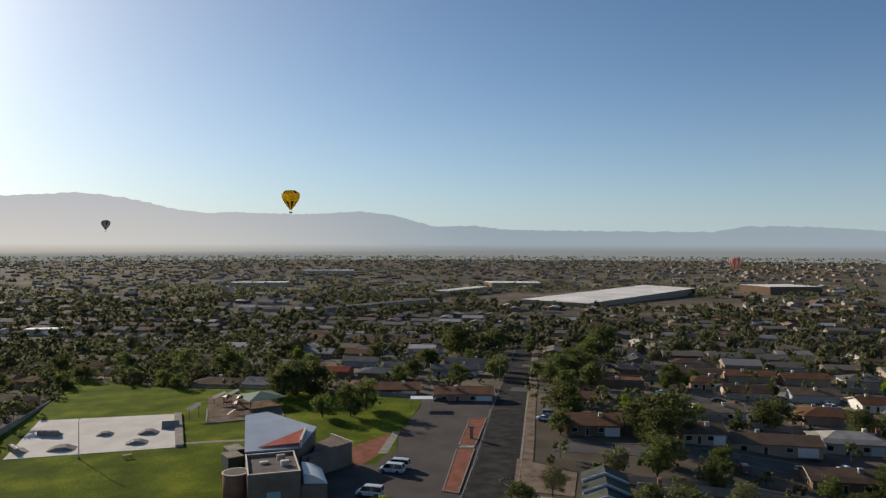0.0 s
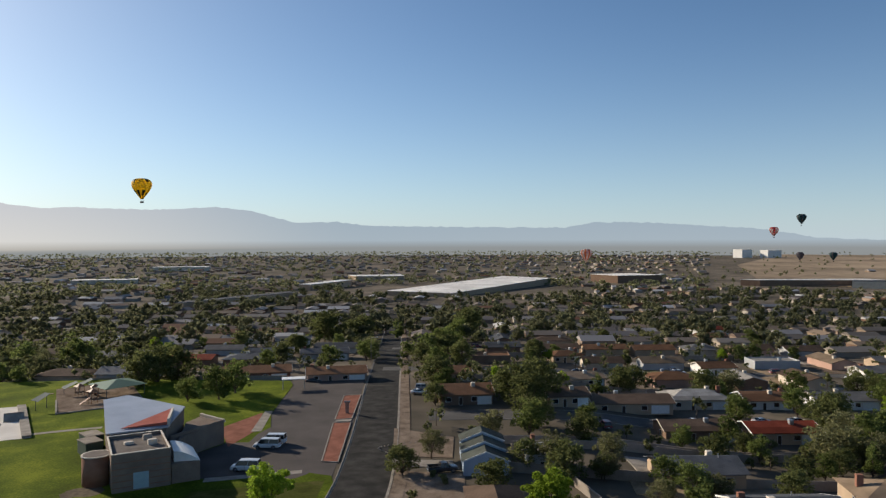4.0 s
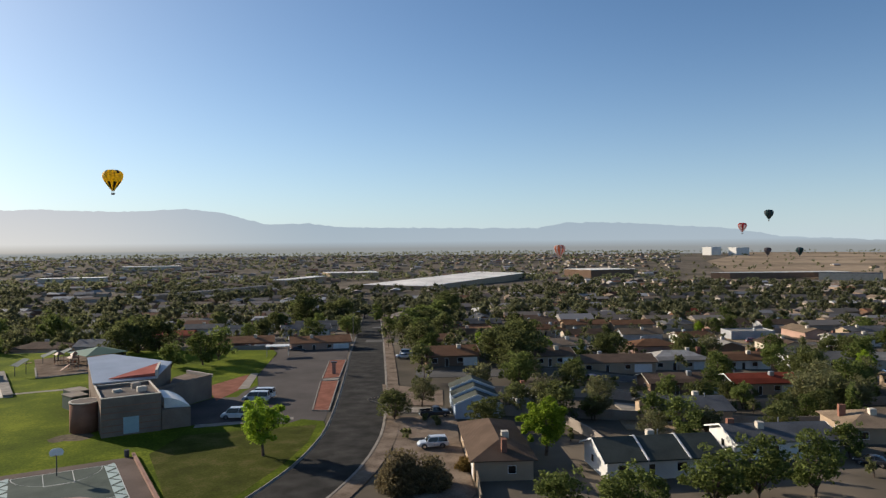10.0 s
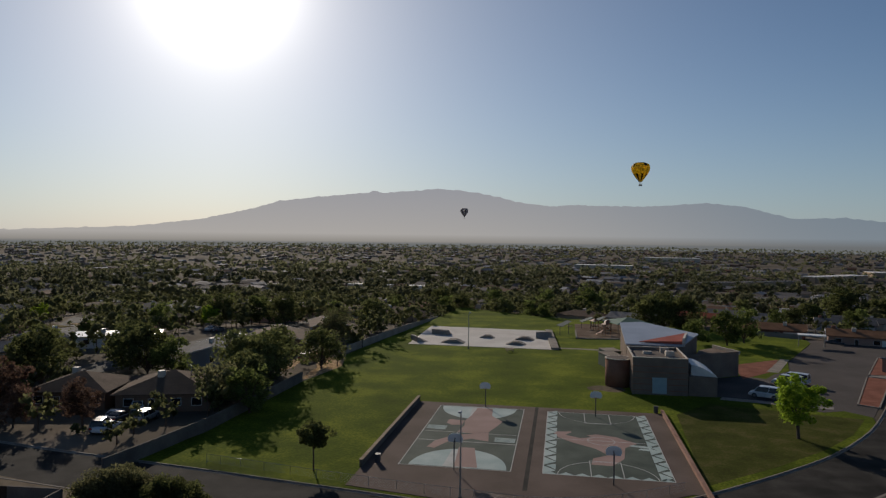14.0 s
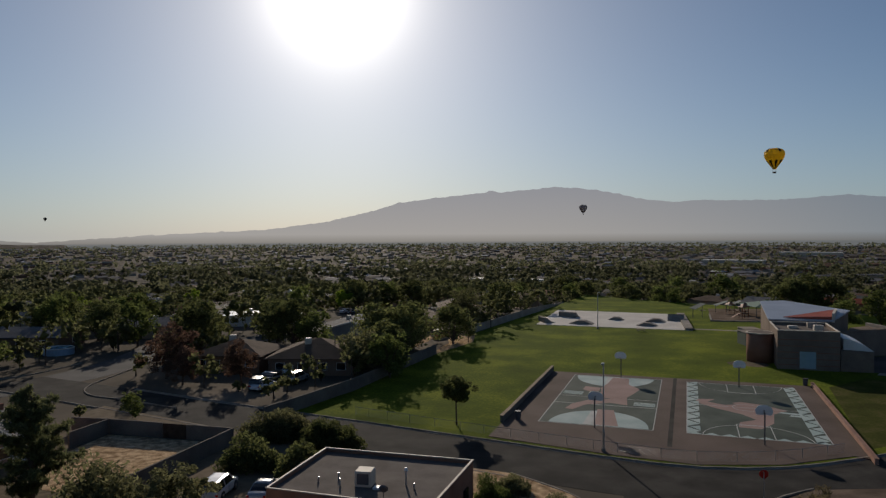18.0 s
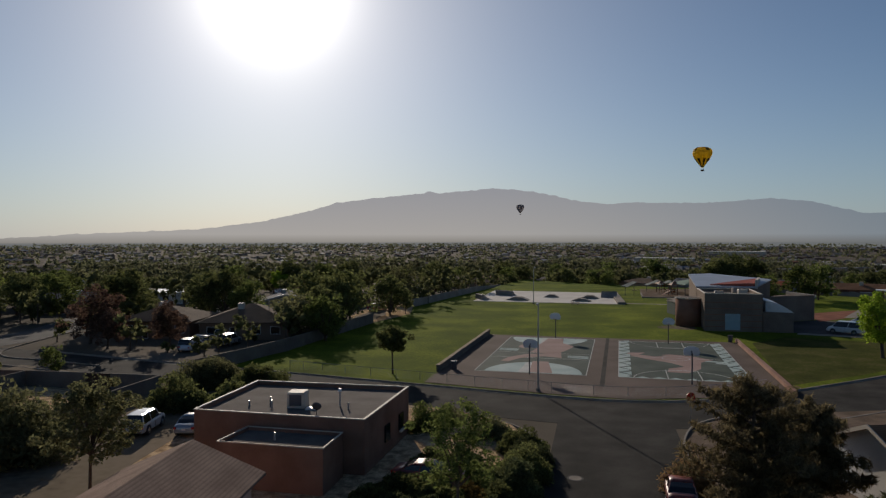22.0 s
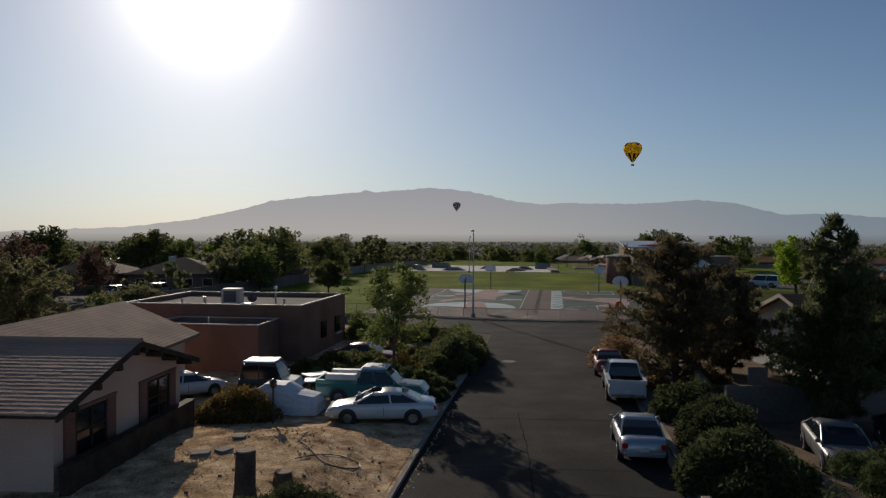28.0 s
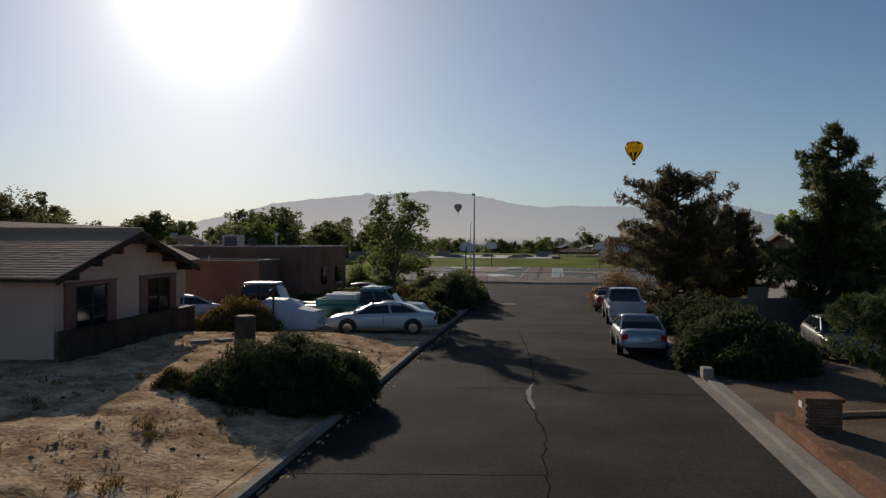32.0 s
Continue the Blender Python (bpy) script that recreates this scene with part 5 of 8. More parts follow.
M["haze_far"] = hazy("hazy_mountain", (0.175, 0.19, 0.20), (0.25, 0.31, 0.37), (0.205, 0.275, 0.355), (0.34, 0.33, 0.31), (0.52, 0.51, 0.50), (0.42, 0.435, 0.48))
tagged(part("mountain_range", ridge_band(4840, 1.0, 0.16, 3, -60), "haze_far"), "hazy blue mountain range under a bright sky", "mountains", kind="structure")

# low mesa to the north
ms_ = Shape()
for k in range(60):
    a = radians(-62 + 24 * k / 59)
    h = 26 * ease((k / 59) * 5) * ease((1 - k / 59) * 2.2) * (0.8 + 0.3 * math.sin(k * 0.33))
    for d, q in ((2950, -20), (3020, h - 12), (3080, h - 6), (3200, -20)):
        ms_.v.append((d * math.sin(a), d * math.cos(a), q))
    if k:
        for e in range(3):
            i = 4 * k - 4 + e
            ms_.f.append((i, i + 4, i + 5, i + 1))
tagged(part("mesa", ms_, "ground"), "low dark scrubby mesa on the horizon", "hill", kind="structure")

# ---- the community centre ----
M["centre_wall"] = surf("banded_block", (0.165, 0.125, 0.10), (0.225, 0.175, 0.14), 0.35, 6.0, 0.95, 0.3)
M["centre_roof"] = surf("blue_grey_metal", (0.30, 0.33, 0.38), (0.38, 0.41, 0.46), 0.2, 4.0, 0.45, 0.05, 0.4)
M["red_tile"] = surf("red_metal_roof", (0.30, 0.075, 0.05), (0.40, 0.115, 0.08), 0.4, 8.0, 0.6, 0.1)
M["blue_door"] = plain("pale_blue_paint", (0.30, 0.42, 0.45), 0.6)
ctr = thing("community_centre", 0, 0, 0, 0.1, "tan block community centre with blue-grey roof, red strip and round tower", "building")
FL, FR, BR, BL = (33.4, 124.0), (42.4, 122.6), (44.4, 135.0), (35.4, 136.4)


def between(a, b, t):
    return (a[0] + (b[0] - a[0]) * t, a[1] + (b[1] - a[1]) * t)


part("wall", Shape().prism([FL, FR, BR, BL], -0.3, 5.75), "centre_wall", ctr)
part("roof", Shape().prism([between(FL, BR, 0.03), between(FR, BL, 0.03), between(BR, FL, 0.03), between(BL, FR, 0.03)], 5.7, 5.8), "roofgrey", ctr, "flat grey roof behind a parapet")
cen = between(FL, BR, 0.5)
for a, b in ((FL, FR), (FR, BR), (BR, BL), (BL, FL)):
    ia, ib = between(a, cen, 0.05), between(b, cen, 0.05)
    pr = part("parapet", Shape().prism([a, b, ib, ia], 5.752, 6.25), "centre_wall", ctr)
    part("coping", Shape().prism([between(a, cen, -0.008), between(b, cen, -0.008), between(b, cen, 0.055), between(a, cen, 0.055)], 6.25, 6.36), "trim", pr)
for k in range(5):    # projecting courses of the front wall
    a, b = between(FL, FR, 0.0), between(FL, FR, 1.0)
    n = (0.155, 0.988)
    z = 0.7 + k * 1.02
    part("band", Shape().prism([(a[0] - n[0] * 0.05, a[1] - n[1] * 0.05), (b[0] - n[0] * 0.05, b[1] - n[1] * 0.05), (b[0], b[1]), (a[0], a[1])], z, z + 0.12), "adobe", ctr)
wa, wb = between(FL, FR, 0.36), between(FL, FR, 0.62)
part("door", Shape().prism([(wa[0] - 0.012, wa[1] - 0.08), (wb[0] - 0.012, wb[1] - 0.08), wb, wa], 0.25, 2.95), "blue_door", ctr, "pale blue double door")
for s, t in (("roof_unit", (0.35, 0.6)), ("roof_unit", (0.7, 0.75)), ("roof_unit", (0.75, 0.45))):
    c = (FL[0] + (FR[0] - FL[0]) * t[0] + (BL[0] - FL[0]) * t[1], FL[1] + (FR[1] - FL[1]) * t[0] + (BL[1] - FL[1]) * t[1])
    part(s, Shape().soft_box(c[0] - 0.75, c[0] + 0.75, c[1] - 0.45, c[1] + 0.45, 5.8, 6.25 if t[0] < 0.5 else 6.7, 0.08), "block" if t[1] > 0.7 else "trim", ctr)
tower = Shape()
tower.tube((32.6, 131.0, -0.2), (32.6, 131.0, 4.9), 2.3, n=24)
part("round_tower", tower, "adobe", ctr, "brown round stair tower", True)
part("tower_rim", Shape().tube((32.6, 131.0, 4.9), (32.6, 131.0, 5.05), 2.42, n=24), "trim", ctr)
# A flat grey disc gives the darkness of the tower's open hollow.
part("tower_roof", Shape().tube((32.6, 131.0, 5.04), (32.6, 131.0, 5.06), 2.1, n=24), "roofgrey", ctr, "grey disc standing for the dark hollow inside the tower rim")
# hall behind with one large sloping roof
H1, H2, H3, H4, H5 = (35.6, 137.4), (45.6, 136.0), (52.0, 146.2), (45.4, 163.0), (40.4, 162.0)
part("hall_wall", Shape().prism([H1, H2, H3, H4, H5], -0.3, 5.6), "centre_wall", ctr)
rz = {H1: 6.55, H2: 6.5, H3: 7.35, H4: 7.6, H5: 7.5}
low = [(x, y, 5.602) for x, y in (H1, H2, H3, H4, H5)]
part("hall_gable", Shape().loft([low, [(x, y, rz[(x, y)] - 0.12) for x, y in (H1, H2, H3, H4, H5)]]), "centre_wall", ctr)
cx, cy = 43.8, 149
o = [(x + (x - cx) * 0.03, y + (y - cy) * 0.03, rz[(x, y)]) for x, y in (H1, H2, H3, H4, H5)]
part("hall_roof", Shape().loft([[(x, y, z - 0.118) for x, y, z in o], [(x, y, z + 0.12) for x, y, z in o]]), "centre_roof", ctr, "smooth blue-grey sloping metal roof")
part("red_roof", Shape().loft([[(38.2, 138.2, 6.85), (46.0, 136.8, 6.6), (49.4, 145.2, 7.42)][::1], [(38.2, 138.2, 6.95), (46.0, 136.8, 7.25), (49.4, 145.2, 7.75)]]), "red_tile", ctr, "red sloping roof strip")
part("red_roof_edge", Shape().prism([(45.9, 136.6), (46.3, 136.5), (49.7, 145.1), (49.3, 145.3)], 6.2, 7.85), "trim", ctr)
# low side wings
part("side_wing", Shape().prism([(42.6, 122.9), (47.2, 122.2), (48.8, 131.0), (44.6, 131.6)], -0.3, 3.3), "centre_wall", ctr)
f = lambda t: 3.3 + 1.75 * math.sin(math.pi / 2 * (1 - t)) ** 0.9
arch = [k / 8 for k in range(9)]
vr = Shape().loft([[(x0, y0, 3.28)] + [(x0 + 3.9 * t, y0 - dy * t, f(t)) for t in arch] + [(x0 + 3.9, y0 - dy, 3.28)] for x0, y0, dy in ((43.4, 124.2, 1.8), (44.9, 131.5, 0.6))])
part("vault_roof", vr, "white", ctr, "pale ribbed curved metal roof")
part("east_wing", Shape().prism([(46.4, 132.4), (49.4, 136.6), (58.3, 141.4), (56.4, 149.2), (52.2, 145.8)], -0.3, 4.2), "centre_wall", ctr)
part("wing_wall", Shape().prism([(46.2, 135.6), (58.4, 141.2), (58.2, 141.7), (46.1, 136.0)], -0.3, 4.75), "centre_wall", ctr)
part("wing_coping", Shape().prism([(58.4, 141.2), (58.7, 141.3), (56.6, 149.5), (56.2, 149.3)], 4.2, 4.8), "trim", ctr)
for k, (x, y) in enumerate(((35.4, 150.4), (36.6, 155.4))):
    b = thing("storage_container", x, y, 9, 0.1, "dark green metal storage container with a pale lid", "container", "storage containers")
    part("body", Shape().soft_box(-1.6, 1.6, -2.2, 2.2, 0, 2.5, 0.08), plain("dark_green_paint", (0.045, 0.075, 0.055), 0.6), b)
    part("lid", Shape().soft_box(-1.7, 1.7, -2.3, 2.3, 2.5, 2.66, 0.05), "concrete", b)
lit = thing("bin", 33.6, 110.8, 0, 0.14, "dark round steel litter bin beside the court", "bin", "litter bins")
part("body", Shape().tube((0, 0, 0), (0, 0, 0.95), 0.32, 0.36, 14), "darkmetal", lit)
part("rim", Shape().tube((0, 0, 0.95), (0, 0, 1.0), 0.38, n=14), "black", lit)
copy_thing(lit, pose(-6.2, 85.4, 0.14))

# ---- the lane: houses, yards, parked cars ----
M["tile"] = surf("brown_roof_tile", (0.30, 0.185, 0.13), (0.48, 0.33, 0.245), 0.12, 26.0, 0.9, 0.3, rand=0.07)
M["shingle_brown"] = surf("brown_shingle", (0.19, 0.125, 0.095), (0.29, 0.20, 0.155), 0.7, 10.0, 0.9, 0.5, courses=0.085)
M["shutter"] = plain("maroon_shutter_paint", (0.22, 0.09, 0.065), 0.6)
TH = 0.13
hs = thing("house", -11.55, 26.0, -4.0, TH, "tan stucco house with a brown tiled gable roof and maroon shutters", "house")
L1, W1, HW, RS = 20.0, 8.8, 3.07, 1.27
poly = [(-W1 / 2, -0.2), (W1 / 2, -0.2), (W1 / 2, HW), (0, HW + RS), (-W1 / 2, HW)]
part("wall", Shape().loft([[(-L1, a, b) for a, b in poly][::-1], [(0, a, b) for a, b in poly][::-1]]), "stucco_tan", hs)
K1 = RS / (W1 / 2)
for s in (-1, 1):
    y1 = s * (W1 / 2 + 0.65)
    p = [(-L1 - 0.6, y1, HW - K1 * 0.65), (0.55, y1, HW - K1 * 0.65), (0.55, 0, HW + RS), (-L1 - 0.6, 0, HW + RS)]
    p = p if s < 0 else p[::-1]
    deck = part("roof", Shape().loft([p, [(a, b, c + 0.10) for a, b, c in p]]), "darkwood", hs, "dark timber roof deck")
    rows = 21
    for r in range(rows):      # overlapping courses of tiles, each course one lifted row
        t0, t1 = r / rows, (r + 1.12) / rows
        t1 = min(t1, 1)
        ya, yb = y1 * (1 - t0), y1 * (1 - t1)
        za, zb = HW - K1 * 0.65 + (RS + K1 * 0.65) * t0, HW - K1 * 0.65 + (RS + K1 * 0.65) * t1
        sh = Shape()
        n = 58
        for i in range(n):
            xa, xb = -L1 - 0.6 + (L1 + 1.15) * i / n, -L1 - 0.6 + (L1 + 1.15) * (i + 0.97) / n
            j = random.Random(r * 100 + i).uniform(-0.005, 0.005)
            q = [(xa, ya, za + 0.125 + j), (xb, ya, za + 0.125 + j), (xb, yb, zb + 0.105), (xa, yb, zb + 0.105)]
            q = q if s < 0 else q[::-1]
            sh.loft([[(a, b, c - 0.035) for a, b, c in q], [(a, b, c + 0.035) for a, b, c in q]])
        part("tile_course", sh, "tile", deck)
part("ridge_tiles", Shape().tube((-L1 - 0.6, 0, HW + RS + 0.14), (0.56, 0, HW + RS + 0.14), 0.13, n=10), "tile", hs)
for s in (-1, 1):
    part("bargeboard", Shape().loft([[(0.5, s * (W1 / 2 + 0.68), HW - K1 * 0.65 - 0.08), (0.58, s * (W1 / 2 + 0.68), HW - K1 * 0.65 - 0.08), (0.58, s * (W1 / 2 + 0.68), HW - K1 * 0.65 + 0.12), (0.5, s * (W1 / 2 + 0.68), HW - K1 * 0.65 + 0.12)],
                                     [(0.5, 0, HW + RS - 0.08), (0.58, 0, HW + RS - 0.08), (0.58, 0, HW + RS + 0.12), (0.5, 0, HW + RS + 0.12)]]), "darkwood", hs)
    for t in (0.06, 0.36, 0.66, 0.93):
        y, z = s * (W1 / 2) * (1 - t), HW + RS * t
        part("rafter_end", Shape().soft_box(0.0, 0.62, y - 0.11, y + 0.11, z - 0.24, z - 0.05, 0.03), "darkwood", hs)
part("roof_vent", Shape().soft_box(-7.4, -6.9, -1.9, -1.5, HW + 0.75, HW + 1.12, 0.05), "metal", hs)
for y0, y1 in ((-3.3, -1.45), (1.45, 3.3)):
    m = (y0 + y1) / 2
    w = opening(hs, "window", 0.0, m, 1.2, 2.66, y1 - y0, 1, 1, "glass", "darkwood")
    part("mullion", Shape().box(0.004, 0.06, m - 0.035, m + 0.035, 1.26, 2.60), "darkwood", w)
    part("mullion", Shape().box(0.004, 0.055, y0 + 0.06, y1 - 0.06, 1.95, 2.0), "darkwood", w)
    part("lintel", Shape().box(0.0, 0.07, y0 - 0.62, y1 + 0.62, 2.70, 2.80), "shutter", hs)
    for a, b in ((y0 - 0.6, y0 - 0.02), (y1 + 0.02, y1 + 0.6)):
        sh = part("shutter", Shape().box(0.003, 0.05, a, b, 1.2, 2.735), "shutter", hs)
        for k in range(9):
            part("slat", Shape().box(0.05, 0.07, a + 0.06, b - 0.06, 1.28 + k * 0.16, 1.38 + k * 0.16), "shutter", sh)
# wing behind, square to the lane
def square(x, y):
    """A place west of the lane in the turned house's own terms."""
    c, s = math.cos(radians(4.0)), math.sin(radians(4.0))
    dx, dy = x - 11.2 + 11.55, y + 25.4 - 26.0
    return c * dx - s * dy, s * dx + c * dy


WX0, WX1, WY1 = -9.8, -1.8, 12.7
part("wing_wall", Shape().prism([square(*p) for p in ((WX0 + 0.5, 4.3), (WX1 - 0.6, 4.3), (WX1 - 0.6, WY1 - 0.6), (WX0 + 0.5, WY1 - 0.6))], -0.2, 2.95), "stucco_tan", hs)
xm = (WX0 + WX1) / 2
rz0, rz1 = 2.98, 4.7
wr = Shape()
wr.add([(WX0, 1.0, rz0), (WX1, 1.0, rz0), (WX1, WY1, rz0), (WX0, WY1, rz0), (WX0, 1.0, rz0 + 0.15), (WX1, 1.0, rz0 + 0.15), (WX1, WY1, rz0 + 0.15), (WX0, WY1, rz0 + 0.15), (xm, 1.0, rz1 + 0.15), (xm, WY1 - 0.15, rz1 + 0.15)],
       [(3, 2, 1, 0), (1, 2, 6, 5), (2, 3, 7, 6), (3, 0, 4, 7), (5, 6, 9, 8), (6, 7, 9), (7, 4, 8, 9), (0, 1, 5, 8, 4)])
wr.v = [(*square(a, b), c) for a, b, c in wr.v]
part("wing_roof", wr, "shingle_brown", hs, "brown shingle gable roof")
# low dark courtyard wall round the front
cw = tagged(part("courtyard_wall", Shape().prism([(-11.52, 21.3), (-11.22, 21.3), (-10.6, 30.3), (-10.9, 30.3)], 0.1, 1.45), "darkwood"), "low dark brown timber courtyard wall in front of the house", "wall", kind="structure")
part("coping", Shape().prism([(-11.56, 21.26), (-11.18, 21.26), (-10.56, 30.34), (-10.94, 30.34)], 1.45, 1.51), "darkwood", cw)

# flat-roofed brown house
fh = thing("house", 0, 0, 0, TH, "flat-roofed brown stucco house with pale parapet edges and roof cooler", "house")
A, B, C, D = (-7.9, 57.6), (-9.4, 47.1), (-21.9, 48.9), (-20.9, 59.0)


def flat_block(pts, h, rim, par):
    part("wall", Shape().prism(pts, -0.2, h), "adobe", fh)
    c = (sum(p[0] for p in pts) / 4, sum(p[1] for p in pts) / 4)
    part("roof", Shape().prism([between(p, c, 0.017) for p in pts], h, h + 0.06), "roofgrey", fh, "grey rolled roofing")
    for p, q in zip(pts, pts[1:] + pts[:1]):
        pr = part("parapet", Shape().prism([p, q, between(q, c, 0.016), between(p, c, 0.016)], h + 0.002, h + par), "adobe", fh)
        part("edge", Shape().prism([between(p, c, -0.006), between(q, c, -0.006), between(q, c, 0.02), between(p, c, 0.02)], h + par, h + par + 0.07), "trim", pr)


flat_block([B, A, D, C], 3.35, "trim", 0.35)
flat_block([(-11.2, 43.2), (-10.8, 46.85), (-17.6, 47.85), (-18.3, 44.2)], 2.6, "trim", 0.28)
cl = part("roof_cooler", Shape().soft_box(-15.9, -14.6, 51.0, 52.3, 3.4, 4.55, 0.08), "trim", fh, "beige evaporative cooler")
part("cooler_vent", Shape().box(-15.7, -14.8, 50.97, 50.995, 3.6, 4.4), "darkmetal", cl)
part("cooler_pad", Shape().soft_box(-14.4, -13.6, 50.6, 51.2, 3.4, 3.55, 0.03), "white", fh)
for x, y, h in ((-17.6, 52.5, 0.5), (-17.0, 51.0, 0.6), (-12.2, 52.0, 1.1), (-11.4, 51.2, 0.45), (-18.9, 51.6, 0.4), (-15.0, 45.6, 0.5)):
    z = 3.4 if y > 47.9 else 2.65
    part("vent_pipe", Shape().tube((x, y, z), (x, y, z + h), 0.07, n=8), "metal", fh)
part("vent_cap", Shape().tube((-12.2, 52.0, 4.5), (-12.2, 52.0, 4.7), 0.17, 0.1, 10), "white", fh)
part("satellite_dish", Shape().tube((-13.2, 49.2, 3.4), (-13.2, 49.2, 3.9), 0.03, n=6).tube((-13.2, 49.25, 4.05), (-13.2, 49.15, 4.0), 0.34, 0.26, 14), "darkmetal", fh)
for (x, y) in ((-8.25, 55.2), (-8.75, 51.8)):
    part("window", Shape().prism([(x - 0.03, y - 0.5), (x + 0.10, y - 0.5), (x + 0.24, y + 0.5), (x + 0.1, y + 0.5)], 1.0, 2.2), "glass", fh)
part("window_ledge", Shape().prism([(-8.2, 54.6), (-8.0, 54.6), (-7.85, 55.8), (-8.05, 55.8)], 0.85, 0.97), "trim", fh)

# parked cars
M["car_white"] = plain("white_car_paint", (0.62, 0.63, 0.64), 0.28, 0.1, 0.5, 0.6)
M["car_silver"] = plain("silver_car_paint", (0.42, 0.43, 0.44), 0.3, 0.5, 0.5, 0.6)
M["car_teal"] = plain("teal_car_paint", (0.02, 0.17, 0.16), 0.35, 0.0, 0.5, 0.5)
M["car_green"] = plain("dark_green_car_paint", (0.018, 0.045, 0.042), 0.4, 0.0, 0.5, 0.4)
M["car_red"] = plain("dull_red_car_paint", (0.20, 0.035, 0.03), 0.45, 0.0, 0.5, 0.3)
M["car_grey"] = plain("grey_car_paint", (0.13, 0.135, 0.14), 0.4, 0.2, 0.5, 0.4)
M["car_dark"] = plain("black_car_paint", (0.03, 0.03, 0.033), 0.3, 0.1, 0.5, 0.6)
M["car_blue"] = plain("blue_car_paint", (0.05, 0.11, 0.22), 0.35, 0.1, 0.5, 0.6)
M["tarp"] = surf("silver_car_cover", (0.50, 0.51, 0.55), (0.66, 0.67, 0.70), 1.2, 6.0, 0.55, 0.5)
ws = car("sedan", "sedan", -2.74, 32.1, 181, "car_white", "white four-door sedan parked across the dirt yard", z=TH)
ws.scale = (1.05, 1.02, 1.0)
part("sunroof", Shape().soft_box(0.02, 0.46, -0.30, 0.30, 1.40, 1.447, 0.02), "bed_liner", ws, "closed dark glass sunroof")
tl = car("pickup_truck", "pickup", -3.45, 35.75, -6, "car_teal", "teal pickup truck with a white cab and loaded bed", "truck", z=TH)
part("cab_top", Shape().loft([[(-0.6, -0.70, 1.76), (0.75, -0.70, 1.76), (0.75, 0.70, 1.76), (-0.6, 0.70, 1.76)], [(-0.45, -0.6, 1.86), (0.6, -0.6, 1.86), (0.6, 0.6, 1.86), (-0.45, 0.6, 1.86)]]), "white", tl)
for y in (-0.62, 0.62):
    part("cargo_box", Shape().soft_box(-2.3, -0.75, y - 0.22, y + 0.22, 1.1, 1.5, 0.04), "white", tl, "long white tool box")
car("pickup_truck", "pickup", 9.74, 38.3, 80.5, "car_white", "white pickup truck parked at the kerb", "truck", z=0.024)
car("sedan", "sedan", 10.45, 44.7, 80, "car_red", "dull red sedan parked at the kerb", z=0.024)
car("sedan", "sedan", 7.73, 28.18, 81, "car_silver", "silver sedan parked at the kerb", z=0.024)
car("coupe", "sedan", 14.7, 26.4, -105, "car_grey", "weathered grey coupe parked on a drive behind the hedge", z=TH)
car("sedan", "sedan", 18.4, 27.4, -100, "car_dark", "dark sedan parked on a drive", z=TH)
ol = car("suv", "suv", -8.75, 36.5, -4, "car_green", "old short dark green utility wagon with a white roof", z=TH)
ol.scale = (0.66, 0.95, 1.08)
part("white_roof", Shape().soft_box(-2.0, 0.5, -0.74, 0.74, 1.785, 1.86, 0.06), "white", ol)
car("sedan", "sedan", -13.3, 36.6, 40, "car_white", "white sedan beside the house wing", z=TH).scale = (0.9, 0.95, 0.95)
car("sedan", "sedan", -5.0, 46.1, -10, "car_red", "dull red old sedan on the drive of the flat-roofed house", z=TH)
cc = thing("covered_car", -7.7, 33.75, 172, TH, "small car under a wrinkled silver cover", "car")
rings = []
rngc = random.Random(4)
for x, h, w in ((-2.0, 0.55, 0.72), (-1.85, 0.85, 0.82), (-1.0, 1.02, 0.9), (-0.45, 1.40, 0.88), (0.55, 1.44, 0.88), (1.1, 1.08, 0.9), (1.75, 0.92, 0.84), (2.0, 0.6, 0.7)):
    j = lambda: rngc.uniform(-0.05, 0.05)
    rings.append([(x, -w - j(), 0.05), (x + j(), -w, 0.45), (x, -w * 0.92 + j(), h * 0.74), (x + j(), -w * 0.62, h * 0.97 + j() * 0.5), (x, 0, h + j() * 0.6), (x + j(), w * 0.62, h * 0.97 + j() * 0.5), (x, w * 0.92 + j(), h * 0.74), (x + j(), w, 0.45), (x, w + j(), 0.05)])
part("cover", Shape().loft(rings), "tarp", cc)
part("tie_strap", Shape().box(-0.03, 0.03, -0.93, 0.93, 0.3, 0.34), "black", cc)
for k, (x, y, h, tz) in enumerate(((-6.6, 37.6, 0.75, 10), (-6.9, 39.0, 0.8, 40))):
    u = thing("patio_table", x, y, tz, TH, "small white round-edged garden table", "table", "garden tables")
    part("tabletop", Shape().soft_box(-0.7, 0.7, -0.5, 0.5, h - 0.06, h, 0.02), "white", u)
    for sx in (-0.55, 0.55):
        for sy in (-0.35, 0.35):
            part("leg", Shape().tube((sx, sy, 0), (sx, sy, h - 0.06), 0.03, n=6), "darkmetal", u)

# yard things
for x, y, h, r in ((-5.95, 21.3, 1.42, 0.31), (-5.1, 22.6, 0.42, 0.29)):
    s = thing("tree_stump", x, y, 0, yard_z(x, y), "sawn-off tree stump with a pale cut top", "stump", "sawn stumps")
    part("trunk", Shape().tube((0, 0, -0.1), (0, 0, 0.3), r * 1.25, r * 1.02, 14).tube((0, 0, 0.298), (0.03, 0, h), r * 1.02, r * 0.95, 14), "bark", s)
    part("cut_face", Shape().tube((0.03, 0, h), (0.03, 0, h + 0.03), r * 0.9, r * 0.86, 14), "wood", s, "pale sawn wood")
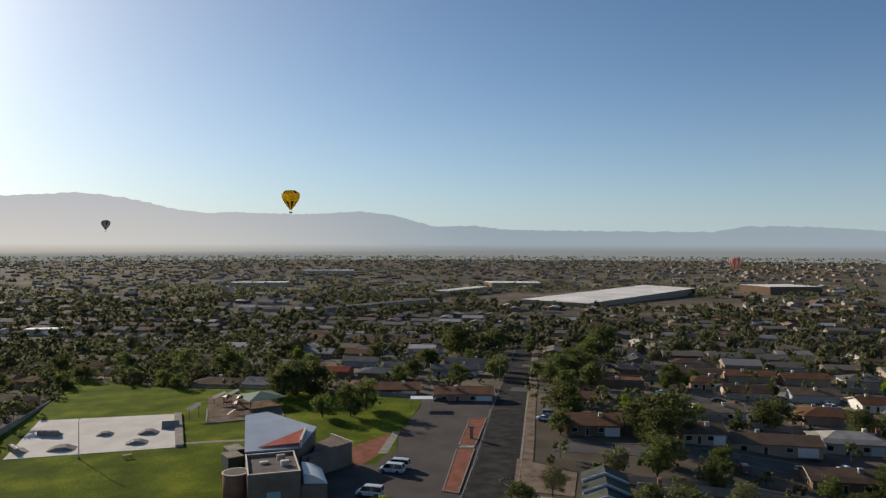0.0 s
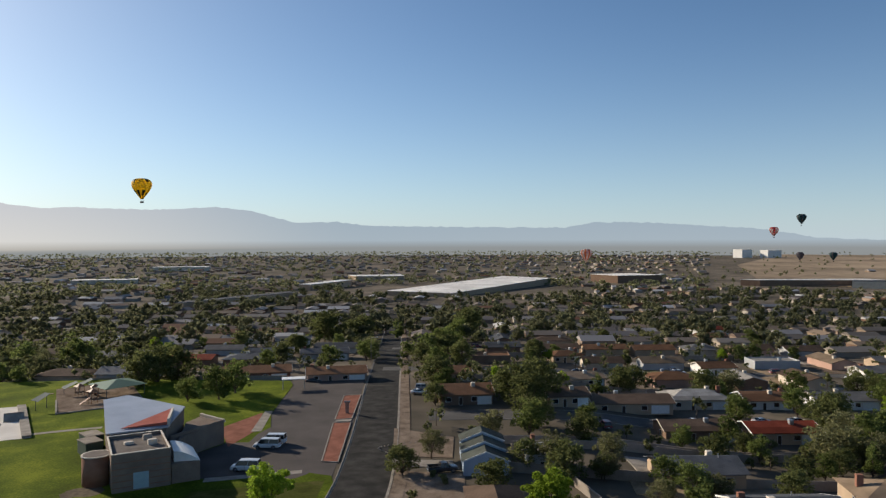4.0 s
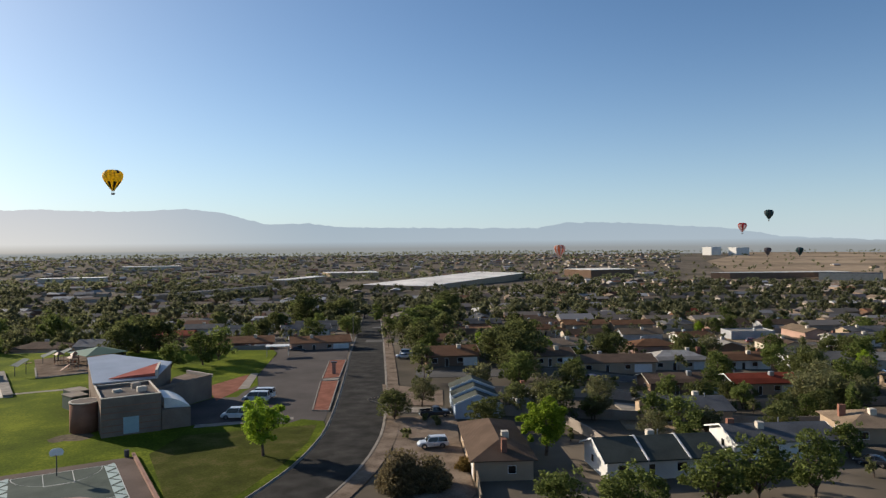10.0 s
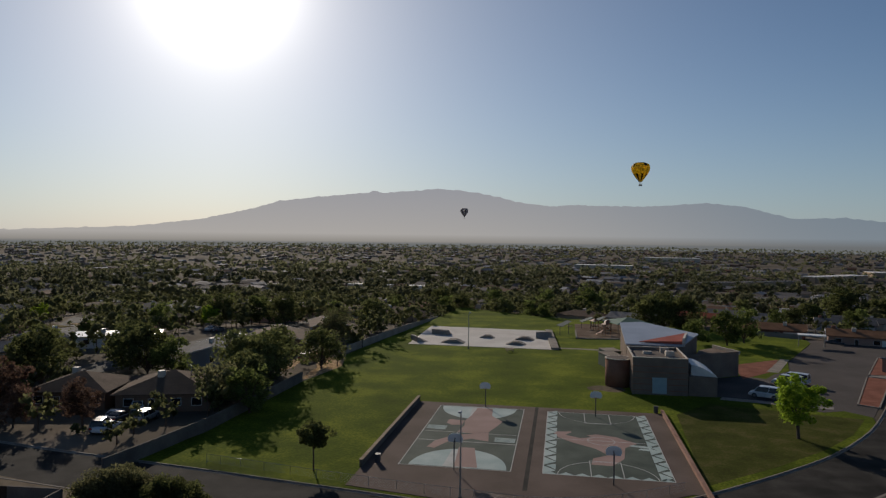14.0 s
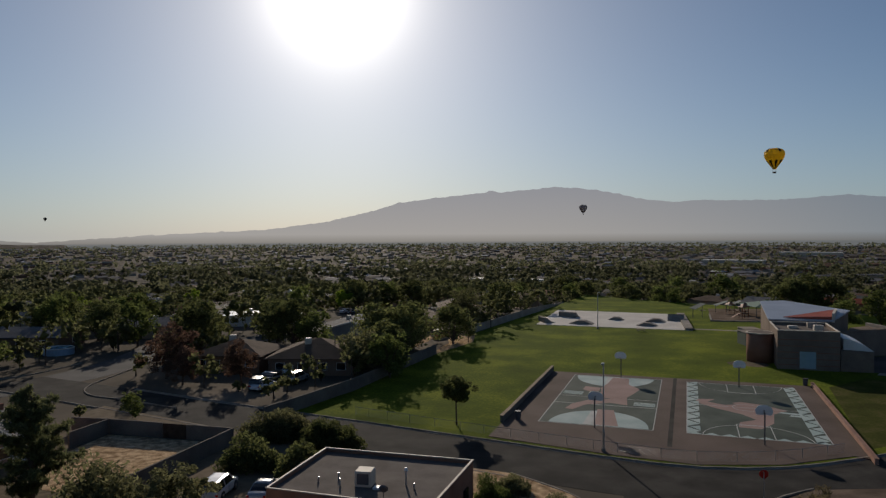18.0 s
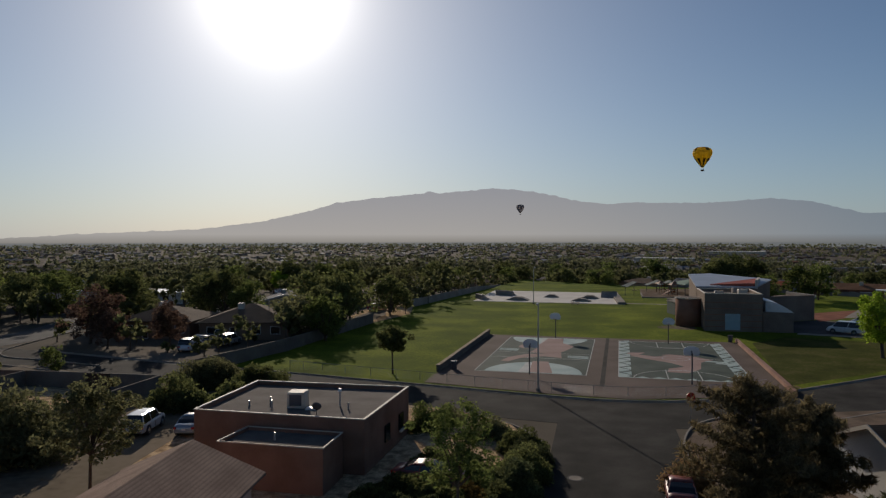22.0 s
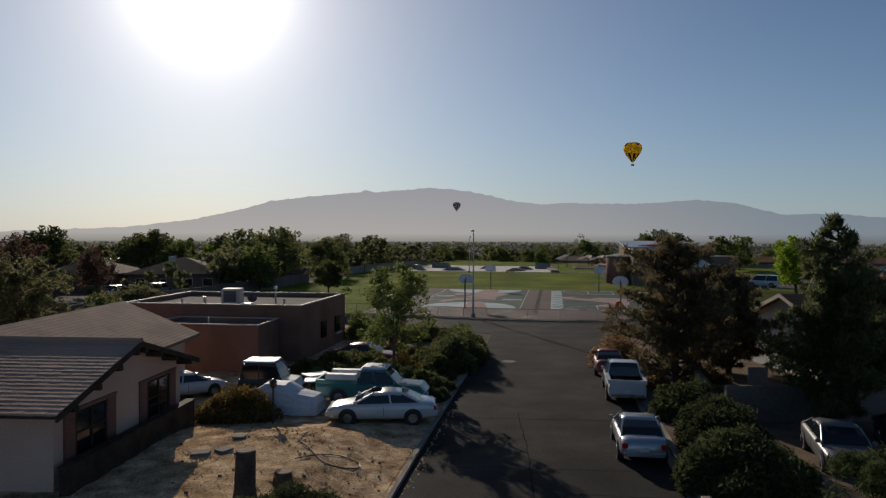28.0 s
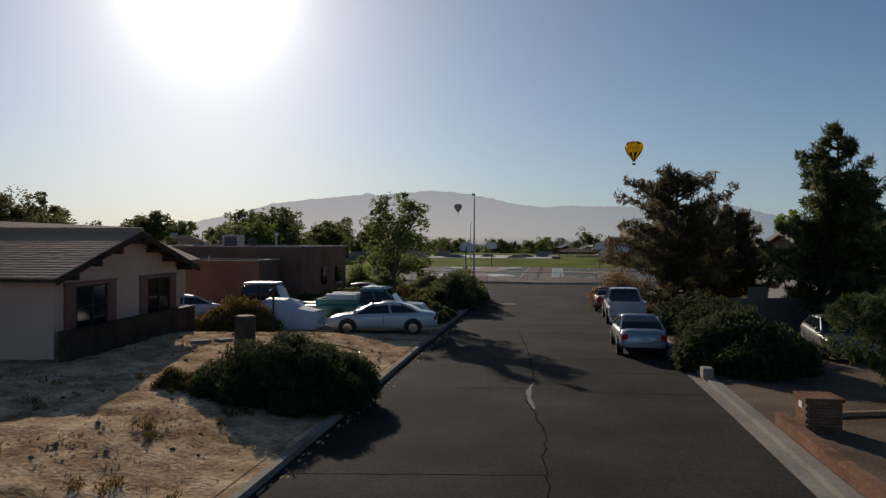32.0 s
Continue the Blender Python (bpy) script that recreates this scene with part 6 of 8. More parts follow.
yl_ = thing("yard_lamp", -7.45, 31.2, 0, TH, "small black lantern on a post in the yard", "lamp")
yl_.scale = (1, 1, 0.82)
part("post", Shape().tube((0, 0, 0), (0, 0, 2.0), 0.045, n=8), "black", yl_)
part("lantern", Shape().loft([[(math.cos(a) * r, math.sin(a) * r, z) for a in (math.pi / 3 * i for i in range(6))] for r, z in ((0.07, 2.0), (0.15, 2.1), (0.17, 2.35), (0.05, 2.5))]), "glass", yl_)
part("cap", Shape().loft([[(math.cos(a) * r, math.sin(a) * r, z) for a in (math.pi / 3 * i for i in range(6))] for r, z in ((0.2, 2.36), (0.04, 2.52))]), "black", yl_)
hz = Shape()
hp = [(-5.2, 25.0), (-4.6, 25.6), (-3.8, 25.9), (-3.0, 25.4), (-2.9, 25.0), (-3.6, 24.7), (-4.3, 25.1), (-4.9, 26.2), (-5.6, 27.4), (-5.4, 28.6)]
for a, b in zip(curve_line(hp, 0.25), curve_line(hp, 0.25)[1:]):
    hz.tube((*a, yard_z(*a) + 0.05), (*b, yard_z(*b) + 0.05), 0.02, n=5)
tagged(part("garden_hose", hz, "black"), "dark garden hose lying in loops on the dirt", "hose")
for x, y, w, d, tz in ((-8.7, 25.5, 0.7, 0.45, 20), (-8.0, 25.9, 0.6, 0.5, 60), (-7.9, 27.6, 0.5, 0.4, 5)):
    fs = thing("flagstone", x, y, tz, yard_z(x, y) + 0.03, "flat pale flagstone on the dirt", "stone", "flagstones")
    part("slab", Shape().prism([(-w / 2, -d / 2), (w * 0.4, -d / 2), (w / 2, d * 0.1), (w * 0.3, d / 2), (-w * 0.45, d * 0.4)], 0.0, 0.07), "concrete", fs)
# dry grass over the yard
rng = np.random.default_rng(5)
n = 15000
gx, gy = rng.uniform(-17, 1, n), rng.uniform(6, 31, n)
keep = (gx < -3.4 + (gy - 11.8) * 0.155 - 1.0) & ~((gx < -10.9) & (gy > 19.8)) & (np.sin(gx * 1.1 + 2) * np.cos(gy * 0.9) + rng.normal(0, 0.5, n) > 0.15)
gx, gy = gx[keep], gy[keep]
gv, gf = [], []
for x, y in zip(gx, gy):
    h = rng.uniform(0.03, 0.10)
    for _ in range(4):
        a = rng.uniform(0, 6.28)
        dx, dy = math.cos(a) * 0.012, math.sin(a) * 0.012
        lx, ly = rng.normal(0, 0.06, 2)
        k = len(gv)
        g0 = yard_z(x, y)
        gv += [(x - dx, y - dy, g0 - 0.03), (x + dx, y + dy, g0 - 0.03), (x + lx, y + ly, g0 + h)]
        gf.append((k, k + 1, k + 2))
gs = Shape()
gs.v, gs.f = gv, gf
tagged(part("dry_grass", gs, "drygrass"), "scattered dry grass tufts on the dirt", "grass", kind="stuff")
st = Shape()
for k in range(420):
    x, y, r = rng.uniform(-22, -2), rng.uniform(5, 30), rng.uniform(0.015, 0.06)
    if x > -3.6 + (y - 11.8) * 0.155 or (x < -10.9 and y > 19.8):
        continue
    st.loft([[(x + math.cos(a) * r * q, y + math.sin(a) * r * q * 0.8, yard_z(x, y) + 0.02 + z * r) for a in (math.pi / 3 * i for i in range(6))] for q, z in ((1, -0.2), (1.05, 0.4), (0.5, 0.9))])
tagged(part("pebbles", st, "lotdirt"), "small stones strewn on the dirt", "stones", kind="stuff")

cl = Shape()
for k in range(5200):      # clods and hoof-like lumps of the loose dirt
    x, y, r = rng.uniform(-17, 0), rng.uniform(7.5, 30), 0.010 + 0.032 * rng.random() ** 2.2
    if x > -3.9 + (y - 11.8) * 0.155 or (x < -10.9 and y > 19.8):
        continue
    t0, sq = rng.uniform(0, 6.28), rng.uniform(0.55, 1.0)
    z0, up = yard_z(x, y) + 0.015, r * rng.uniform(0.5, 0.9)
    i0 = len(cl.v)
    cl.v += [(x + math.cos(t0 + 1.2566 * i) * r * (1 if i % 2 else sq), y + math.sin(t0 + 1.2566 * i) * r, z0 - 0.02) for i in range(5)] + [(x + rng.uniform(-0.3, 0.3) * r, y + rng.uniform(-0.3, 0.3) * r, z0 + up)]
    cl.f += [(i0 + i, i0 + (i + 1) % 5, i0 + 5) for i in range(5)]
tagged(part("dirt_clods", cl, "yard"), "loose clods and lumps of dry dirt", "dirt", kind="stuff")
weeds = []
rw = random.Random(8)
for k in range(46):
    x, y = rw.uniform(-14, -4.2), rw.uniform(8, 19)
    if x < -3.9 + (y - 11.8) * 0.155:
        for _ in range(3):
            weeds.append((x + rw.gauss(0, 0.08), y + rw.gauss(0, 0.08), yard_z(x, y) + rw.uniform(0.04, 0.12), rw.uniform(0.06, 0.14)))
tagged(part("dry_weeds", leaf_mesh("dry_weeds", weeds, 26, 0.022, 5, 2.0, 7.0), "shrub"), "small rusty dry weeds on the dirt", "weeds", kind="stuff")
kb = thing("concrete_block", 8.1, 21.7, -8, TH, "small pale concrete block at the kerb", "block")
part("block", Shape().soft_box(-0.16, 0.16, -0.25, 0.25, 0, 0.32, 0.03), "concrete", kb)
# brick pillar and planter edge on the other side
pl = thing("brick_pillar", 8.36, 15.75, -8, TH, "square red brick pillar with a brick cap at the drive", "pillar", size=0.87)
core = part("core", Shape().box(-0.36, 0.36, -0.36, 0.36, 0, 0.79), "concrete", pl)
rows = 10
for r in range(rows):
    z0 = 0.005 + r * 0.079
    for side in range(4):
        for k in range(4):
            o = -0.42 + k * 0.21 + (0.1 if r % 2 else 0)
            a, b = max(o + 0.005, -0.42), min(o + 0.205, 0.42)
            if b - a < 0.04:
                continue
            bx = (a, b, -0.42, -0.362) if side == 0 else (a, b, 0.362, 0.42) if side == 1 else (-0.42, -0.362, max(a, -0.36), min(b, 0.36)) if side == 2 else (0.362, 0.42, max(a, -0.36), min(b, 0.36))
            if bx[3] - bx[2] < 0.03 or bx[1] - bx[0] < 0.03:
                continue
            part("brick", Shape().box(*bx, z0, z0 + 0.069), "brick", pl)
for k in range(5):
    part("cap_brick", Shape().soft_box(-0.47 + k * 0.19, -0.29 + k * 0.19, -0.47, 0.47, 0.796, 0.88, 0.015), "brick", pl)
part("mail_slot", Shape().box(-0.437, -0.421, -0.12, 0.12, 0.56, 0.72), "white", pl)
edge_line = curve_line([(7.72, 16.2), (7.45, 14.4), (7.2, 12.8), (6.75, 9.0), (5.7, 2.0)], 0.24)
bw = tagged(part("planter_edge", Shape().strip(edge_line, -0.10, 0.10, 0.1, 0.33), "brick"), "low brick planter edge along the kerb", "edging", kind="structure")
for (xa, ya), (xb, yb) in zip(edge_line, edge_line[1:]):
    if ya < 8:
        break
    part("brick", Shape().strip([(xa + (xb - xa) * 0.04, ya + (yb - ya) * 0.04), (xb, yb)], -0.12, 0.12, 0.333, 0.40), "brick", bw)
tagged(part("timber_edge", Shape().prism([(8.9, 16.8), (14.5, 17.6), (14.5, 17.75), (8.9, 16.95)], 0.1, 0.23), "wood"), "weathered timber bed edging", "edging", kind="structure")
# drive slab of the neighbour
tagged(part("driveway", Shape().prism([(12.6, 20.2), (27, 19.0), (28, 31.4), (13.0, 31.8)], 0.05, 0.145), "gravel"), "dark gravel drive", "driveway", kind="structure")
tagged(part("wall_south", Shape().prism([(12.8, 32.0), (34, 32.6), (34, 32.85), (12.8, 32.25)], 0.1, 1.75), "darkblock"), "dark block wall across the yard", "wall", kind="structure")
tagged(part("wall_side", Shape().prism([(12.5, 32.3), (12.75, 32.3), (14.6, 42.0), (14.35, 42.0)], 0.1, 1.25), "darkblock"), "block wall beside the lane", "wall", kind="structure")
house(26.2, 44.8, 8, 9.6, 7.5, 3.2, 1.5, "gable", "rust", "white", seed=31, garage=False, label="white stucco house with a rust tiled gable half hidden by pines", z=TH)
house(44, 26, 96, 16, 9, 2.7, 1.4, "gable", "brown", "cream", seed=32, z=TH)
stp = thing("stop_sign", 15.4, 61.8, 0, TH, "red octagonal stop sign on a thin steel post", "sign")
part("post", Shape().tube((0, 0, 0), (0, 0, 2.6), 0.03, n=8), "metal", stp)
oc = [(math.cos(radians(22.5 + 45 * i)) * 0.38, math.sin(radians(22.5 + 45 * i)) * 0.38 + 2.4) for i in range(8)]
part("plate", Shape().loft([[(a, 0.035, b) for a, b in oc], [(a, 0.06, b) for a, b in oc]]), "lamp_red", stp)
mh = thing("manhole_cover", 4.5, 48.1, 0, 0.024, "pale worn round manhole cover in the road", "manhole")
part("lid", Shape().tube((0, 0, -0.05), (0, 0, 0.012), 0.42, n=24), "concrete", mh)
part("ring", Shape().tube((0, 0, -0.05), (0, 0, 0.008), 0.55, n=24), "asphalt_old", mh)
# tar seams and patches on the lane
rngs = random.Random(11)
seam = Shape()
def crack(a, b, wob, w):
    n = max(4, int(math.dist(a, b) / 0.5))
    pts = [(a[0] + (b[0] - a[0]) * i / n + rngs.uniform(-wob, wob), a[1] + (b[1] - a[1]) * i / n + rngs.uniform(-wob, wob)) for i in range(n + 1)]
    for p, q in zip(pts, pts[1:]):
        d = math.dist(p, q) or 1
        nx, ny = -(q[1] - p[1]) / d * w / 2, (q[0] - p[0]) / d * w / 2
        seam.prism([(p[0] + nx, p[1] + ny), (p[0] - nx, p[1] - ny), (q[0] - nx, q[1] - ny), (q[0] + nx, q[1] + ny)], 0.01, 0.0262)
for line in ([(2.77, 21.5), (2.52, 20.5), (2.28, 19.0), (2.26, 18.0), (2.28, 16.8), (2.31, 15.7), (2.03, 14.1), (1.9, 12.9), (1.6, 10.0), (1.2, 6.0)], [(0.4, 20.5), (2.4, 20.55)], [(2.5, 20.5), (5.0, 19.9), (7.4, 19.75)], [(4.0, 23.2), (7.9, 22.8)], [(-3.6, 12.9), (1.9, 12.9)], [(2.77, 21.5), (3.3, 27.0), (3.6, 34.0)], [(-0.4, 26.0), (8.4, 25.4)], [(1.0, 33.0), (9.6, 32.4)]):
    for p, q in zip(line, line[1:]):
        crack(p, q, 0.05, rngs.uniform(0.018, 0.035))
tagged(part("tar_seams", seam, "crack"), "dark tar-filled cracks across the asphalt", "cracks", kind="stuff")
pp = curve_line([(2.80, 21.5), (2.52, 20.5), (2.36, 19.2), (2.34, 18.0)], 0.12)
pw = [0.5 * (0.03 + 0.11 * math.sin(math.pi * (k + 0.6) / (len(pp) + 0.2)) * rngs.uniform(0.3, 1.5)) for k in range(len(pp))]
patch = Shape()
for k in range(len(pp) - 1):
    patch.prism([(pp[k][0] - pw[k], pp[k][1]), (pp[k + 1][0] - pw[k + 1], pp[k + 1][1]), (pp[k + 1][0] + pw[k + 1], pp[k + 1][1]), (pp[k][0] + pw[k], pp[k][1])][::-1], 0.0, 0.0268)
tagged(part("road_patch", patch, "concrete"), "narrow pale worn patch on the asphalt", "patch", kind="structure")
# sand blown along the gutter
drift = Shape()
for k in range(150):
    y = rngs.uniform(9, 34)
    x = -3.12 + (y - 11.8) * 0.155 + rngs.uniform(0.0, 0.7) ** 3
    r = rngs.uniform(0.02, 0.11)
    drift.loft([[(x + math.cos(a) * r * 0.55 * q * rngs.uniform(0.6, 1.1), y + math.sin(a) * r * 1.4 * q * rngs.uniform(0.6, 1.1), z) for a in (2 * math.pi * i / 11 for i in range(11))] for q, z in ((1, 0.02), (0.7, 0.034))])
tagged(part("sand_drifts", drift, "yard"), "thin sand blown along the gutter", "sand", kind="stuff")
wp = thing("door_panel", 15.5, 34.9, 4, TH, "weathered pale door panel leaning behind the wall", "panel")
part("panel", Shape().box(-0.5, 0.5, -0.03, 0.03, 0.0, 1.95), "block", wp)

# plants of the lane
def bush(name, x, y, rx, ry, h, seed, label, n=40, per=70, leaf=0.16, mat="juniper", z=TH, turn=0.0, long=1.8, group="shrubs"):
    t = thing(name, x, y, turn, z, label, "shrub", group)
    bush_parts(t, rx, ry, h, seed, n, per, leaf, mat, long)
    return t


bush("juniper_bush", -4.1, 18.5, 2.3, 1.9, 1.33, 1, "wide dark green juniper bush on the dirt yard", 110, 480, 0.046, long=4.6, z=0.32)
bush("shrub", -6.7, 18.0, 0.5, 0.5, 0.55, 72, "dry rusty shrub beside the juniper", 26, 150, 0.05, "shrub", z=0.45, long=3.5)
bush("juniper_bush", 10.0, 23.5, 1.75, 2.0, 2.0, 2, "large dark rounded juniper beside the drive", 70, 400, 0.085, long=2.6)
bush("juniper_bush", 11.0, 28.4, 1.5, 2.0, 1.9, 3, "dark juniper at the kerb beside parked cars", 44, 300, 0.085, long=2.6)
bush("juniper_bush", 11.6, 33.0, 1.6, 1.8, 1.9, 9, "dark juniper against the block wall", 40, 140, 0.14)
bush("clipped_hedge", -9.35, 32.0, 1.75, 1.0, 1.5, 4, "clipped rounded rusty-green hedge beside the house", 60, 220, 0.10, "shrub", long=1.2)
for i, (x, y, rx, h, m) in enumerate(((-0.4, 41.4, 1.1, 0.9, "juniper"), (-2.2, 40.6, 1.2, 0.8, "juniper"), (-4.2, 41.0, 1.3, 0.9, "juniper"), (-6.4, 41.4, 1.2, 0.9, "juniper"), (-0.3, 38.4, 0.9, 0.7, "juniper"), (-0.5, 36.2, 0.8, 0.6, "juniper"), (-5.2, 49.4, 1.3, 1.2, "leaf_dark"), (-3.0, 50.0, 1.2, 1.0, "leaf_dark"), (0.5, 44.4, 1.4, 2.1, "juniper"), (1.1, 47.2, 1.5, 2.2, "leaf_dark"), (1.5, 50.2, 1.4, 1.8, "juniper"), (1.2, 53.2, 1.6, 1.9, "leaf_dark"), (-1.2, 56.6, 1.5, 1.6, "leaf_grey"), (-2.4, 43.0, 1.2, 1.3, "shrub"), (-4.8, 43.6, 1.6, 1.4, "leaf_dark"), (-6.6, 44.2, 1.4, 1.3, "leaf_dark"), (-1.6, 47.6, 1.1, 1.0, "leaf_grey"), (-6.9, 58.8, 1.6, 2.0, "leaf"), (-4.9, 61.2, 1.4, 1.5, "leaf_grey"), (-0.2, 42.6, 1.3, 1.3, "leaf_dark"), (-3.4, 42.2, 1.4, 1.1, "leaf_dark"), (-1.0, 39.6, 1.1, 0.9, "leaf_dark"), (-4.8, 39.6, 1.3, 0.8, "leaf_dark"), (-7.2, 40.2, 1.2, 0.8, "leaf_dark"), (-0.6, 45.8, 1.3, 1.5, "leaf_dark"), (-8.0, 42.6, 1.3, 1.0, "leaf_dark"))):
    bush("shrub", x, y, rx, rx * 0.95, h, 20 + i, "loose green shrub along the kerb" if m != "shrub" else "rust-tinged shrub along the kerb", 30, 170, 0.10, m, long=2.4)
bush("shrub", 56.0, 73.2, 2.6, 2.6, 5.0, 50, "tall brownish bush at the street corner", 50, 150, 0.24, "needle_brown", z=0.05)
bush("shrub", 59.6, 72.0, 2.2, 2.2, 3.9, 51, "brownish bush at the street corner", 40, 130, 0.24, "needle_brown", z=0.05)
bush("shrub", 66.9, 73.9, 1.0, 1.0, 2.0, 52, "small rust-orange shrub beside a drive", 24, 110, 0.14, "shrub", z=0.05)
bush("shrub", -31.0, 73.6, 4.4, 2.6, 3.3, 60, "large grey-green shrub mass beside the street", 80, 260, 0.15, "leaf_grey", z=0.05)
bush("shrub", -25.0, 71.8, 3.4, 1.9, 2.7, 61, "dark green shrub mass beside the street", 60, 220, 0.15, "leaf_dark", z=0.05)
bush("shrub", -35.5, 48.5, 3.8, 3.4, 5.2, 62, "large grey-green shrub behind the yards", 60, 120, 0.24, "leaf_grey", z=0.1)
bush("shrub", -30.0, 63.5, 2.6, 2.2, 3.2, 63, "dark shrub in a side yard", 36, 110, 0.2, "leaf_dark", z=0.1)
bush("shrub", -24.6, 62.6, 2.2, 2.0, 2.8, 64, "dark shrub beside the flat-roofed house", 36, 110, 0.2, "leaf_dark", z=0.1)
bush("shrub", 11.3, 46.0, 1.25, 1.4, 2.5, 70, "dry orange-tan shrub at the kerb", 40, 150, 0.1, "dry_leaf")
bush("shrub", 11.9, 39.3, 0.8, 0.9, 0.8, 71, "low dry tan brush under the pine", 24, 120, 0.08, "dry_leaf", long=3.0)
bush("shrub", 15.2, 41.0, 1.4, 0.8, 0.9, 73, "low dry tan brush under the pine", 24, 120, 0.08, "dry_leaf", long=3.0)
sm = thing("street_tree", -2.7, 39.6, 0, TH, "slender young tree with loose green leaves", "tree", "street trees")
tree_parts(sm, "young", 6.9, 2.3, 9, 80, 0.115, "leaf", 0.60)
pm = thing("pine_tree", 13.2, 40.2, 0, TH, "broad brown-tinged pine beside the lane", "tree", "pines")
pine_parts(pm, 8.0, 3.5, 6, 36, 0.15, "needle_brown", 0.05, 0.7, True)
pr_ = thing("pine_tree", 17.2, 31.0, 40, TH, "tall dark green pine", "tree", "pines")
pine_parts(pr_, 9.3, 2.9, 7, 40, 0.15, "needle", 0.06, 0.75)
p3 = thing("pine_tree", 17.6, 43.6, 80, TH, "brown-green pine between two others", "tree", "pines")
pine_parts(p3, 6.2, 3.2, 8, 40, 0.16, "needle_brown", 0.06, 0.6)
p5 = thing("pine_tree", 22.6, 38.0, 120, TH, "dark spreading pine beyond the drive", "tree", "pines")
pine_parts(p5, 6.6, 3.2, 12, 42, 0.17, "needle", 0.06, 0.75)
p4 = thing("pine_tree", 11.55, 17.4, 10, TH, "young light green pine beside the brick pillar", "tree", "pines")
pine_parts(p4, 3.1, 2.5, 9, 14, 0.11, "needle_light", 0.2, 0.36)

# ---- the neighbourhood ----
PLACED = []        # x, y, radius kept clear


def home(x, y, turn, L, W, roof, rc, wc, seed, **kw):
    PLACED.append((x, y, max(L, W) * 0.62))
    return house(x, y, turn, L, W, 2.7, kw.pop("rise", 1.3), roof, rc, wc, seed=seed, **kw)


G = -36
ROOFS["tin"] = surf("pale_tin", (0.55, 0.55, 0.54), (0.68, 0.68, 0.67), 0.4, 9.0, 0.28, 0.02, metal=0.8, spec=0.5)
home(*grid(104.1, 15.5), 234, 19.3, 7.8, "hip", "brown", "tan", 1, rise=1.6)
PLACED.append((*grid(134, 15.8), 9))
step_house = thing("house", *grid(134, 15.8), 234, None, "pale blue house with three stepped slate-grey shingle roofs", "house", "neighbourhood houses")
for k, hh in enumerate((3.5, 3.0, 2.5)):      # three bays stepping down towards the lane
    xm = -4.6 + 4.6 * k
    poly = [(-4.0, -0.3), (4.0, -0.3), (4.0, hh), (0, hh + 1.6), (-4.0, hh)]
    part("wall", Shape().loft([[(xm - 2.29, a, b) for a, b in poly][::-1], [(xm + 2.29, a, b) for a, b in poly][::-1]]), WALLS["blue"], step_house)
    for sl in gable_roof(4.1, 8.0, hh, 1.6, 0.28):
        sl.v = [(a + xm, b, c) for a, b, c in sl.v]
        part("roof", sl, ROOFS["green"], step_house)
    for s in (-1, 1):
        part("verge", Shape().loft([[(xm + 2.32, s * 4.28, hh - 0.12), (xm + 2.40, s * 4.28, hh - 0.12), (xm + 2.40, s * 4.28, hh + 0.12), (xm + 2.32, s * 4.28, hh + 0.12)][::-s], [(xm + 2.32, 0, hh + 1.58), (xm + 2.40, 0, hh + 1.58), (xm + 2.40, 0, hh + 1.82), (xm + 2.32, 0, hh + 1.82)][::-s]]), "white", step_house)
opening(step_house, "window", 6.9, 0.0, 0.9, 2.0, 1.6, 1, 1)
opening(step_house, "window", -2.0, 4.0, 0.9, 2.1, 1.5, 0, 1)
home(*grid(132.5, 25.5), 54, 8, 5, "flat", "pale", "grey", 4, cooler=False)
gr_house = home(87, 57.8, -32, 16, 9, "gable", "green", "white", 6, rise=1.7, label="white house with a dark green-grey roof and white verges")
for xv in (-2.6, 3.2):
    for s in (-1, 1):
        part("verge", Shape().loft([[(xv - 0.12, s * 5.05, 2.49), (xv + 0.12, s * 5.05, 2.49), (xv + 0.12, s * 5.05, 2.78), (xv - 0.12, s * 5.05, 2.78)][::-s], [(xv - 0.12, 0, 4.40), (xv + 0.12, 0, 4.40), (xv + 0.12, 0, 4.68), (xv - 0.12, 0, 4.68)][::-s]]), "white", gr_house)
home(107.5, 51.0, G, 15, 9, "gable", "slate", "white", 9, rise=1.3)
home(129, 43.0, -45, 16, 10, "hip", "tan", "tan", 8, rise=1.6)
home(175, 110, G, 16, 10, "hip", "pale", "cream", 11, rise=1.8)
home(190, 99, G, 12, 9, "gable", "rust", "white", 12, rise=1.4)
home(148, 92, G, 16, 9, "gable", "brown", "brown", 13)
home(161.5, 80, G, 15, 9, "gable", "red", "tan", 15, label="tan house under a bright red-brown roof")
home(208, 87, G, 17, 9, "gable", "grey", "white", 16)
home(222, 75, G, 15, 9, "gable", "pale", "cream", 17)
home(233, 64, G, 14, 9, "gable", "rust", "cream", 18)
home(266, 97, G, 21, 10, "gable", "grey", "white", 19)
home(171, 44, -45, 15, 9, "gable", "slate", "grey", 20)
home(190, 57, -45, 12, 9, "hip", "tan", "tan", 22)
home(92.5, 206, -26, 20, 9, "gable", "rust", "brick", 23, label="long red-brown house behind the park wall")
home(110, 188, -26, 17, 9, "gable", "rust", "pink", 24)
home(72, 287, -31, 21, 9, "gable", "pale", "white", 25, garage=False)
home(137, 326, -27, 20, 9, "gable", "pale", "white", 26)
home(149, 299, -25, 15, 9, "gable", "grey", "white", 27)
home(118, 252, -26, 15, 9, "gable", "slate", "blue", 28)
home(132, 237, -24, 17, 9, "gable", "slate", "grey", 29)
home(137, 167, -30, 11, 8, "gable", "rust", "tan", 30)
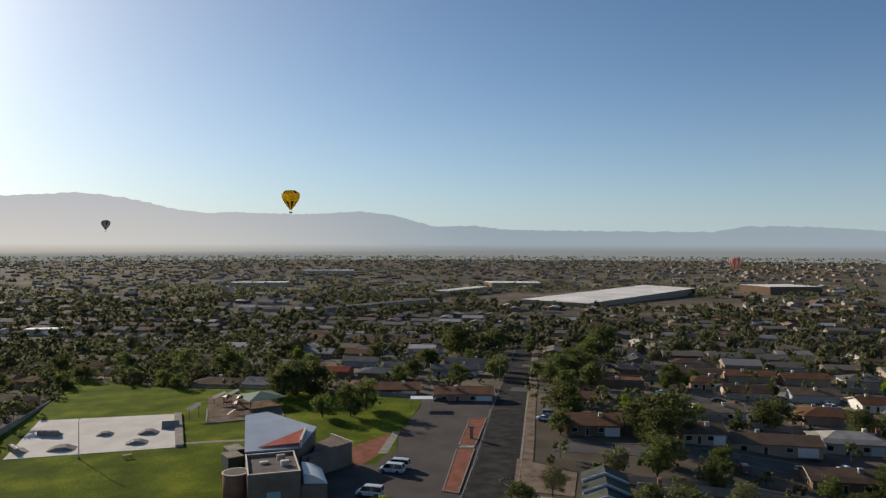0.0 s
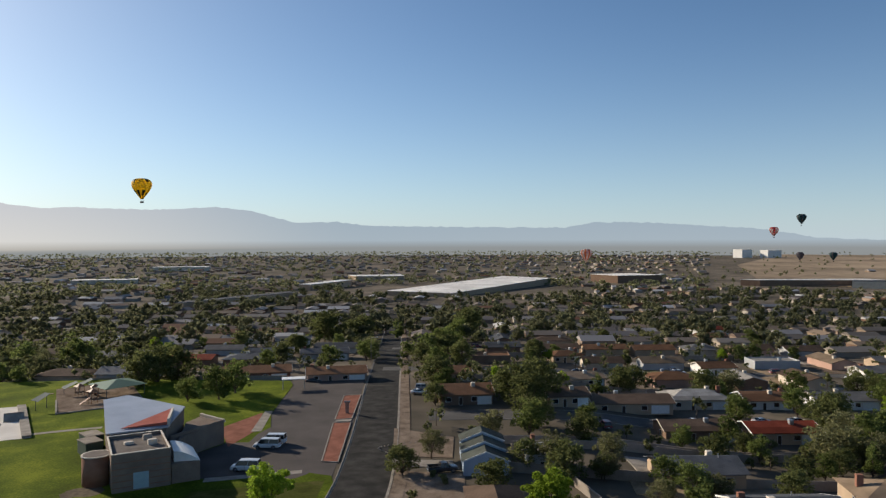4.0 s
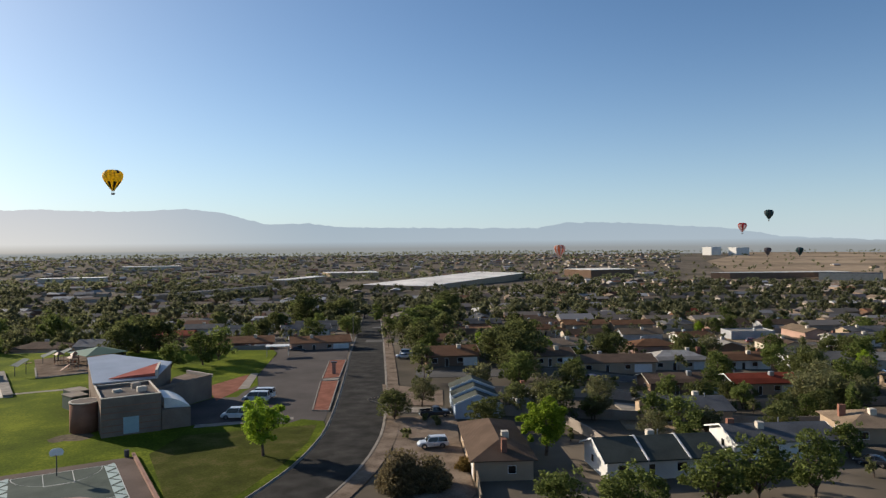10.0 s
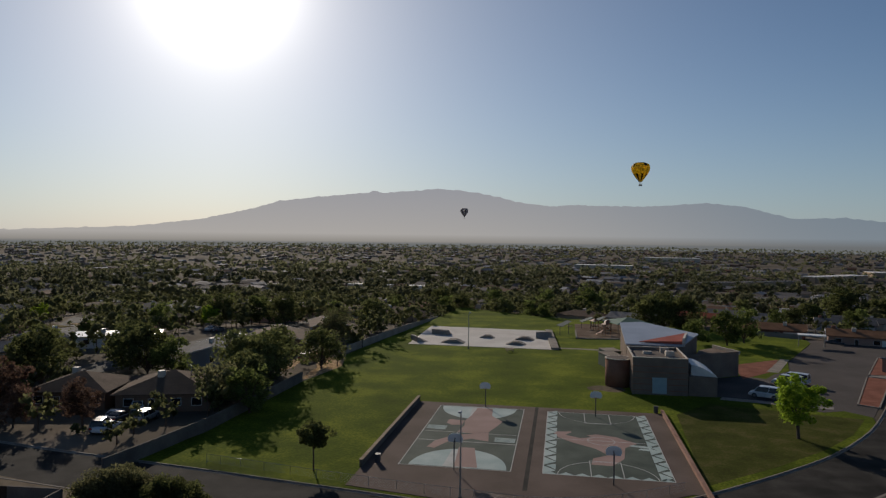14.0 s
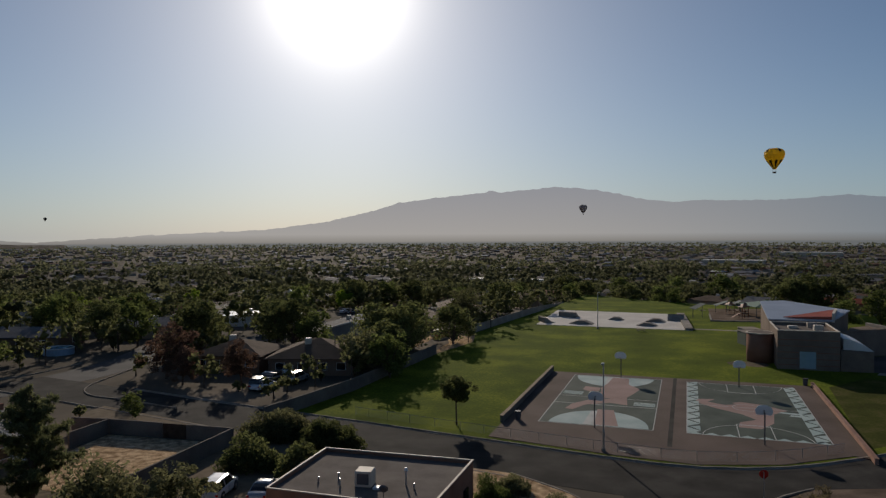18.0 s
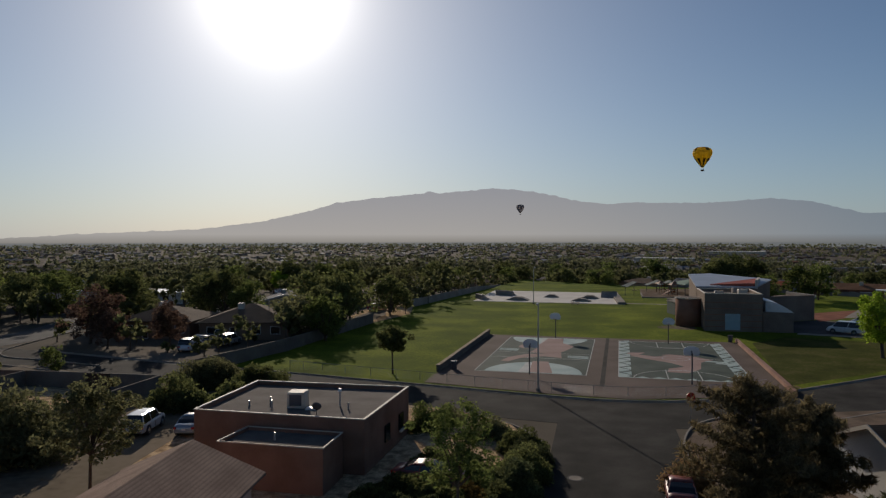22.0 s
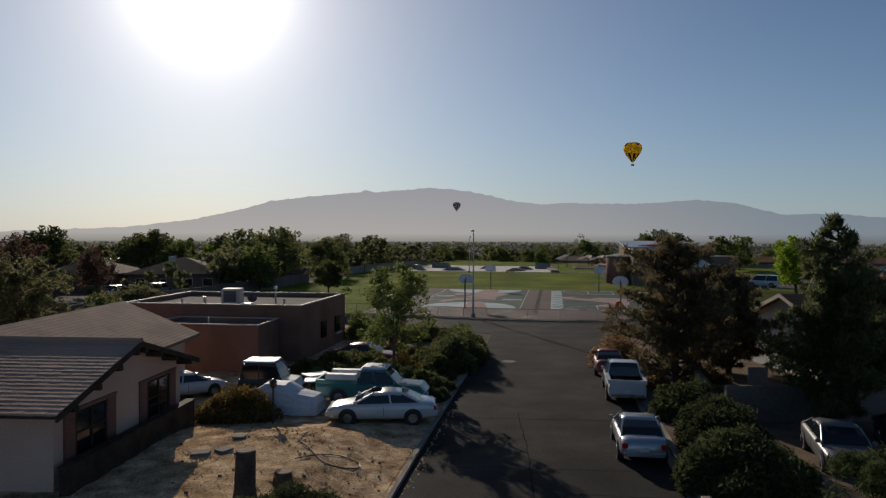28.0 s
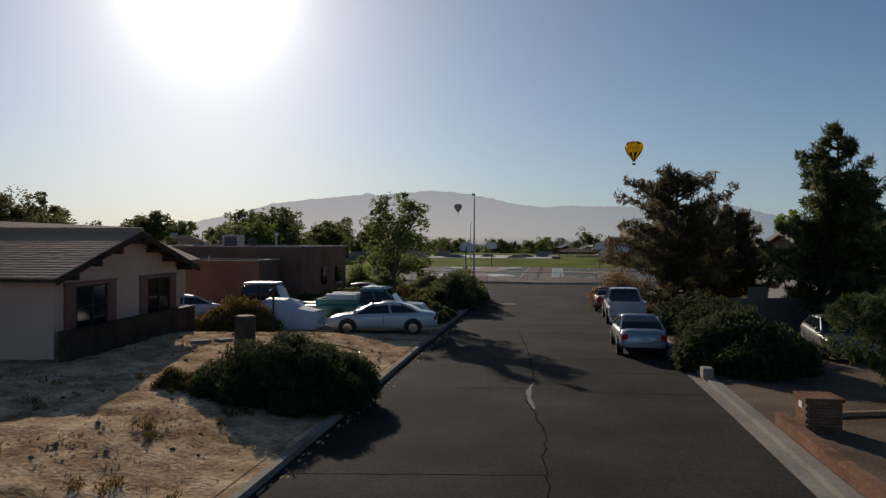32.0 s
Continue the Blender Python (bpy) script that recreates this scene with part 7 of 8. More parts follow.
home(121, 141, -30, 13, 10, "gable", "rust", "brown", 35, rise=1.7)
home(204, 184, -22, 12, 9, "hip", "rust", "tan", 36)
home(167, 143, -26, 12, 9, "gable", "tan", "cream", 37)
home(140, 124, -30, 10, 9, "gable", "brown", "tan", 38)
home(154, 115, G, 20, 9, "gable", "brown", "tan", 39)
home(372, 230, -15, 22, 10, "gable", "red", "white", 40, detail=0)
home(-55.4, 113.5, 2, 11.5, 11, "hip", "brown", "brown", 41, rise=2.0, garage=False)
home(-41.4, 114.0, 8, 13.5, 13, "hip", "brown", "brown", 42, rise=2.3, garage=False)
home(-46.5, 151, 100, 15, 10, "gable", "slate", "grey", 81, garage=False)
home(-38.5, 171, 102, 17, 11, "gable", "brown", "brown", 82, garage=False)
home(-30.5, 195, 104, 15, 10, "gable", "brown", "brown", 83, garage=False)
home(-109.5, 127, 10, 21, 10, "gable", "slate", "brown", 43, garage=False)
home(-136, 151, 15, 13, 9, "gable", "grey", "white", 44)
home(228, 137, -30, 12, 9, "gable", "rust", "white", 55)
home(-131, 172, 10, 12, 9, "gable", "rust", "tan", 45)
home(-92, 146, 17, 13, 9, "gable", "grey", "tan", 46, garage=False)
home(-136, 128, 17, 17, 10, "gable", "slate", "brown", 47, garage=False)
home(-91.5, 166, 17, 12, 9, "hip", "grey", "white", 48)
home(-76, 170, 17, 18, 9, "gable", "tin", "white", 49, rise=0.5, label="white house with a pale metal roof catching the sun")
M["pool_blue"] = plain("pale_blue_plastic", (0.30, 0.45, 0.60), 0.4)
M["pool_water"] = plain("pool_water", (0.10, 0.32, 0.48), 0.05)
ROOFS["corrugated"] = surf("corrugated_metal", (0.36, 0.33, 0.29), (0.48, 0.45, 0.41), 0.4, 9.0, 0.5, 0.1, metal=0.3, spec=0.4)
# corrugated-roof house down the west street
pk_house = home(-58.4, 58.8, 82, 12.6, 9.4, "gable", "corrugated", "pink", 50, rise=1.6, cooler=False, label="pink stucco house with a pale corrugated metal roof and brick chimney")
for k in range(34):     # standing ribs of the corrugated sheets
    for s in (-1, 1):
        xa = -6.6 + k * 0.4
        part("roof_rib", Shape().loft([[(xa - 0.05, s * 5.22, 2.73), (xa + 0.05, s * 5.22, 2.73), (xa + 0.05, s * 5.22, 2.83), (xa - 0.05, s * 5.22, 2.83)][::s], [(xa - 0.05, 0, 4.44), (xa + 0.05, 0, 4.44), (xa + 0.05, 0, 4.54), (xa - 0.05, 0, 4.54)][::s]]), ROOFS["corrugated"], pk_house)
part("chimney", Shape().soft_box(3.6, 4.6, -0.6, 0.3, 3.9, 5.5, 0.05), WALLS["brick"], pk_house, "square red brick chimney")
home(-62.8, 44.6, 85, 9, 8.5, "gable", "rust", "white", 51)
home(-67.3, 67.2, -12, 9.5, 7.5, "flat", "pale", "grey", 52, cooler=False)
cp = thing("carport", -66.8, 58.0, 5, None, "low carport with a pale corrugated roof", "carport")
part("roof", Shape().box(-1.7, 1.7, -2.8, 2.8, 2.35, 2.45), ROOFS["corrugated"], cp)
for sx in (-1.5, 1.5):
    for sy in (-2.6, 2.6):
        part("post", Shape().tube((sx, sy, 0), (sx, sy, 2.35), 0.06, n=6), "metal", cp)
gs_ = thing("garden_shed", -49.3, 50.6, -14, None, "small garden shed under a tan sheet roof", "shed")
part("wall", Shape().box(-1.5, 1.5, -1.3, 1.3, -0.2, 1.9), WALLS["tan"], gs_)
part("roof", Shape().loft([[(-1.8, -1.6, 1.85), (1.8, -1.6, 1.85), (1.8, 1.6, 2.25), (-1.8, 1.6, 2.25)], [(-1.8, -1.6, 1.95), (1.8, -1.6, 1.95), (1.8, 1.6, 2.35), (-1.8, 1.6, 2.35)]]), ROOFS["tan"], gs_)
pool = thing("swimming_pool", -95.6, 120.6, 0, None, "round above-ground pool with a pale blue rim", "pool")
part("wall", Shape().tube((0, 0, 0), (0, 0, 1.15), 2.7, n=28), "pool_blue", pool)
part("water", Shape().tube((0, 0, 1.15), (0, 0, 1.17), 2.55, n=28), "pool_water", pool, "still blue water")
for k in range(28):
    a, b = 2 * math.pi * k / 28, 2 * math.pi * (k + 1) / 28
    part("rim", Shape().tube((2.66 * math.cos(a), 2.66 * math.sin(a), 1.2), (2.66 * math.cos(b), 2.66 * math.sin(b), 1.2), 0.09, n=6), "white", pool)
home(-47, 40, 12, 14, 9, "hip", "brown", "tan", 54)

# long walls
def wall_run(name, pts, h, label, mat="block"):
    return tagged(part(name, Shape().strip(curve_line(pts, 6), -0.1, 0.1, -0.2, h), mat), label, "wall", kind="structure")


wall_run("wall_park_west", [(-36.0, 80), (-30.8, 97), (-26.6, 120), (-24.6, 131)], 1.8, "grey block wall along the park's side", "darkblock")
tagged(part("dirt_patch", Shape().prism([(-24.5, 131), (-19.7, 146), (-20.9, 160), (-22.6, 166), (-31, 162), (-31, 140)], 0.0, 0.09), "yard"), "bare dirt corner beside the park lawn", "dirt", kind="structure")
wall_run("wall_park_west", [(-21.4, 161.2), (-13.5, 190), (-5, 222), (4, 268)], 1.7, "block wall along the park's side")
wall_run("wall_park_north", [(4, 269), (31, 243), (60, 226), (97, 194.5)], 1.8, "grey block wall behind the park")
wall_run("wooden_fence", [(70, 75.2), (64.5, 68.5), (59.5, 62.4)], 1.5, "tan board fence beside a drive", "wood")
wall_run("wall_yards", [(88.5, 97.0), (109, 72.8), (128, 57), (150, 38)], 1.8, "grey block wall between back yards")
wall_run("wall_yards", [(101, 108), (120, 92), (146, 72), (172, 52)], 1.7, "tan block wall between back yards")
wall_run("wall_yards", [(86, 62), (92, 72), (98, 86), (103, 96)], 1.7, "tan block wall between back yards")
for p, q in (((-51.6, 66.5), (-51.0, 72.0)), ((-51.0, 72.2), (-44.0, 71.6)), ((-41.0, 71.3), (-35.6, 70.8)), ((-35.4, 70.8), (-37.4, 53.0)), ((-55.6, 72.2), (-51.2, 72.2))):
    wall_run("wall_yards", [p, between(p, q, 0.5), q], 1.8, "block wall round a yard", "darkblock")
gt = thing("yard_gate", -42.5, 71.45, -4, None, "dark double gate in a block wall", "gate")
for s in (-1, 1):
    part("leaf", Shape().box(min(0, s * 1.45), max(0, s * 1.45), -0.04, 0.04, 0.1, 1.75), "darkwood", gt)
tagged(part("yard_patch", Shape().prism([(-50.8, 56.0), (-37.6, 54.0), (-35.9, 70.6), (-50.8, 71.8)], 0.0, 0.145), "yard"), "sunlit bare dirt yard inside block walls", "yard", kind="structure")
tagged(part("driveway", Shape().prism([(79.2, 111.4), (77.4, 107.6), (86.0, 100.4), (88.0, 103.8)], 0, 0.14), "concrete"), "pale concrete drive", "driveway", kind="structure")
tagged(part("driveway", Shape().prism([(57.0, 77.5), (64.5, 87.0), (77.0, 104.5), (85.5, 97.0), (76.0, 85.4), (62, 66), (54, 62)][::-1], 0, 0.09), "lotdirt"), "bare brown dirt front lot", "driveway", kind="structure")
lamp = thing("street_lamp", 138.2, 214.1, -54, None, "tall pale street lamp on the avenue", "street lamp")
part("pole", Shape().tube((0, 0, 0), (0, 0, 9.0), 0.13, 0.08, 8), "concrete", lamp)
part("arm", Shape().tube((0, 0, 8.9), (2.2, 0, 9.4), 0.05, n=6), "metal", lamp)
part("lamp_head", Shape().soft_box(1.9, 2.7, -0.15, 0.15, 9.3, 9.5, 0.05), "metal", lamp)
tagged(part("yard_patch", Shape().prism([(80.8, 113.0), (89, 105), (98, 116), (92.0, 129.5)], 0, 0.11), "lotdirt"), "bare raked dirt lot with a low stone border", "yard", kind="structure")
ring = [(84.5 + 5.2 * math.cos(a) + 1.6 * math.cos(2 * a), 115 + 4.2 * math.sin(a)) for a in (2 * math.pi * i / 40 for i in range(31))]
rb = Shape()
for k, (x, y) in enumerate(ring):
    r = 0.16 + 0.05 * math.sin(k * 3.1)
    rb.loft([[(x + math.cos(a) * r * q, y + math.sin(a) * r * q, 0.1 + z) for a in (math.pi / 3 * i for i in range(6))] for q, z in ((1, 0), (1, 0.12), (0.5, 0.2))])
tagged(part("stone_border", rb, "concrete"), "curved border of pale stones on bare dirt", "stones", kind="stuff")

# vehicles
car("van", "van", 55.2, 121.9, 140, "car_white", "white passenger van beside the centre", "van", "white vans", z=0.11)
car("van", "van", 63.9, 132.6, 139, "car_white", "white passenger van in the parking lot", "van", "white vans", z=0.05)
car("van", "van", 66.2, 134.9, 139, "car_white", "white passenger van in the parking lot", "van", "white vans", z=0.05)
car("suv", "suv", 70.4, 85.0, 150, "car_white", "white utility wagon on a gravel drive", "car", z=0.1)
car("pickup_truck", "pickup", 82.6, 99.6, -25, "car_dark", "black pickup truck on a concrete drive", "truck", z=0.14)
car("suv", "suv", -29.6, 56.6, 95, "car_white", "white car in a shaded side yard", "car", "side yard cars", z=0.1)
car("sedan", "sedan", -25.6, 57.0, 95, "car_silver", "silver car in a shaded side yard", "car", "side yard cars", z=0.1)
car("pickup_truck", "pickup", -122.5, 117, 10, "car_white", "white pickup truck on a far drive", "truck")
car("van", "van", 117.4, 35.6, 120, "car_white", "white van at the kerb", "van", z=0.05)
car("sedan", "sedan", 110.5, 38.6, 100, "car_dark", "dark sedan at the kerb", z=0.05)
for i, (x, y) in enumerate(((-44.8, 97.6), (-45.6, 103.2), (-44.2, 108.6))):
    car("sedan", ("suv", "sedan", "suv")[i], x, y, 100, ("car_grey", "car_white", "car_white")[i], "car parked on a side drive in the shade", group="side drive cars", z=0.02)
for i, (x, y, k, c) in enumerate(((116.5, 154.5, "sedan", "car_white"), (120.5, 158, "suv", "car_silver"), (124.5, 151.5, "sedan", "car_blue"), (102, 187, "sedan", "car_dark"))):
    car("sedan", k, x, y, -36, c, "car parked on a house drive", group="drive cars")
TEMPLATES = []
for i, (k, c) in enumerate((("sedan", "car_white"), ("sedan", "car_dark"), ("suv", "car_silver"), ("pickup", "car_white"), ("sedan", "car_blue"), ("suv", "car_red"))):
    TEMPLATES.append(car({"pickup": "pickup_truck"}.get(k, k), k, *grid(240 + 2.8, 40 + 17 * i), G, c, f"{c[4:]} {k} parked along a side street", group="side street cars"))
ra = random.Random(77)
for i in range(44):
    a, b = ra.choice((170, 240, 305)) + ra.choice((-2.9, 2.9, 9.5, -9.5)), ra.uniform(25, 260)
    x, y = grid(a, b)
    copy_thing(ra.choice(TEMPLATES), pose(x, y, ground_z(x, y), 0, 0, G + ra.choice((0, 180)) if min(abs(a - q) for q in (170, 240, 305)) < 5 else G + 90))

# tree kinds, built once and copied
BANK = {}


def tree_at(kind, x, y, h, turn):
    """A copy of a tree of this kind, scaled to the height."""
    z = ground_z(x, y)
    if kind not in BANK:
        spec = {"elm": ("round", 8.0, 3.6, 40, 0.34, "leaf", "rounded green elm"), "ash": ("wide", 8.0, 4.3, 38, 0.36, "leaf_dark", "broad dark green shade tree"), "bright": ("open", 8.8, 3.2, 110, 0.24, "leaf_bright", "bright yellow-green young tree"),
                "olive": ("wide", 7.0, 3.9, 36, 0.34, "leaf_grey", "grey-green olive tree"), "tall": ("tall", 10.0, 2.8, 36, 0.36, "leaf", "tall narrow green tree"), "willow": ("open", 8.0, 3.8, 70, 0.22, "leaf_grey", "loose grey-green tree"), "plum": ("open", 8.0, 3.2, 60, 0.24, "leaf_plum", "purple-brown leaved tree")}
        fm, hh, sp, per, lf, mat, lab = spec[kind]
        t = thing("tree", x, y, turn, z, lab + " among the houses", "tree", "neighbourhood trees", size=h / hh)
        tree_parts(t, fm, hh, sp, sum(map(ord, kind)), per, lf, mat)
        BANK[kind] = (t, hh)
        return t
    t, hh = BANK[kind]
    c = t.copy()
    scene.collection.objects.link(c)
    for ch in t.children:
        o = ch.copy()
        scene.collection.objects.link(o)
        o.parent = c
    c.matrix_basis = pose(x, y, z, 0, 0, turn) @ Matrix.Diagonal((h / hh, h / hh, h / hh * random.Random(int(x * 7 + y)).uniform(0.9, 1.12), 1))
    return c


TREES = [("bright", 49.0, 98.0, 8.8), ("ash", 66, 214, 11.5), ("ash", 61, 212, 9), ("ash", 72, 216, 10), ("elm", 71.8, 181, 9.0), ("elm", 64.5, 183, 7.0), ("elm", 78, 186, 8.5), ("ash", 21, 258, 8), ("ash", 7, 268, 8), ("elm", 30, 250, 7),
         ("tall", 53, 272, 14), ("elm", 57, 268, 11), ("ash", 168, 305, 16), ("elm", 176, 322, 13), ("ash", 183, 306, 10.5), ("elm", 158, 209, 10), ("ash", 166, 206, 9.5), ("elm", 176, 222, 9.5), ("ash", -68, 124, 9), ("elm", -86, 131, 8), ("ash", -78, 140, 8.5), ("ash", -100, 138, 8), ("elm", -112, 140, 9), ("ash", -124, 134, 8), ("elm", -142, 138, 9), ("ash", -118, 152, 9), ("elm", -104, 160, 9), ("ash", -60, 140, 9), ("elm", -26, 182, 7.5), ("ash", -20, 200, 9), ("ash", -30.6, 115.5, 8.0), ("ash", -23.2, 143, 7.6), ("willow", -24.6, 172, 9.0), ("ash", -46.5, 213, 9.0), ("elm", -56, 219, 9.0), ("ash", -66, 212, 9.5), ("elm", -74, 190, 8.0), 
         ("plum", -62.0, 102.0, 9.0), ("plum", -57.0, 98.0, 6.0), ("olive", -33.6, 111, 7.0), ("ash", -28.6, 126, 9.0), ("ash", -30.5, 138, 9.0), ("plum", -48.3, 99.5, 6.5), ("elm", -27.5, 107.5, 7.5), ("ash", -36.0, 128.0, 8.5), ("elm", -48.5, 131.0, 8.0), ("ash", -54.0, 134.0, 8.5), ("ash", -66.3, 156, 8), ("bright", -127, 166, 8), ("bright", -99, 84, 7), ("olive", -46.5, 47, 5.5), ("elm", -52.5, 79, 3.0), ("olive", -76.5, 80, 3.4), 
         ("ash", 133, 126, 10.5), ("ash", 126, 121, 9.5), ("ash", 129, 131, 9), ("bright", 80.5, 71.2, 9.4), ("ash", 97, 84, 6.5), ("willow", 101.5, 79, 5.0), ("ash", 95, 92, 5.5), ("elm", 110, 106, 7.5), ("ash", 117, 110, 7.0), ("olive", 104, 111, 5.5), ("elm", 90, 79, 4.8), ("willow", 99, 88, 7.5), ("elm", 62, 52.0, 7.0), ("elm", 68.0, 48.0, 7.0), ("elm", 80, 44.6, 7.6), ("elm", 86, 42.4, 7.6), ("elm", 92.5, 38.6, 7.0), ("elm", 74, 49, 4.5), ("tall", 97.5, 58, 7.5), ("elm", 112, 42, 5.0), ("bright", 126, 34, 6.0), ("willow", 99, 66, 5.0), ("olive", 108, 62, 4.6),
         ("olive", 150, 63, 9), ("olive", 153, 56, 7), ("elm", 158, 59, 9), ("olive", 165, 66, 9), ("ash", 116, 97, 6.5), ("elm", 126, 104, 6), ("elm", 102, 80, 4.5), ("elm", 134, 86, 5), ("elm", 40, 285, 9), ("elm", 20, 292, 9), ("ash", 0, 295, 9), ("willow", 44, 262, 9),
         ("ash", 240, 285, 14), ("elm", 228, 276, 11), ("elm", 215, 262, 10), ("ash", 252, 300, 13), ("elm", 186, 233, 9), ("elm", 198, 246, 9), ("ash", 160, 190, 8), ("elm", 143, 181, 8), ("ash", 150, 200, 8), ("tall", 205, 297, 11), ("ash", 190, 306, 11), ("bright", 142, 152, 5), ("elm", 148, 84, 6), ("elm", 166, 92, 7), ("ash", 176, 76, 9), ("elm", 183, 86, 8)]
for i, (k, x, y, h) in enumerate(TREES):
    tree_at(k, x, y, h, 47 * i % 360)
    PLACED.append((x, y, 2.0))
pk = thing("tree", -13.1, 82.1, 0, 0.1, "small round dark tree on the lawn edge", "tree", "street trees")
tree_parts(pk, "lollipop", 5.9, 1.5, 3, 80, 0.19, "leaf_dark", 0.85)
yt = thing("tree", -26.0, 43.0, 0, TH, "loose grey-green tree in a side yard", "tree", "street trees")
tree_parts(yt, "young", 7.5, 2.5, 15, 90, 0.15, "leaf_grey", 0.7)
pL = thing("pine_tree", -43.8, 52.0, 20, TH, "tall dark pine behind the yards", "tree", "pines")
pine_parts(pL, 9.8, 3.9, 17, 24, 0.22, "needle", 0.08, 0.5)

for k, (x, y, tr) in enumerate(((-63.0, 196, 75), (-60.5, 194, 80), (-54.0, 168, 77), (-52.2, 175, 77), (-50.6, 181, 77), (-27.6, 152, 60), (-43.6, 97.0, 78), (-44.4, 102.2, 80), (-40.8, 102.6, 82))):      # cars along the street behind the park
    copy_thing(TEMPLATES[k % len(TEMPLATES)], pose(x, y, ground_z(x, y) + 0.05, 0, 0, tr))
# blocks of houses and trees filling the plan
PLACED += [(-43, 63, 12), (-33, 60, 8), (-52, 58, 8), (112, 107, 9)]
POLY_FREE = [park_poly, LOT, [(-72, 122), (-26, 122), (-18, 205), (-30, 225), (-60, 205)], [(-14, -60), (60, -60), (64, 40), (62, 66), (30, 70), (-20, 76), (-32, 72), (-60, 20)]]


def inside(x, y, poly):
    hit = False
    for (ax, ay), (bx, by) in zip(poly, poly[1:] + poly[:1]):
        if (ay > y) != (by > y) and x < (bx - ax) * (y - ay) / (by - ay) + ax:
            hit = not hit
    return hit


ROADS = [between(p, q, k / 6) for p, q in zip(CROSS, CROSS[1:]) for k in range(6)] + [p for p in WEST] + [p for p in WEST_ARM] + [q for ln, _ in SIDE for q in ln]
STREET_A = [175, 240, 305, 372, 440, 520]


def free(x, y, r):
    if any(inside(x, y, q) for q in POLY_FREE):
        return False
    if any((x - a) ** 2 + (y - b) ** 2 < (r + c) ** 2 for a, b, c in PLACED):
        return False
    return not any((x - a) ** 2 + (y - b) ** 2 < (r + 5.8) ** 2 for a, b in ROADS)


def in_view(x, y):
    a = math.degrees(math.atan2(x, y))
    return -56 < a < 83 and y > -40


M["lot_tan"] = surf("tan_yard_dirt", (0.19, 0.135, 0.085), (0.36, 0.275, 0.185), 0.22, 3.0, 1.0, 0.4, c3=(0.27, 0.20, 0.13), spec=0.0)
M["lot_dry"] = surf("dry_weedy_yard", (0.10, 0.095, 0.045), (0.27, 0.215, 0.125), 0.30, 3.0, 1.0, 0.4, spec=0.0)


def sheet(name, x, y, turn, x0, x1, y0, y1, top, mat, label, category):
    """A thin sheet of ground lying on the fall of the land."""
    c, q = math.cos(radians(turn)), math.sin(radians(turn))
    s, n = Shape(), 4
    for j in range(n + 1):
        for i in range(n + 1):
            a, b = x0 + (x1 - x0) * i / n, y0 + (y1 - y0) * j / n
            px, py = x + c * a - q * b, y + q * a + c * b
            s.v.append((px, py, ground_z(px, py) + top))
    s.f = [(j * (n + 1) + i, j * (n + 1) + i + 1, (j + 1) * (n + 1) + i + 1, (j + 1) * (n + 1) + i) for j in range(n) for i in range(n)]
    m = len(s.v)
    edge = [i for i in range(n + 1)] + [j * (n + 1) + n for j in range(1, n + 1)] + [n * (n + 1) + i for i in range(n - 1, -1, -1)] + [j * (n + 1) for j in range(n - 1, 0, -1)]
    s.v += [(s.v[i][0], s.v[i][1], s.v[i][2] - 0.5) for i in edge]
    s.f += [(edge[i], m + i, m + (i + 1) % len(edge), edge[(i + 1) % len(edge)]) for i in range(len(edge))]
    return tagged(part(name, s, mat), label, category, kind="structure")


def lot_at(x, y, turn, seed):
    """The back yard of a home and its drive to the street."""
    r = random.Random(seed)
    sheet("yard_patch", x, y, turn, -9.0, 9.0, 2.0, 15.0, 0.10 + 0.01 * (seed % 5), r.choice(("lot_tan", "lot_tan", "lot_dry", "lotdirt", "gravel")), "bare dirt back yard", "yard")
    u = r.uniform(2.0, 4.5)
    sheet("driveway", x, y, turn, u, u + 5.2, -11.8, -3.0, 0.16 + 0.01 * (seed % 3), r.choice(("concrete", "concrete", "lotdirt")), "concrete drive up to a house", "driveway")


sheet("yard_patch", 113.5, 65.0, -42, -14.0, 14.0, -3.5, 3.5, 0.15, "lot_tan", "bare tan dirt lot behind a block wall", "yard")
rf = random.Random(21)
RC, WC = ["brown", "tan", "grey", "slate", "rust", "pale", "brown", "tan", "rust", "brown", "red"], ["tan", "cream", "tan", "tan", "brown", "grey", "pink", "brown"]
count = 0
far_homes = []
for row in range(-14, 20):
    for side in (-1, 1):
        a = (170 if row == 2 else 45 + row * 65) + side * 16.5
        b = -560.0
        while b < 620:
            b += rf.uniform(18.5, 23)
            x, y = grid(a + rf.uniform(-1.5, 1.5), b)
            d = math.hypot(x, y)
            if not in_view(x, y) or d < 62 or d > 620:
                continue
            if not free(x, y, 8.5):
                continue
            k = rf.randrange(10 ** 6)
            roof = rf.choice(("gable", "gable", "gable", "hip", "hip", "flat"))
            tr = G + (180 if side > 0 else 0) + rf.choice((0, 0, 0, 90))
            if d < 330 and count < 150:
                lot_at(x, y, G + (180 if side > 0 else 0), k)
                home(x, y, tr, rf.uniform(13, 17), rf.uniform(8.5, 10), roof, rf.choice(RC), rf.choice(WC), k, rise=rf.uniform(1.1, 1.7), detail=1 if d < 190 else 0)
                count += 1
            else:
                far_homes.append((x, y, tr, k))
                PLACED.append((x, y, 8))
ct = 0
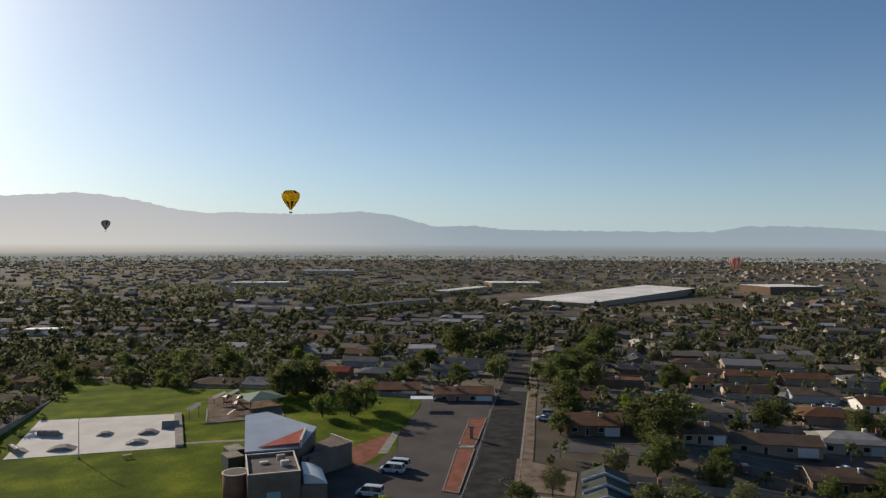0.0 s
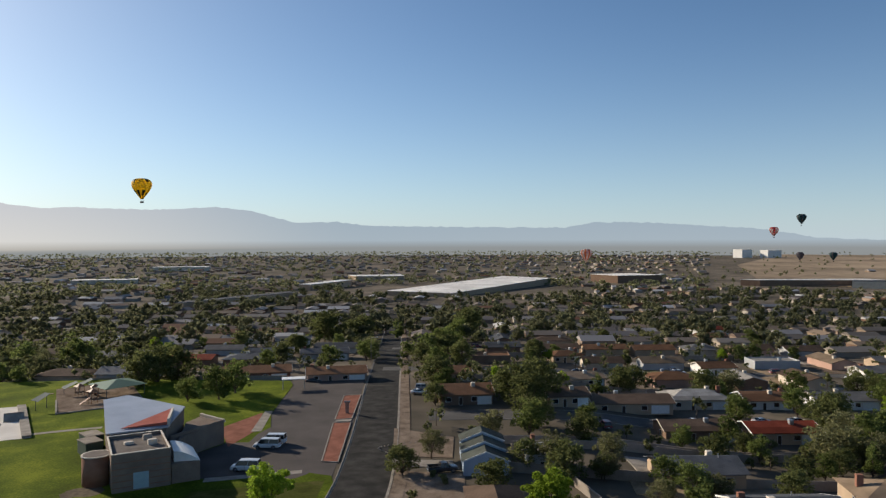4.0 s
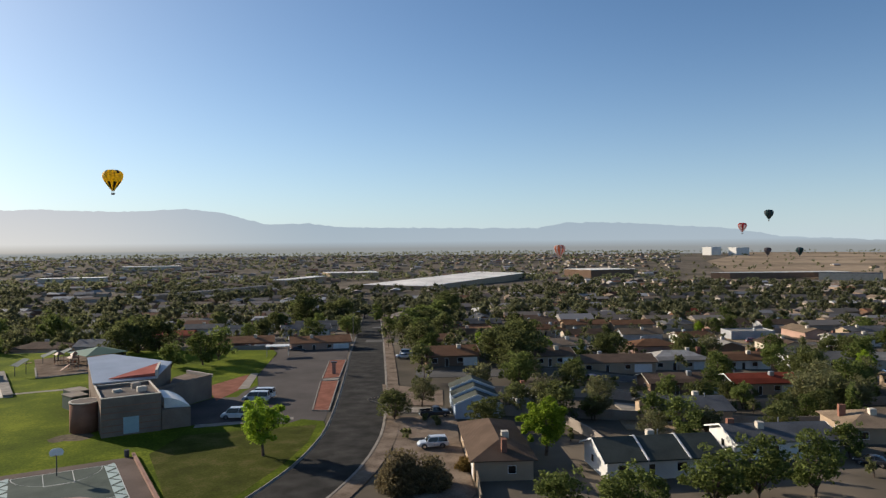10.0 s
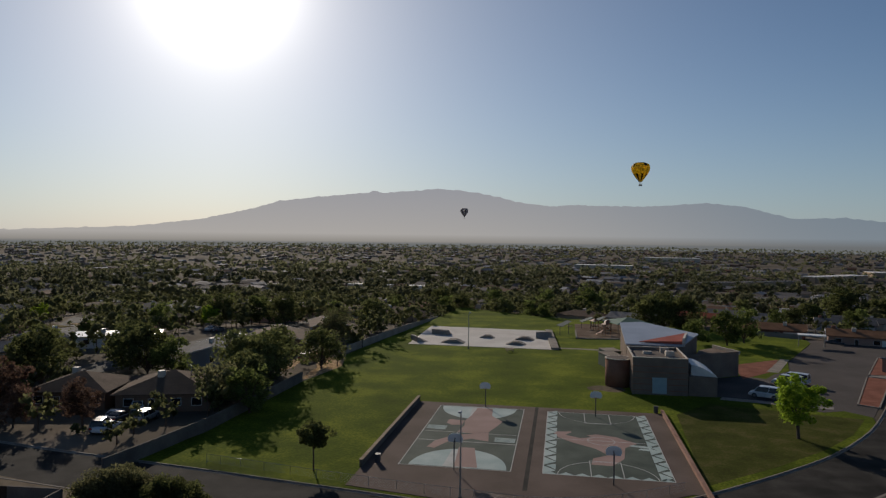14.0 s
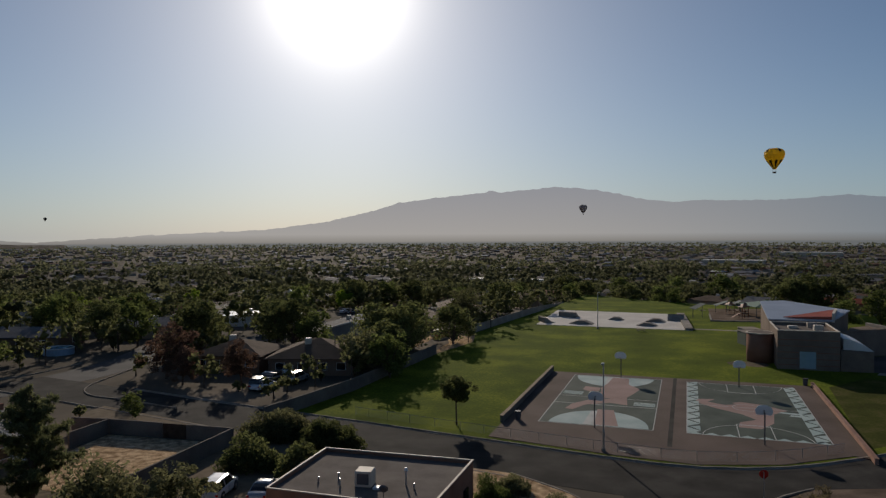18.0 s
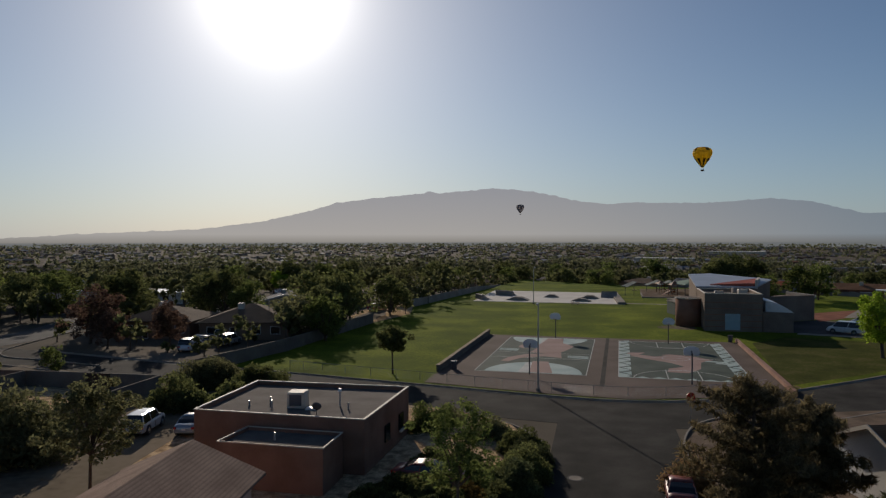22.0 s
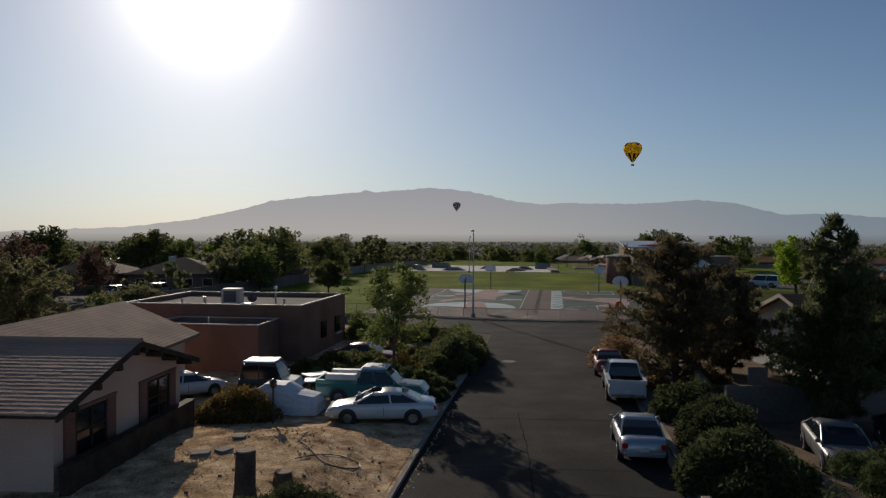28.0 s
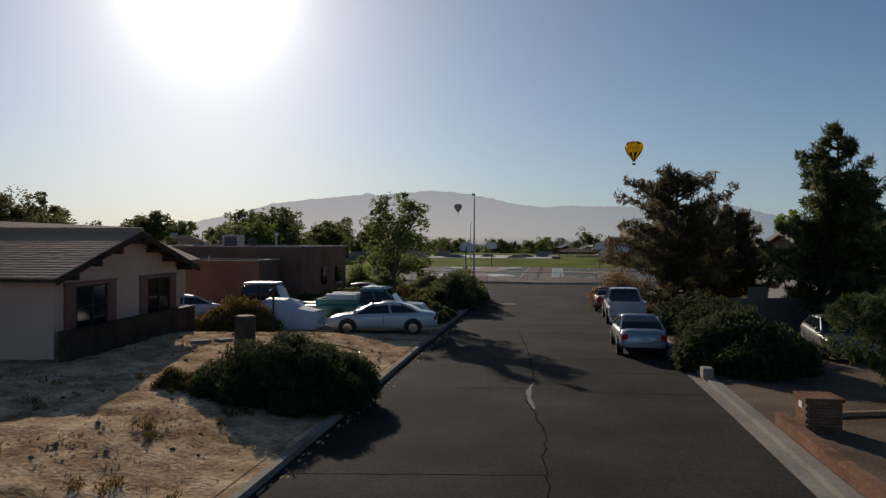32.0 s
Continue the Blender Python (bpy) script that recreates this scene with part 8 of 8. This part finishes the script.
for i in range(2400):
    d = 118 + 240 * rf.random()
    az = radians(rf.uniform(-56, 83))
    x, y = d * math.sin(az), d * math.cos(az)
    k = rf.choice(("elm", "ash", "ash", "olive", "tall", "elm", "willow", "elm", "bright"))
    if ct >= 185 or (k == "bright" and rf.random() < 0.6) or not free(x, y, 0.2):
        continue
    tree_at(k, x, y, rf.uniform(4.2, 8.5 if d > 170 or x < 0 else 6.4), rf.uniform(0, 360))
    PLACED.append((x, y, 2.2))
    ct += 1

# back walls between the rows, and loose yard trees too many to count
for row in range(1, 5):
    for b0 in range(22, 250, 76):
        p = [grid(45 + row * 65 + 32.5, b0 + 19 * i) for i in range(4)]
        if all(math.hypot(*q) < 330 and not any(inside(*q, w) for w in POLY_FREE) for q in p):
            wall_run("wall_yards", p, 1.7, "block wall between back yards")
mid, stems = [], Shape()
for i in range(2300):
    d = 95 + 330 * rf.random() ** 0.8
    az = radians(rf.uniform(-56, 83))
    x, y = d * math.sin(az), d * math.cos(az)
    if not free(x, y, 2.4 if d < 170 else 0.1):
        continue
    h = rf.uniform(1.5, 3.5 if d < 160 and x > 0 else 7.0)
    w, z = h * rf.uniform(0.3, 0.5), ground_z(x, y)
    stems.tube((x, y, z - 0.2), (x, y, z + h * 0.55), 0.12, 0.06, 4)
    for _ in range(6):
        mid.append((x + rf.gauss(0, w * 0.42), y + rf.gauss(0, w * 0.42), z + h * rf.uniform(0.28, 0.85), w * rf.uniform(0.3, 0.6)))
for i in range(1900):
    d = 120 + 330 * rf.random() ** 0.8
    az = radians(rf.uniform(-56, 16))
    x, y = d * math.sin(az), d * math.cos(az)
    if not free(x, y, 0.1):
        continue
    h = rf.uniform(4.5, 9.0)
    w, z = h * rf.uniform(0.36, 0.52), ground_z(x, y)
    stems.tube((x, y, z - 0.2), (x, y, z + h * 0.55), 0.14, 0.06, 4)
    for _ in range(8):
        mid.append((x + rf.gauss(0, w * 0.42), y + rf.gauss(0, w * 0.42), z + h * rf.uniform(0.22, 0.85), w * rf.uniform(0.3, 0.55)))
M["yard_leaf"] = leaf_mat("yard_leaf", (0.075, 0.082, 0.035), (0.165, 0.168, 0.074), 0.6)
tagged(part("yard_trees", crown_mesh("yard_trees", mid, 14, 0.5, 41), "yard_leaf"), "small trees and bushes in the yards", "trees", kind="stuff")
tagged(part("yard_tree_stems", stems, "bark"), "stems of small yard trees", "trees", kind="stuff")

# ---- distance: far roofs, trees, sheds, balloons ----
def island_mat(name, stops, rough=0.9):
    """Each island one of several tones."""
    m = bpy.data.materials.new(name)
    m.use_nodes = True
    n, l = m.node_tree.nodes, m.node_tree.links
    geo, ramp = n.new("ShaderNodeNewGeometry"), n.new("ShaderNodeValToRGB")
    ramp.color_ramp.interpolation = "CONSTANT"
    for i, c in enumerate(stops):
        e = ramp.color_ramp.elements[i] if i < 2 else ramp.color_ramp.elements.new(i / len(stops))
        e.position, e.color = i / len(stops), (*c, 1)
    l.new(geo.outputs["Random Per Island"], ramp.inputs[0])
    l.new(ramp.outputs[0], n["Principled BSDF"].inputs["Base Color"])
    n["Principled BSDF"].inputs["Roughness"].default_value = rough
    n["Principled BSDF"].inputs["Specular IOR Level"].default_value = 0.12
    return m


# Shingle browns; the paler greys also carry some distance haze in their colour.
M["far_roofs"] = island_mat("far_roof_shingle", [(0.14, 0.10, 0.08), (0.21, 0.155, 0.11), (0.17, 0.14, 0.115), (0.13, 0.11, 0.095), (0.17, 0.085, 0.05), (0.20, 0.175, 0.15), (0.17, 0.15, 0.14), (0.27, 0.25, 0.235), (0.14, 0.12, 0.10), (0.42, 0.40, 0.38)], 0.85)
M["far_walls"] = island_mat("far_render", [(0.24, 0.175, 0.12), (0.34, 0.28, 0.22), (0.36, 0.32, 0.27), (0.16, 0.10, 0.07), (0.26, 0.19, 0.14)])
roofs, walls = Shape(), Shape()
rg = random.Random(9)


def far_house(x, y, turn, L, W, h, rise):
    c, s = math.cos(radians(turn)), math.sin(radians(turn))
    z = ground_z(x, y)
    T = lambda a, b, q: (x + c * a - s * b, y + s * a + c * b, z + q)
    a, b = L / 2, W / 2
    walls.add([T(-a, -b, 0), T(a, -b, 0), T(a, b, 0), T(-a, b, 0), T(-a, -b, h), T(a, -b, h), T(a, b, h), T(-a, b, h), T(-a, 0, h + rise), T(a, 0, h + rise)],
              [(0, 1, 5, 4), (1, 2, 6, 9, 5), (2, 3, 7, 6), (3, 0, 4, 8, 7)])
    a, b = a + 0.5, b + 0.5
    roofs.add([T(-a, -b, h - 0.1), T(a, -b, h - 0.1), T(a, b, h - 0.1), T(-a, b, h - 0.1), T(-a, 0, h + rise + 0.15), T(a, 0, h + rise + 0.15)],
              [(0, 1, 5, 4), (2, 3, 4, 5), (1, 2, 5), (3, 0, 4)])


for x, y, tr, k in far_homes:
    far_house(x, y, tr, rg.uniform(13, 17), rg.uniform(8.5, 10), 2.7, rg.uniform(1.1, 1.7))
FAR_KEEP = [(560, 690, 170), (1000, 420, 130), (870, 690, 60)]
spots = []
row = 0
r = 620.0
while r < 2700:
    n = int(math.radians(139) * r / (24 + r * 0.006))
    for i in range(n):
        az = radians(-56 + 139 * (i + rg.uniform(0.1, 0.9)) / n)
        d = r + rg.uniform(-8, 8)
        x, y = d * math.sin(az), d * math.cos(az)
        open_field = math.degrees(az) > 58 and d > 980
        if any(math.hypot(x - a, y - b) < q for a, b, q in FAR_KEEP) or (open_field and rg.random() < 0.985):
            continue
        if rg.random() < 0.5:
            far_house(x, y, G + rg.choice((0, 90)) + rg.uniform(-8, 8), rg.uniform(12, 18), rg.uniform(8, 11), 3, rg.uniform(1, 2))
        spots.append((x, y))
    r += 27 + r * 0.010
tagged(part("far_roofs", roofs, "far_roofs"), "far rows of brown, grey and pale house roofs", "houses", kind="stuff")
tagged(part("far_house_walls", walls, "far_walls"), "walls of far tan and white houses", "houses", kind="stuff")

# far trees: clumped leaf sprays
rt = np.random.default_rng(12)
pts = []
noise.seed_set(8)
for lo, hi, count in ((330, 660, 2900), (660, 1200, 6000), (1200, 3250, 11000)):
    for i in range(count):
        d = math.sqrt(lo * lo + (hi * hi - lo * lo) * rt.random())
        az = radians(rt.uniform(-56, 83))
        x, y = d * math.sin(az), d * math.cos(az)
        if (math.degrees(az) > 58 and d > 980 and rt.random() < 0.84) or any(math.hypot(x - a, y - b) < q * 0.9 for a, b, q in FAR_KEEP):
            continue
        if noise.noise((x / 110, y / 110, 2.0)) + rt.normal(0, 0.25) < -0.12 or (d < 620 and not free(x, y, -3.0)):
            continue
        h = rt.uniform(4.5, 11.5) if az < radians(20) else rt.uniform(3.5, 11.0)
        pts.append((x, y, ground_z(x, y), h, h * rt.uniform(0.40, 0.62)))
near, far = [], []
for x, y, z, h, w in pts:
    close = math.hypot(x, y) < 900
    for _ in range(8 if close else 4):
        (near if close else far).append((x + rt.normal(0, w * 0.36), y + rt.normal(0, w * 0.36), z + h * rt.uniform(0.28, 0.8), w * rt.uniform(0.36, 0.66)))
# Paler and greyer than the near leaves: distance haze put into the colour.
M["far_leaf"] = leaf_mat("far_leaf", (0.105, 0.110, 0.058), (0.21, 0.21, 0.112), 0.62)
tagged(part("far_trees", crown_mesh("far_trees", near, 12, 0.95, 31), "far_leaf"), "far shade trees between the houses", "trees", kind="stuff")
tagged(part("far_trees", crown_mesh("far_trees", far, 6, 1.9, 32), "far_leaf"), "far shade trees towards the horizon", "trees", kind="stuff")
tk = Shape()
for x, y, z, h, w in pts:
    if math.hypot(x, y) < 700:
        tk.tube((x, y, z - 0.2), (x, y, z + h * 0.6), 0.22, 0.1, 4)
tagged(part("far_tree_trunks", tk, "bark"), "trunks of far shade trees", "trees", kind="stuff")

# the big white-roofed shed and other far buildings
def shed(name, poly, h, wall_mat, roof_mat, label, ribs=0, roof_rise=0.4):
    z = ground_z(sum(p[0] for p in poly) / 4, sum(p[1] for p in poly) / 4)
    t = thing(name, 0, 0, 0, z, label, "building", "far buildings")
    part("wall", Shape().prism(poly, -2, h), wall_mat, t)
    c = (sum(p[0] for p in poly) / 4, sum(p[1] for p in poly) / 4)
    part("roof", Shape().prism([between(p, c, -0.004) for p in poly], h, h + roof_rise), roof_mat, t)
    for k in range(ribs):
        u = (k + 0.5) / ribs
        a, b = between(poly[0], poly[1], u), between(poly[3], poly[2], u)
        a2, b2 = between(poly[0], poly[1], u + 0.008), between(poly[3], poly[2], u + 0.008)
        part("roof_rib", Shape().prism([a, a2, b2, b], h + roof_rise, h + roof_rise + 0.07), roof_mat, t)
    return t


M["white_roof"] = surf("white_roof_membrane", (0.62, 0.58, 0.52), (0.88, 0.83, 0.76), 0.03, 0.3, 0.75, 0.0, spec=0.12)
shed("warehouse", [(434, 662), (468, 588), (757, 724), (744, 812)], 7, WALLS["tan"], "white_roof", "very large low warehouse with a white ribbed roof", 14, 0.3)
shed("warehouse", [(408, 827), (416, 810), (508, 866), (500, 884)], 8, WALLS["tan"], "white_roof", "long low warehouse with a white roof", 5)
shed("warehouse", [(190, 620), (195, 606), (325, 658), (322, 675)], 7, WALLS["tan"], ROOFS["grey"], "long low building with a grey roof", 5)
shed("warehouse", [(585, 1010), (575, 968), (640, 930), (662, 972)], 7, WALLS["tan"], "white_roof", "low far building with a white roof", 4)
shed("office_block", [(845, 725), (838, 668), (905, 640), (915, 700)], 11, WALLS["brown"], "white_roof", "brown block with a pale roof", 0)
shed("school", [(930, 530), (936, 505), (1065, 398), (1075, 430)], 8, WALLS["brown"], "white_roof", "long low school building with a white roof", 6)
shed("school", [(990, 410), (1012, 342), (1040, 350), (1020, 420)], 9, WALLS["cream"], ROOFS["slate"], "low school building with a blue-grey roof", 3)
shed("hotel_block", [(2105, 1230), (2098, 1195), (2140, 1185), (2148, 1220)], 26, WALLS["white"], "white_roof", "pale tower block in the distance", 0)
shed("hotel_block", [(2140, 1160), (2132, 1130), (2175, 1110), (2182, 1145)], 24, WALLS["white"], "white_roof", "pale tower block in the distance", 0)
for i, (x, y, l, w, h) in enumerate(((-60, 560, 34, 14, 4.5), (-20, 545, 22, 10, 4.5), (250, 1150, 90, 26, 6), (470, 1500, 110, 30, 8))):
    c, s = math.cos(radians(-20)), math.sin(radians(-20))
    shed("far_building", [(x + c * a - s * b, y + s * a + c * b) for a, b in ((-l / 2, -w / 2), (l / 2, -w / 2), (l / 2, w / 2), (-l / 2, w / 2))], h, WALLS["cream"], "white_roof", "long low far building with a pale roof", 0)
# open dry field to the south-east
fld = Shape()
poly = [(d * math.sin(radians(a)), d * math.cos(radians(a))) for d, a in ((1090, 62), (1090, 70), (1090, 78), (1090, 88), (2000, 88), (2600, 78), (2900, 70), (2900, 63), (1800, 60))]
M["field"] = surf("dry_field", (0.17, 0.13, 0.09), (0.37, 0.28, 0.19), 0.005, 0.06, 0.95, 0.0, c3=(0.28, 0.21, 0.14))
k = len(fld.v)
tri = [(x, y, ground_z(x, y) + 0.9) for x, y in poly]
fld.add(tri, [tuple(range(len(tri)))[::-1]])
fld.add([(x, y, z - 3) for x, y, z in tri], [tuple(range(len(tri)))])
tagged(part("dry_field", fld, "field"), "pale dry open field", "field", kind="structure")

# hot-air balloons
def balloon(x, y, z, w, cols, label, turn=0.0, panels=16):
    t = thing("hot_air_balloon", x, y, turn, z, label, "balloon", "hot-air balloons")
    prof = [(0.07, -0.56), (0.14, -0.45), (0.27, -0.28), (0.39, -0.10), (0.465, 0.06), (0.5, 0.2), (0.485, 0.33), (0.41, 0.44), (0.27, 0.51), (0.02, 0.54)]
    for g in range(panels):
        a0, a1 = 2 * math.pi * g / panels, 2 * math.pi * (g + 1) / panels
        for band, (lo, hi) in enumerate(((0, 3), (3, 6), (6, 9))):
            s = Shape()
            for k in range(lo, hi):
                (r0, z0), (r1, z1) = prof[k], prof[k + 1]
                am = (a0 + a1) / 2
                p = []
                for r, q in ((r0, z0), (r1, z1)):
                    p.append([(math.cos(a) * r * w * e, math.sin(a) * r * w * e, q * w) for a, e in ((a0, 1), (am, 1.03), (a1, 1))])
                s.add(p[0] + p[1], [(0, 1, 4, 3), (1, 2, 5, 4)])
            part("panel", s, cols(g, band), t)
    part("basket", Shape().soft_box(-0.07 * w, 0.07 * w, -0.07 * w, 0.07 * w, -0.76 * w, -0.68 * w, 0.01 * w), "darkwood", t)
    for sx in (-1, 1):
        for sy in (-1, 1):
            part("rope", Shape().tube((sx * 0.06 * w, sy * 0.06 * w, -0.68 * w), (sx * 0.05 * w, sy * 0.05 * w, -0.56 * w), 0.004 * w, n=4), "black", t)
    return t


def cloth(name, c):
    m = plain(name, c, 0.6)
    n, l = m.node_tree.nodes, m.node_tree.links
    tr, mix = n.new("ShaderNodeBsdfTranslucent"), n.new("ShaderNodeMixShader")
    tr.inputs["Color"].default_value = (*c, 1)
    mix.inputs[0].default_value = 0.68
    l.new(n["Principled BSDF"].outputs[0], mix.inputs[1])
    l.new(tr.outputs[0], mix.inputs[2])
    l.new(mix.outputs[0], n["Material Output"].inputs["Surface"])
    return m


CY, CB, CG, CT, CR, CW, CO_ = (cloth(n, c) for n, c in (("yellow_balloon_cloth", (0.92, 0.66, 0.07)), ("black_balloon_cloth", (0.03, 0.03, 0.035)), ("grey_balloon_cloth", (0.16, 0.15, 0.17)), ("teal_balloon_cloth", (0.04, 0.10, 0.11)), ("red_balloon_cloth", (0.45, 0.05, 0.05)), ("white_balloon_cloth", (0.65, 0.62, 0.62)), ("orange_balloon_cloth", (0.55, 0.19, 0.10))))


def polar(az, d):
    return d * math.sin(radians(az)), d * math.cos(radians(az))


balloon(*polar(15.0, 660), 85.5, 16.2, lambda g, b: CB if (b == 0 and g % 2) or (b == 2 and g % 4 == 0) else CY, "yellow hot-air balloon with dark scalloped bands", 11)
balloon(*polar(1.2, 1720), 84, 19, lambda g, b: CG if (g + b) % 2 else CR if b == 1 and g % 4 == 0 else CW, "grey and white hot-air balloon with maroon panels", 0)
balloon(*polar(64.3, 1500), 78, 17, lambda g, b: CT if g % 3 else CG, "dark teal hot-air balloon", 0)
balloon(*polar(62.5, 1560), 55, 17, lambda g, b: CR if b == 2 or g % 3 == 0 else CW, "red and white hot-air balloon", 0)
balloon(*polar(49.0, 1230), 14, 19, lambda g, b: CO_ if g % 2 else CW, "orange and white hot-air balloon near the ground", 0)
balloon(*polar(64.2, 1650), 5, 15, lambda g, b: CG, "grey hot-air balloon being readied over the field", 0)
balloon(*polar(66.3, 1650), 5, 15, lambda g, b: CT if g % 4 else CG, "dark hot-air balloon over the field", 0)
balloon(*polar(-39.2, 2000), 68, 8, lambda g, b: CB, "small dark far hot-air balloon", 0)
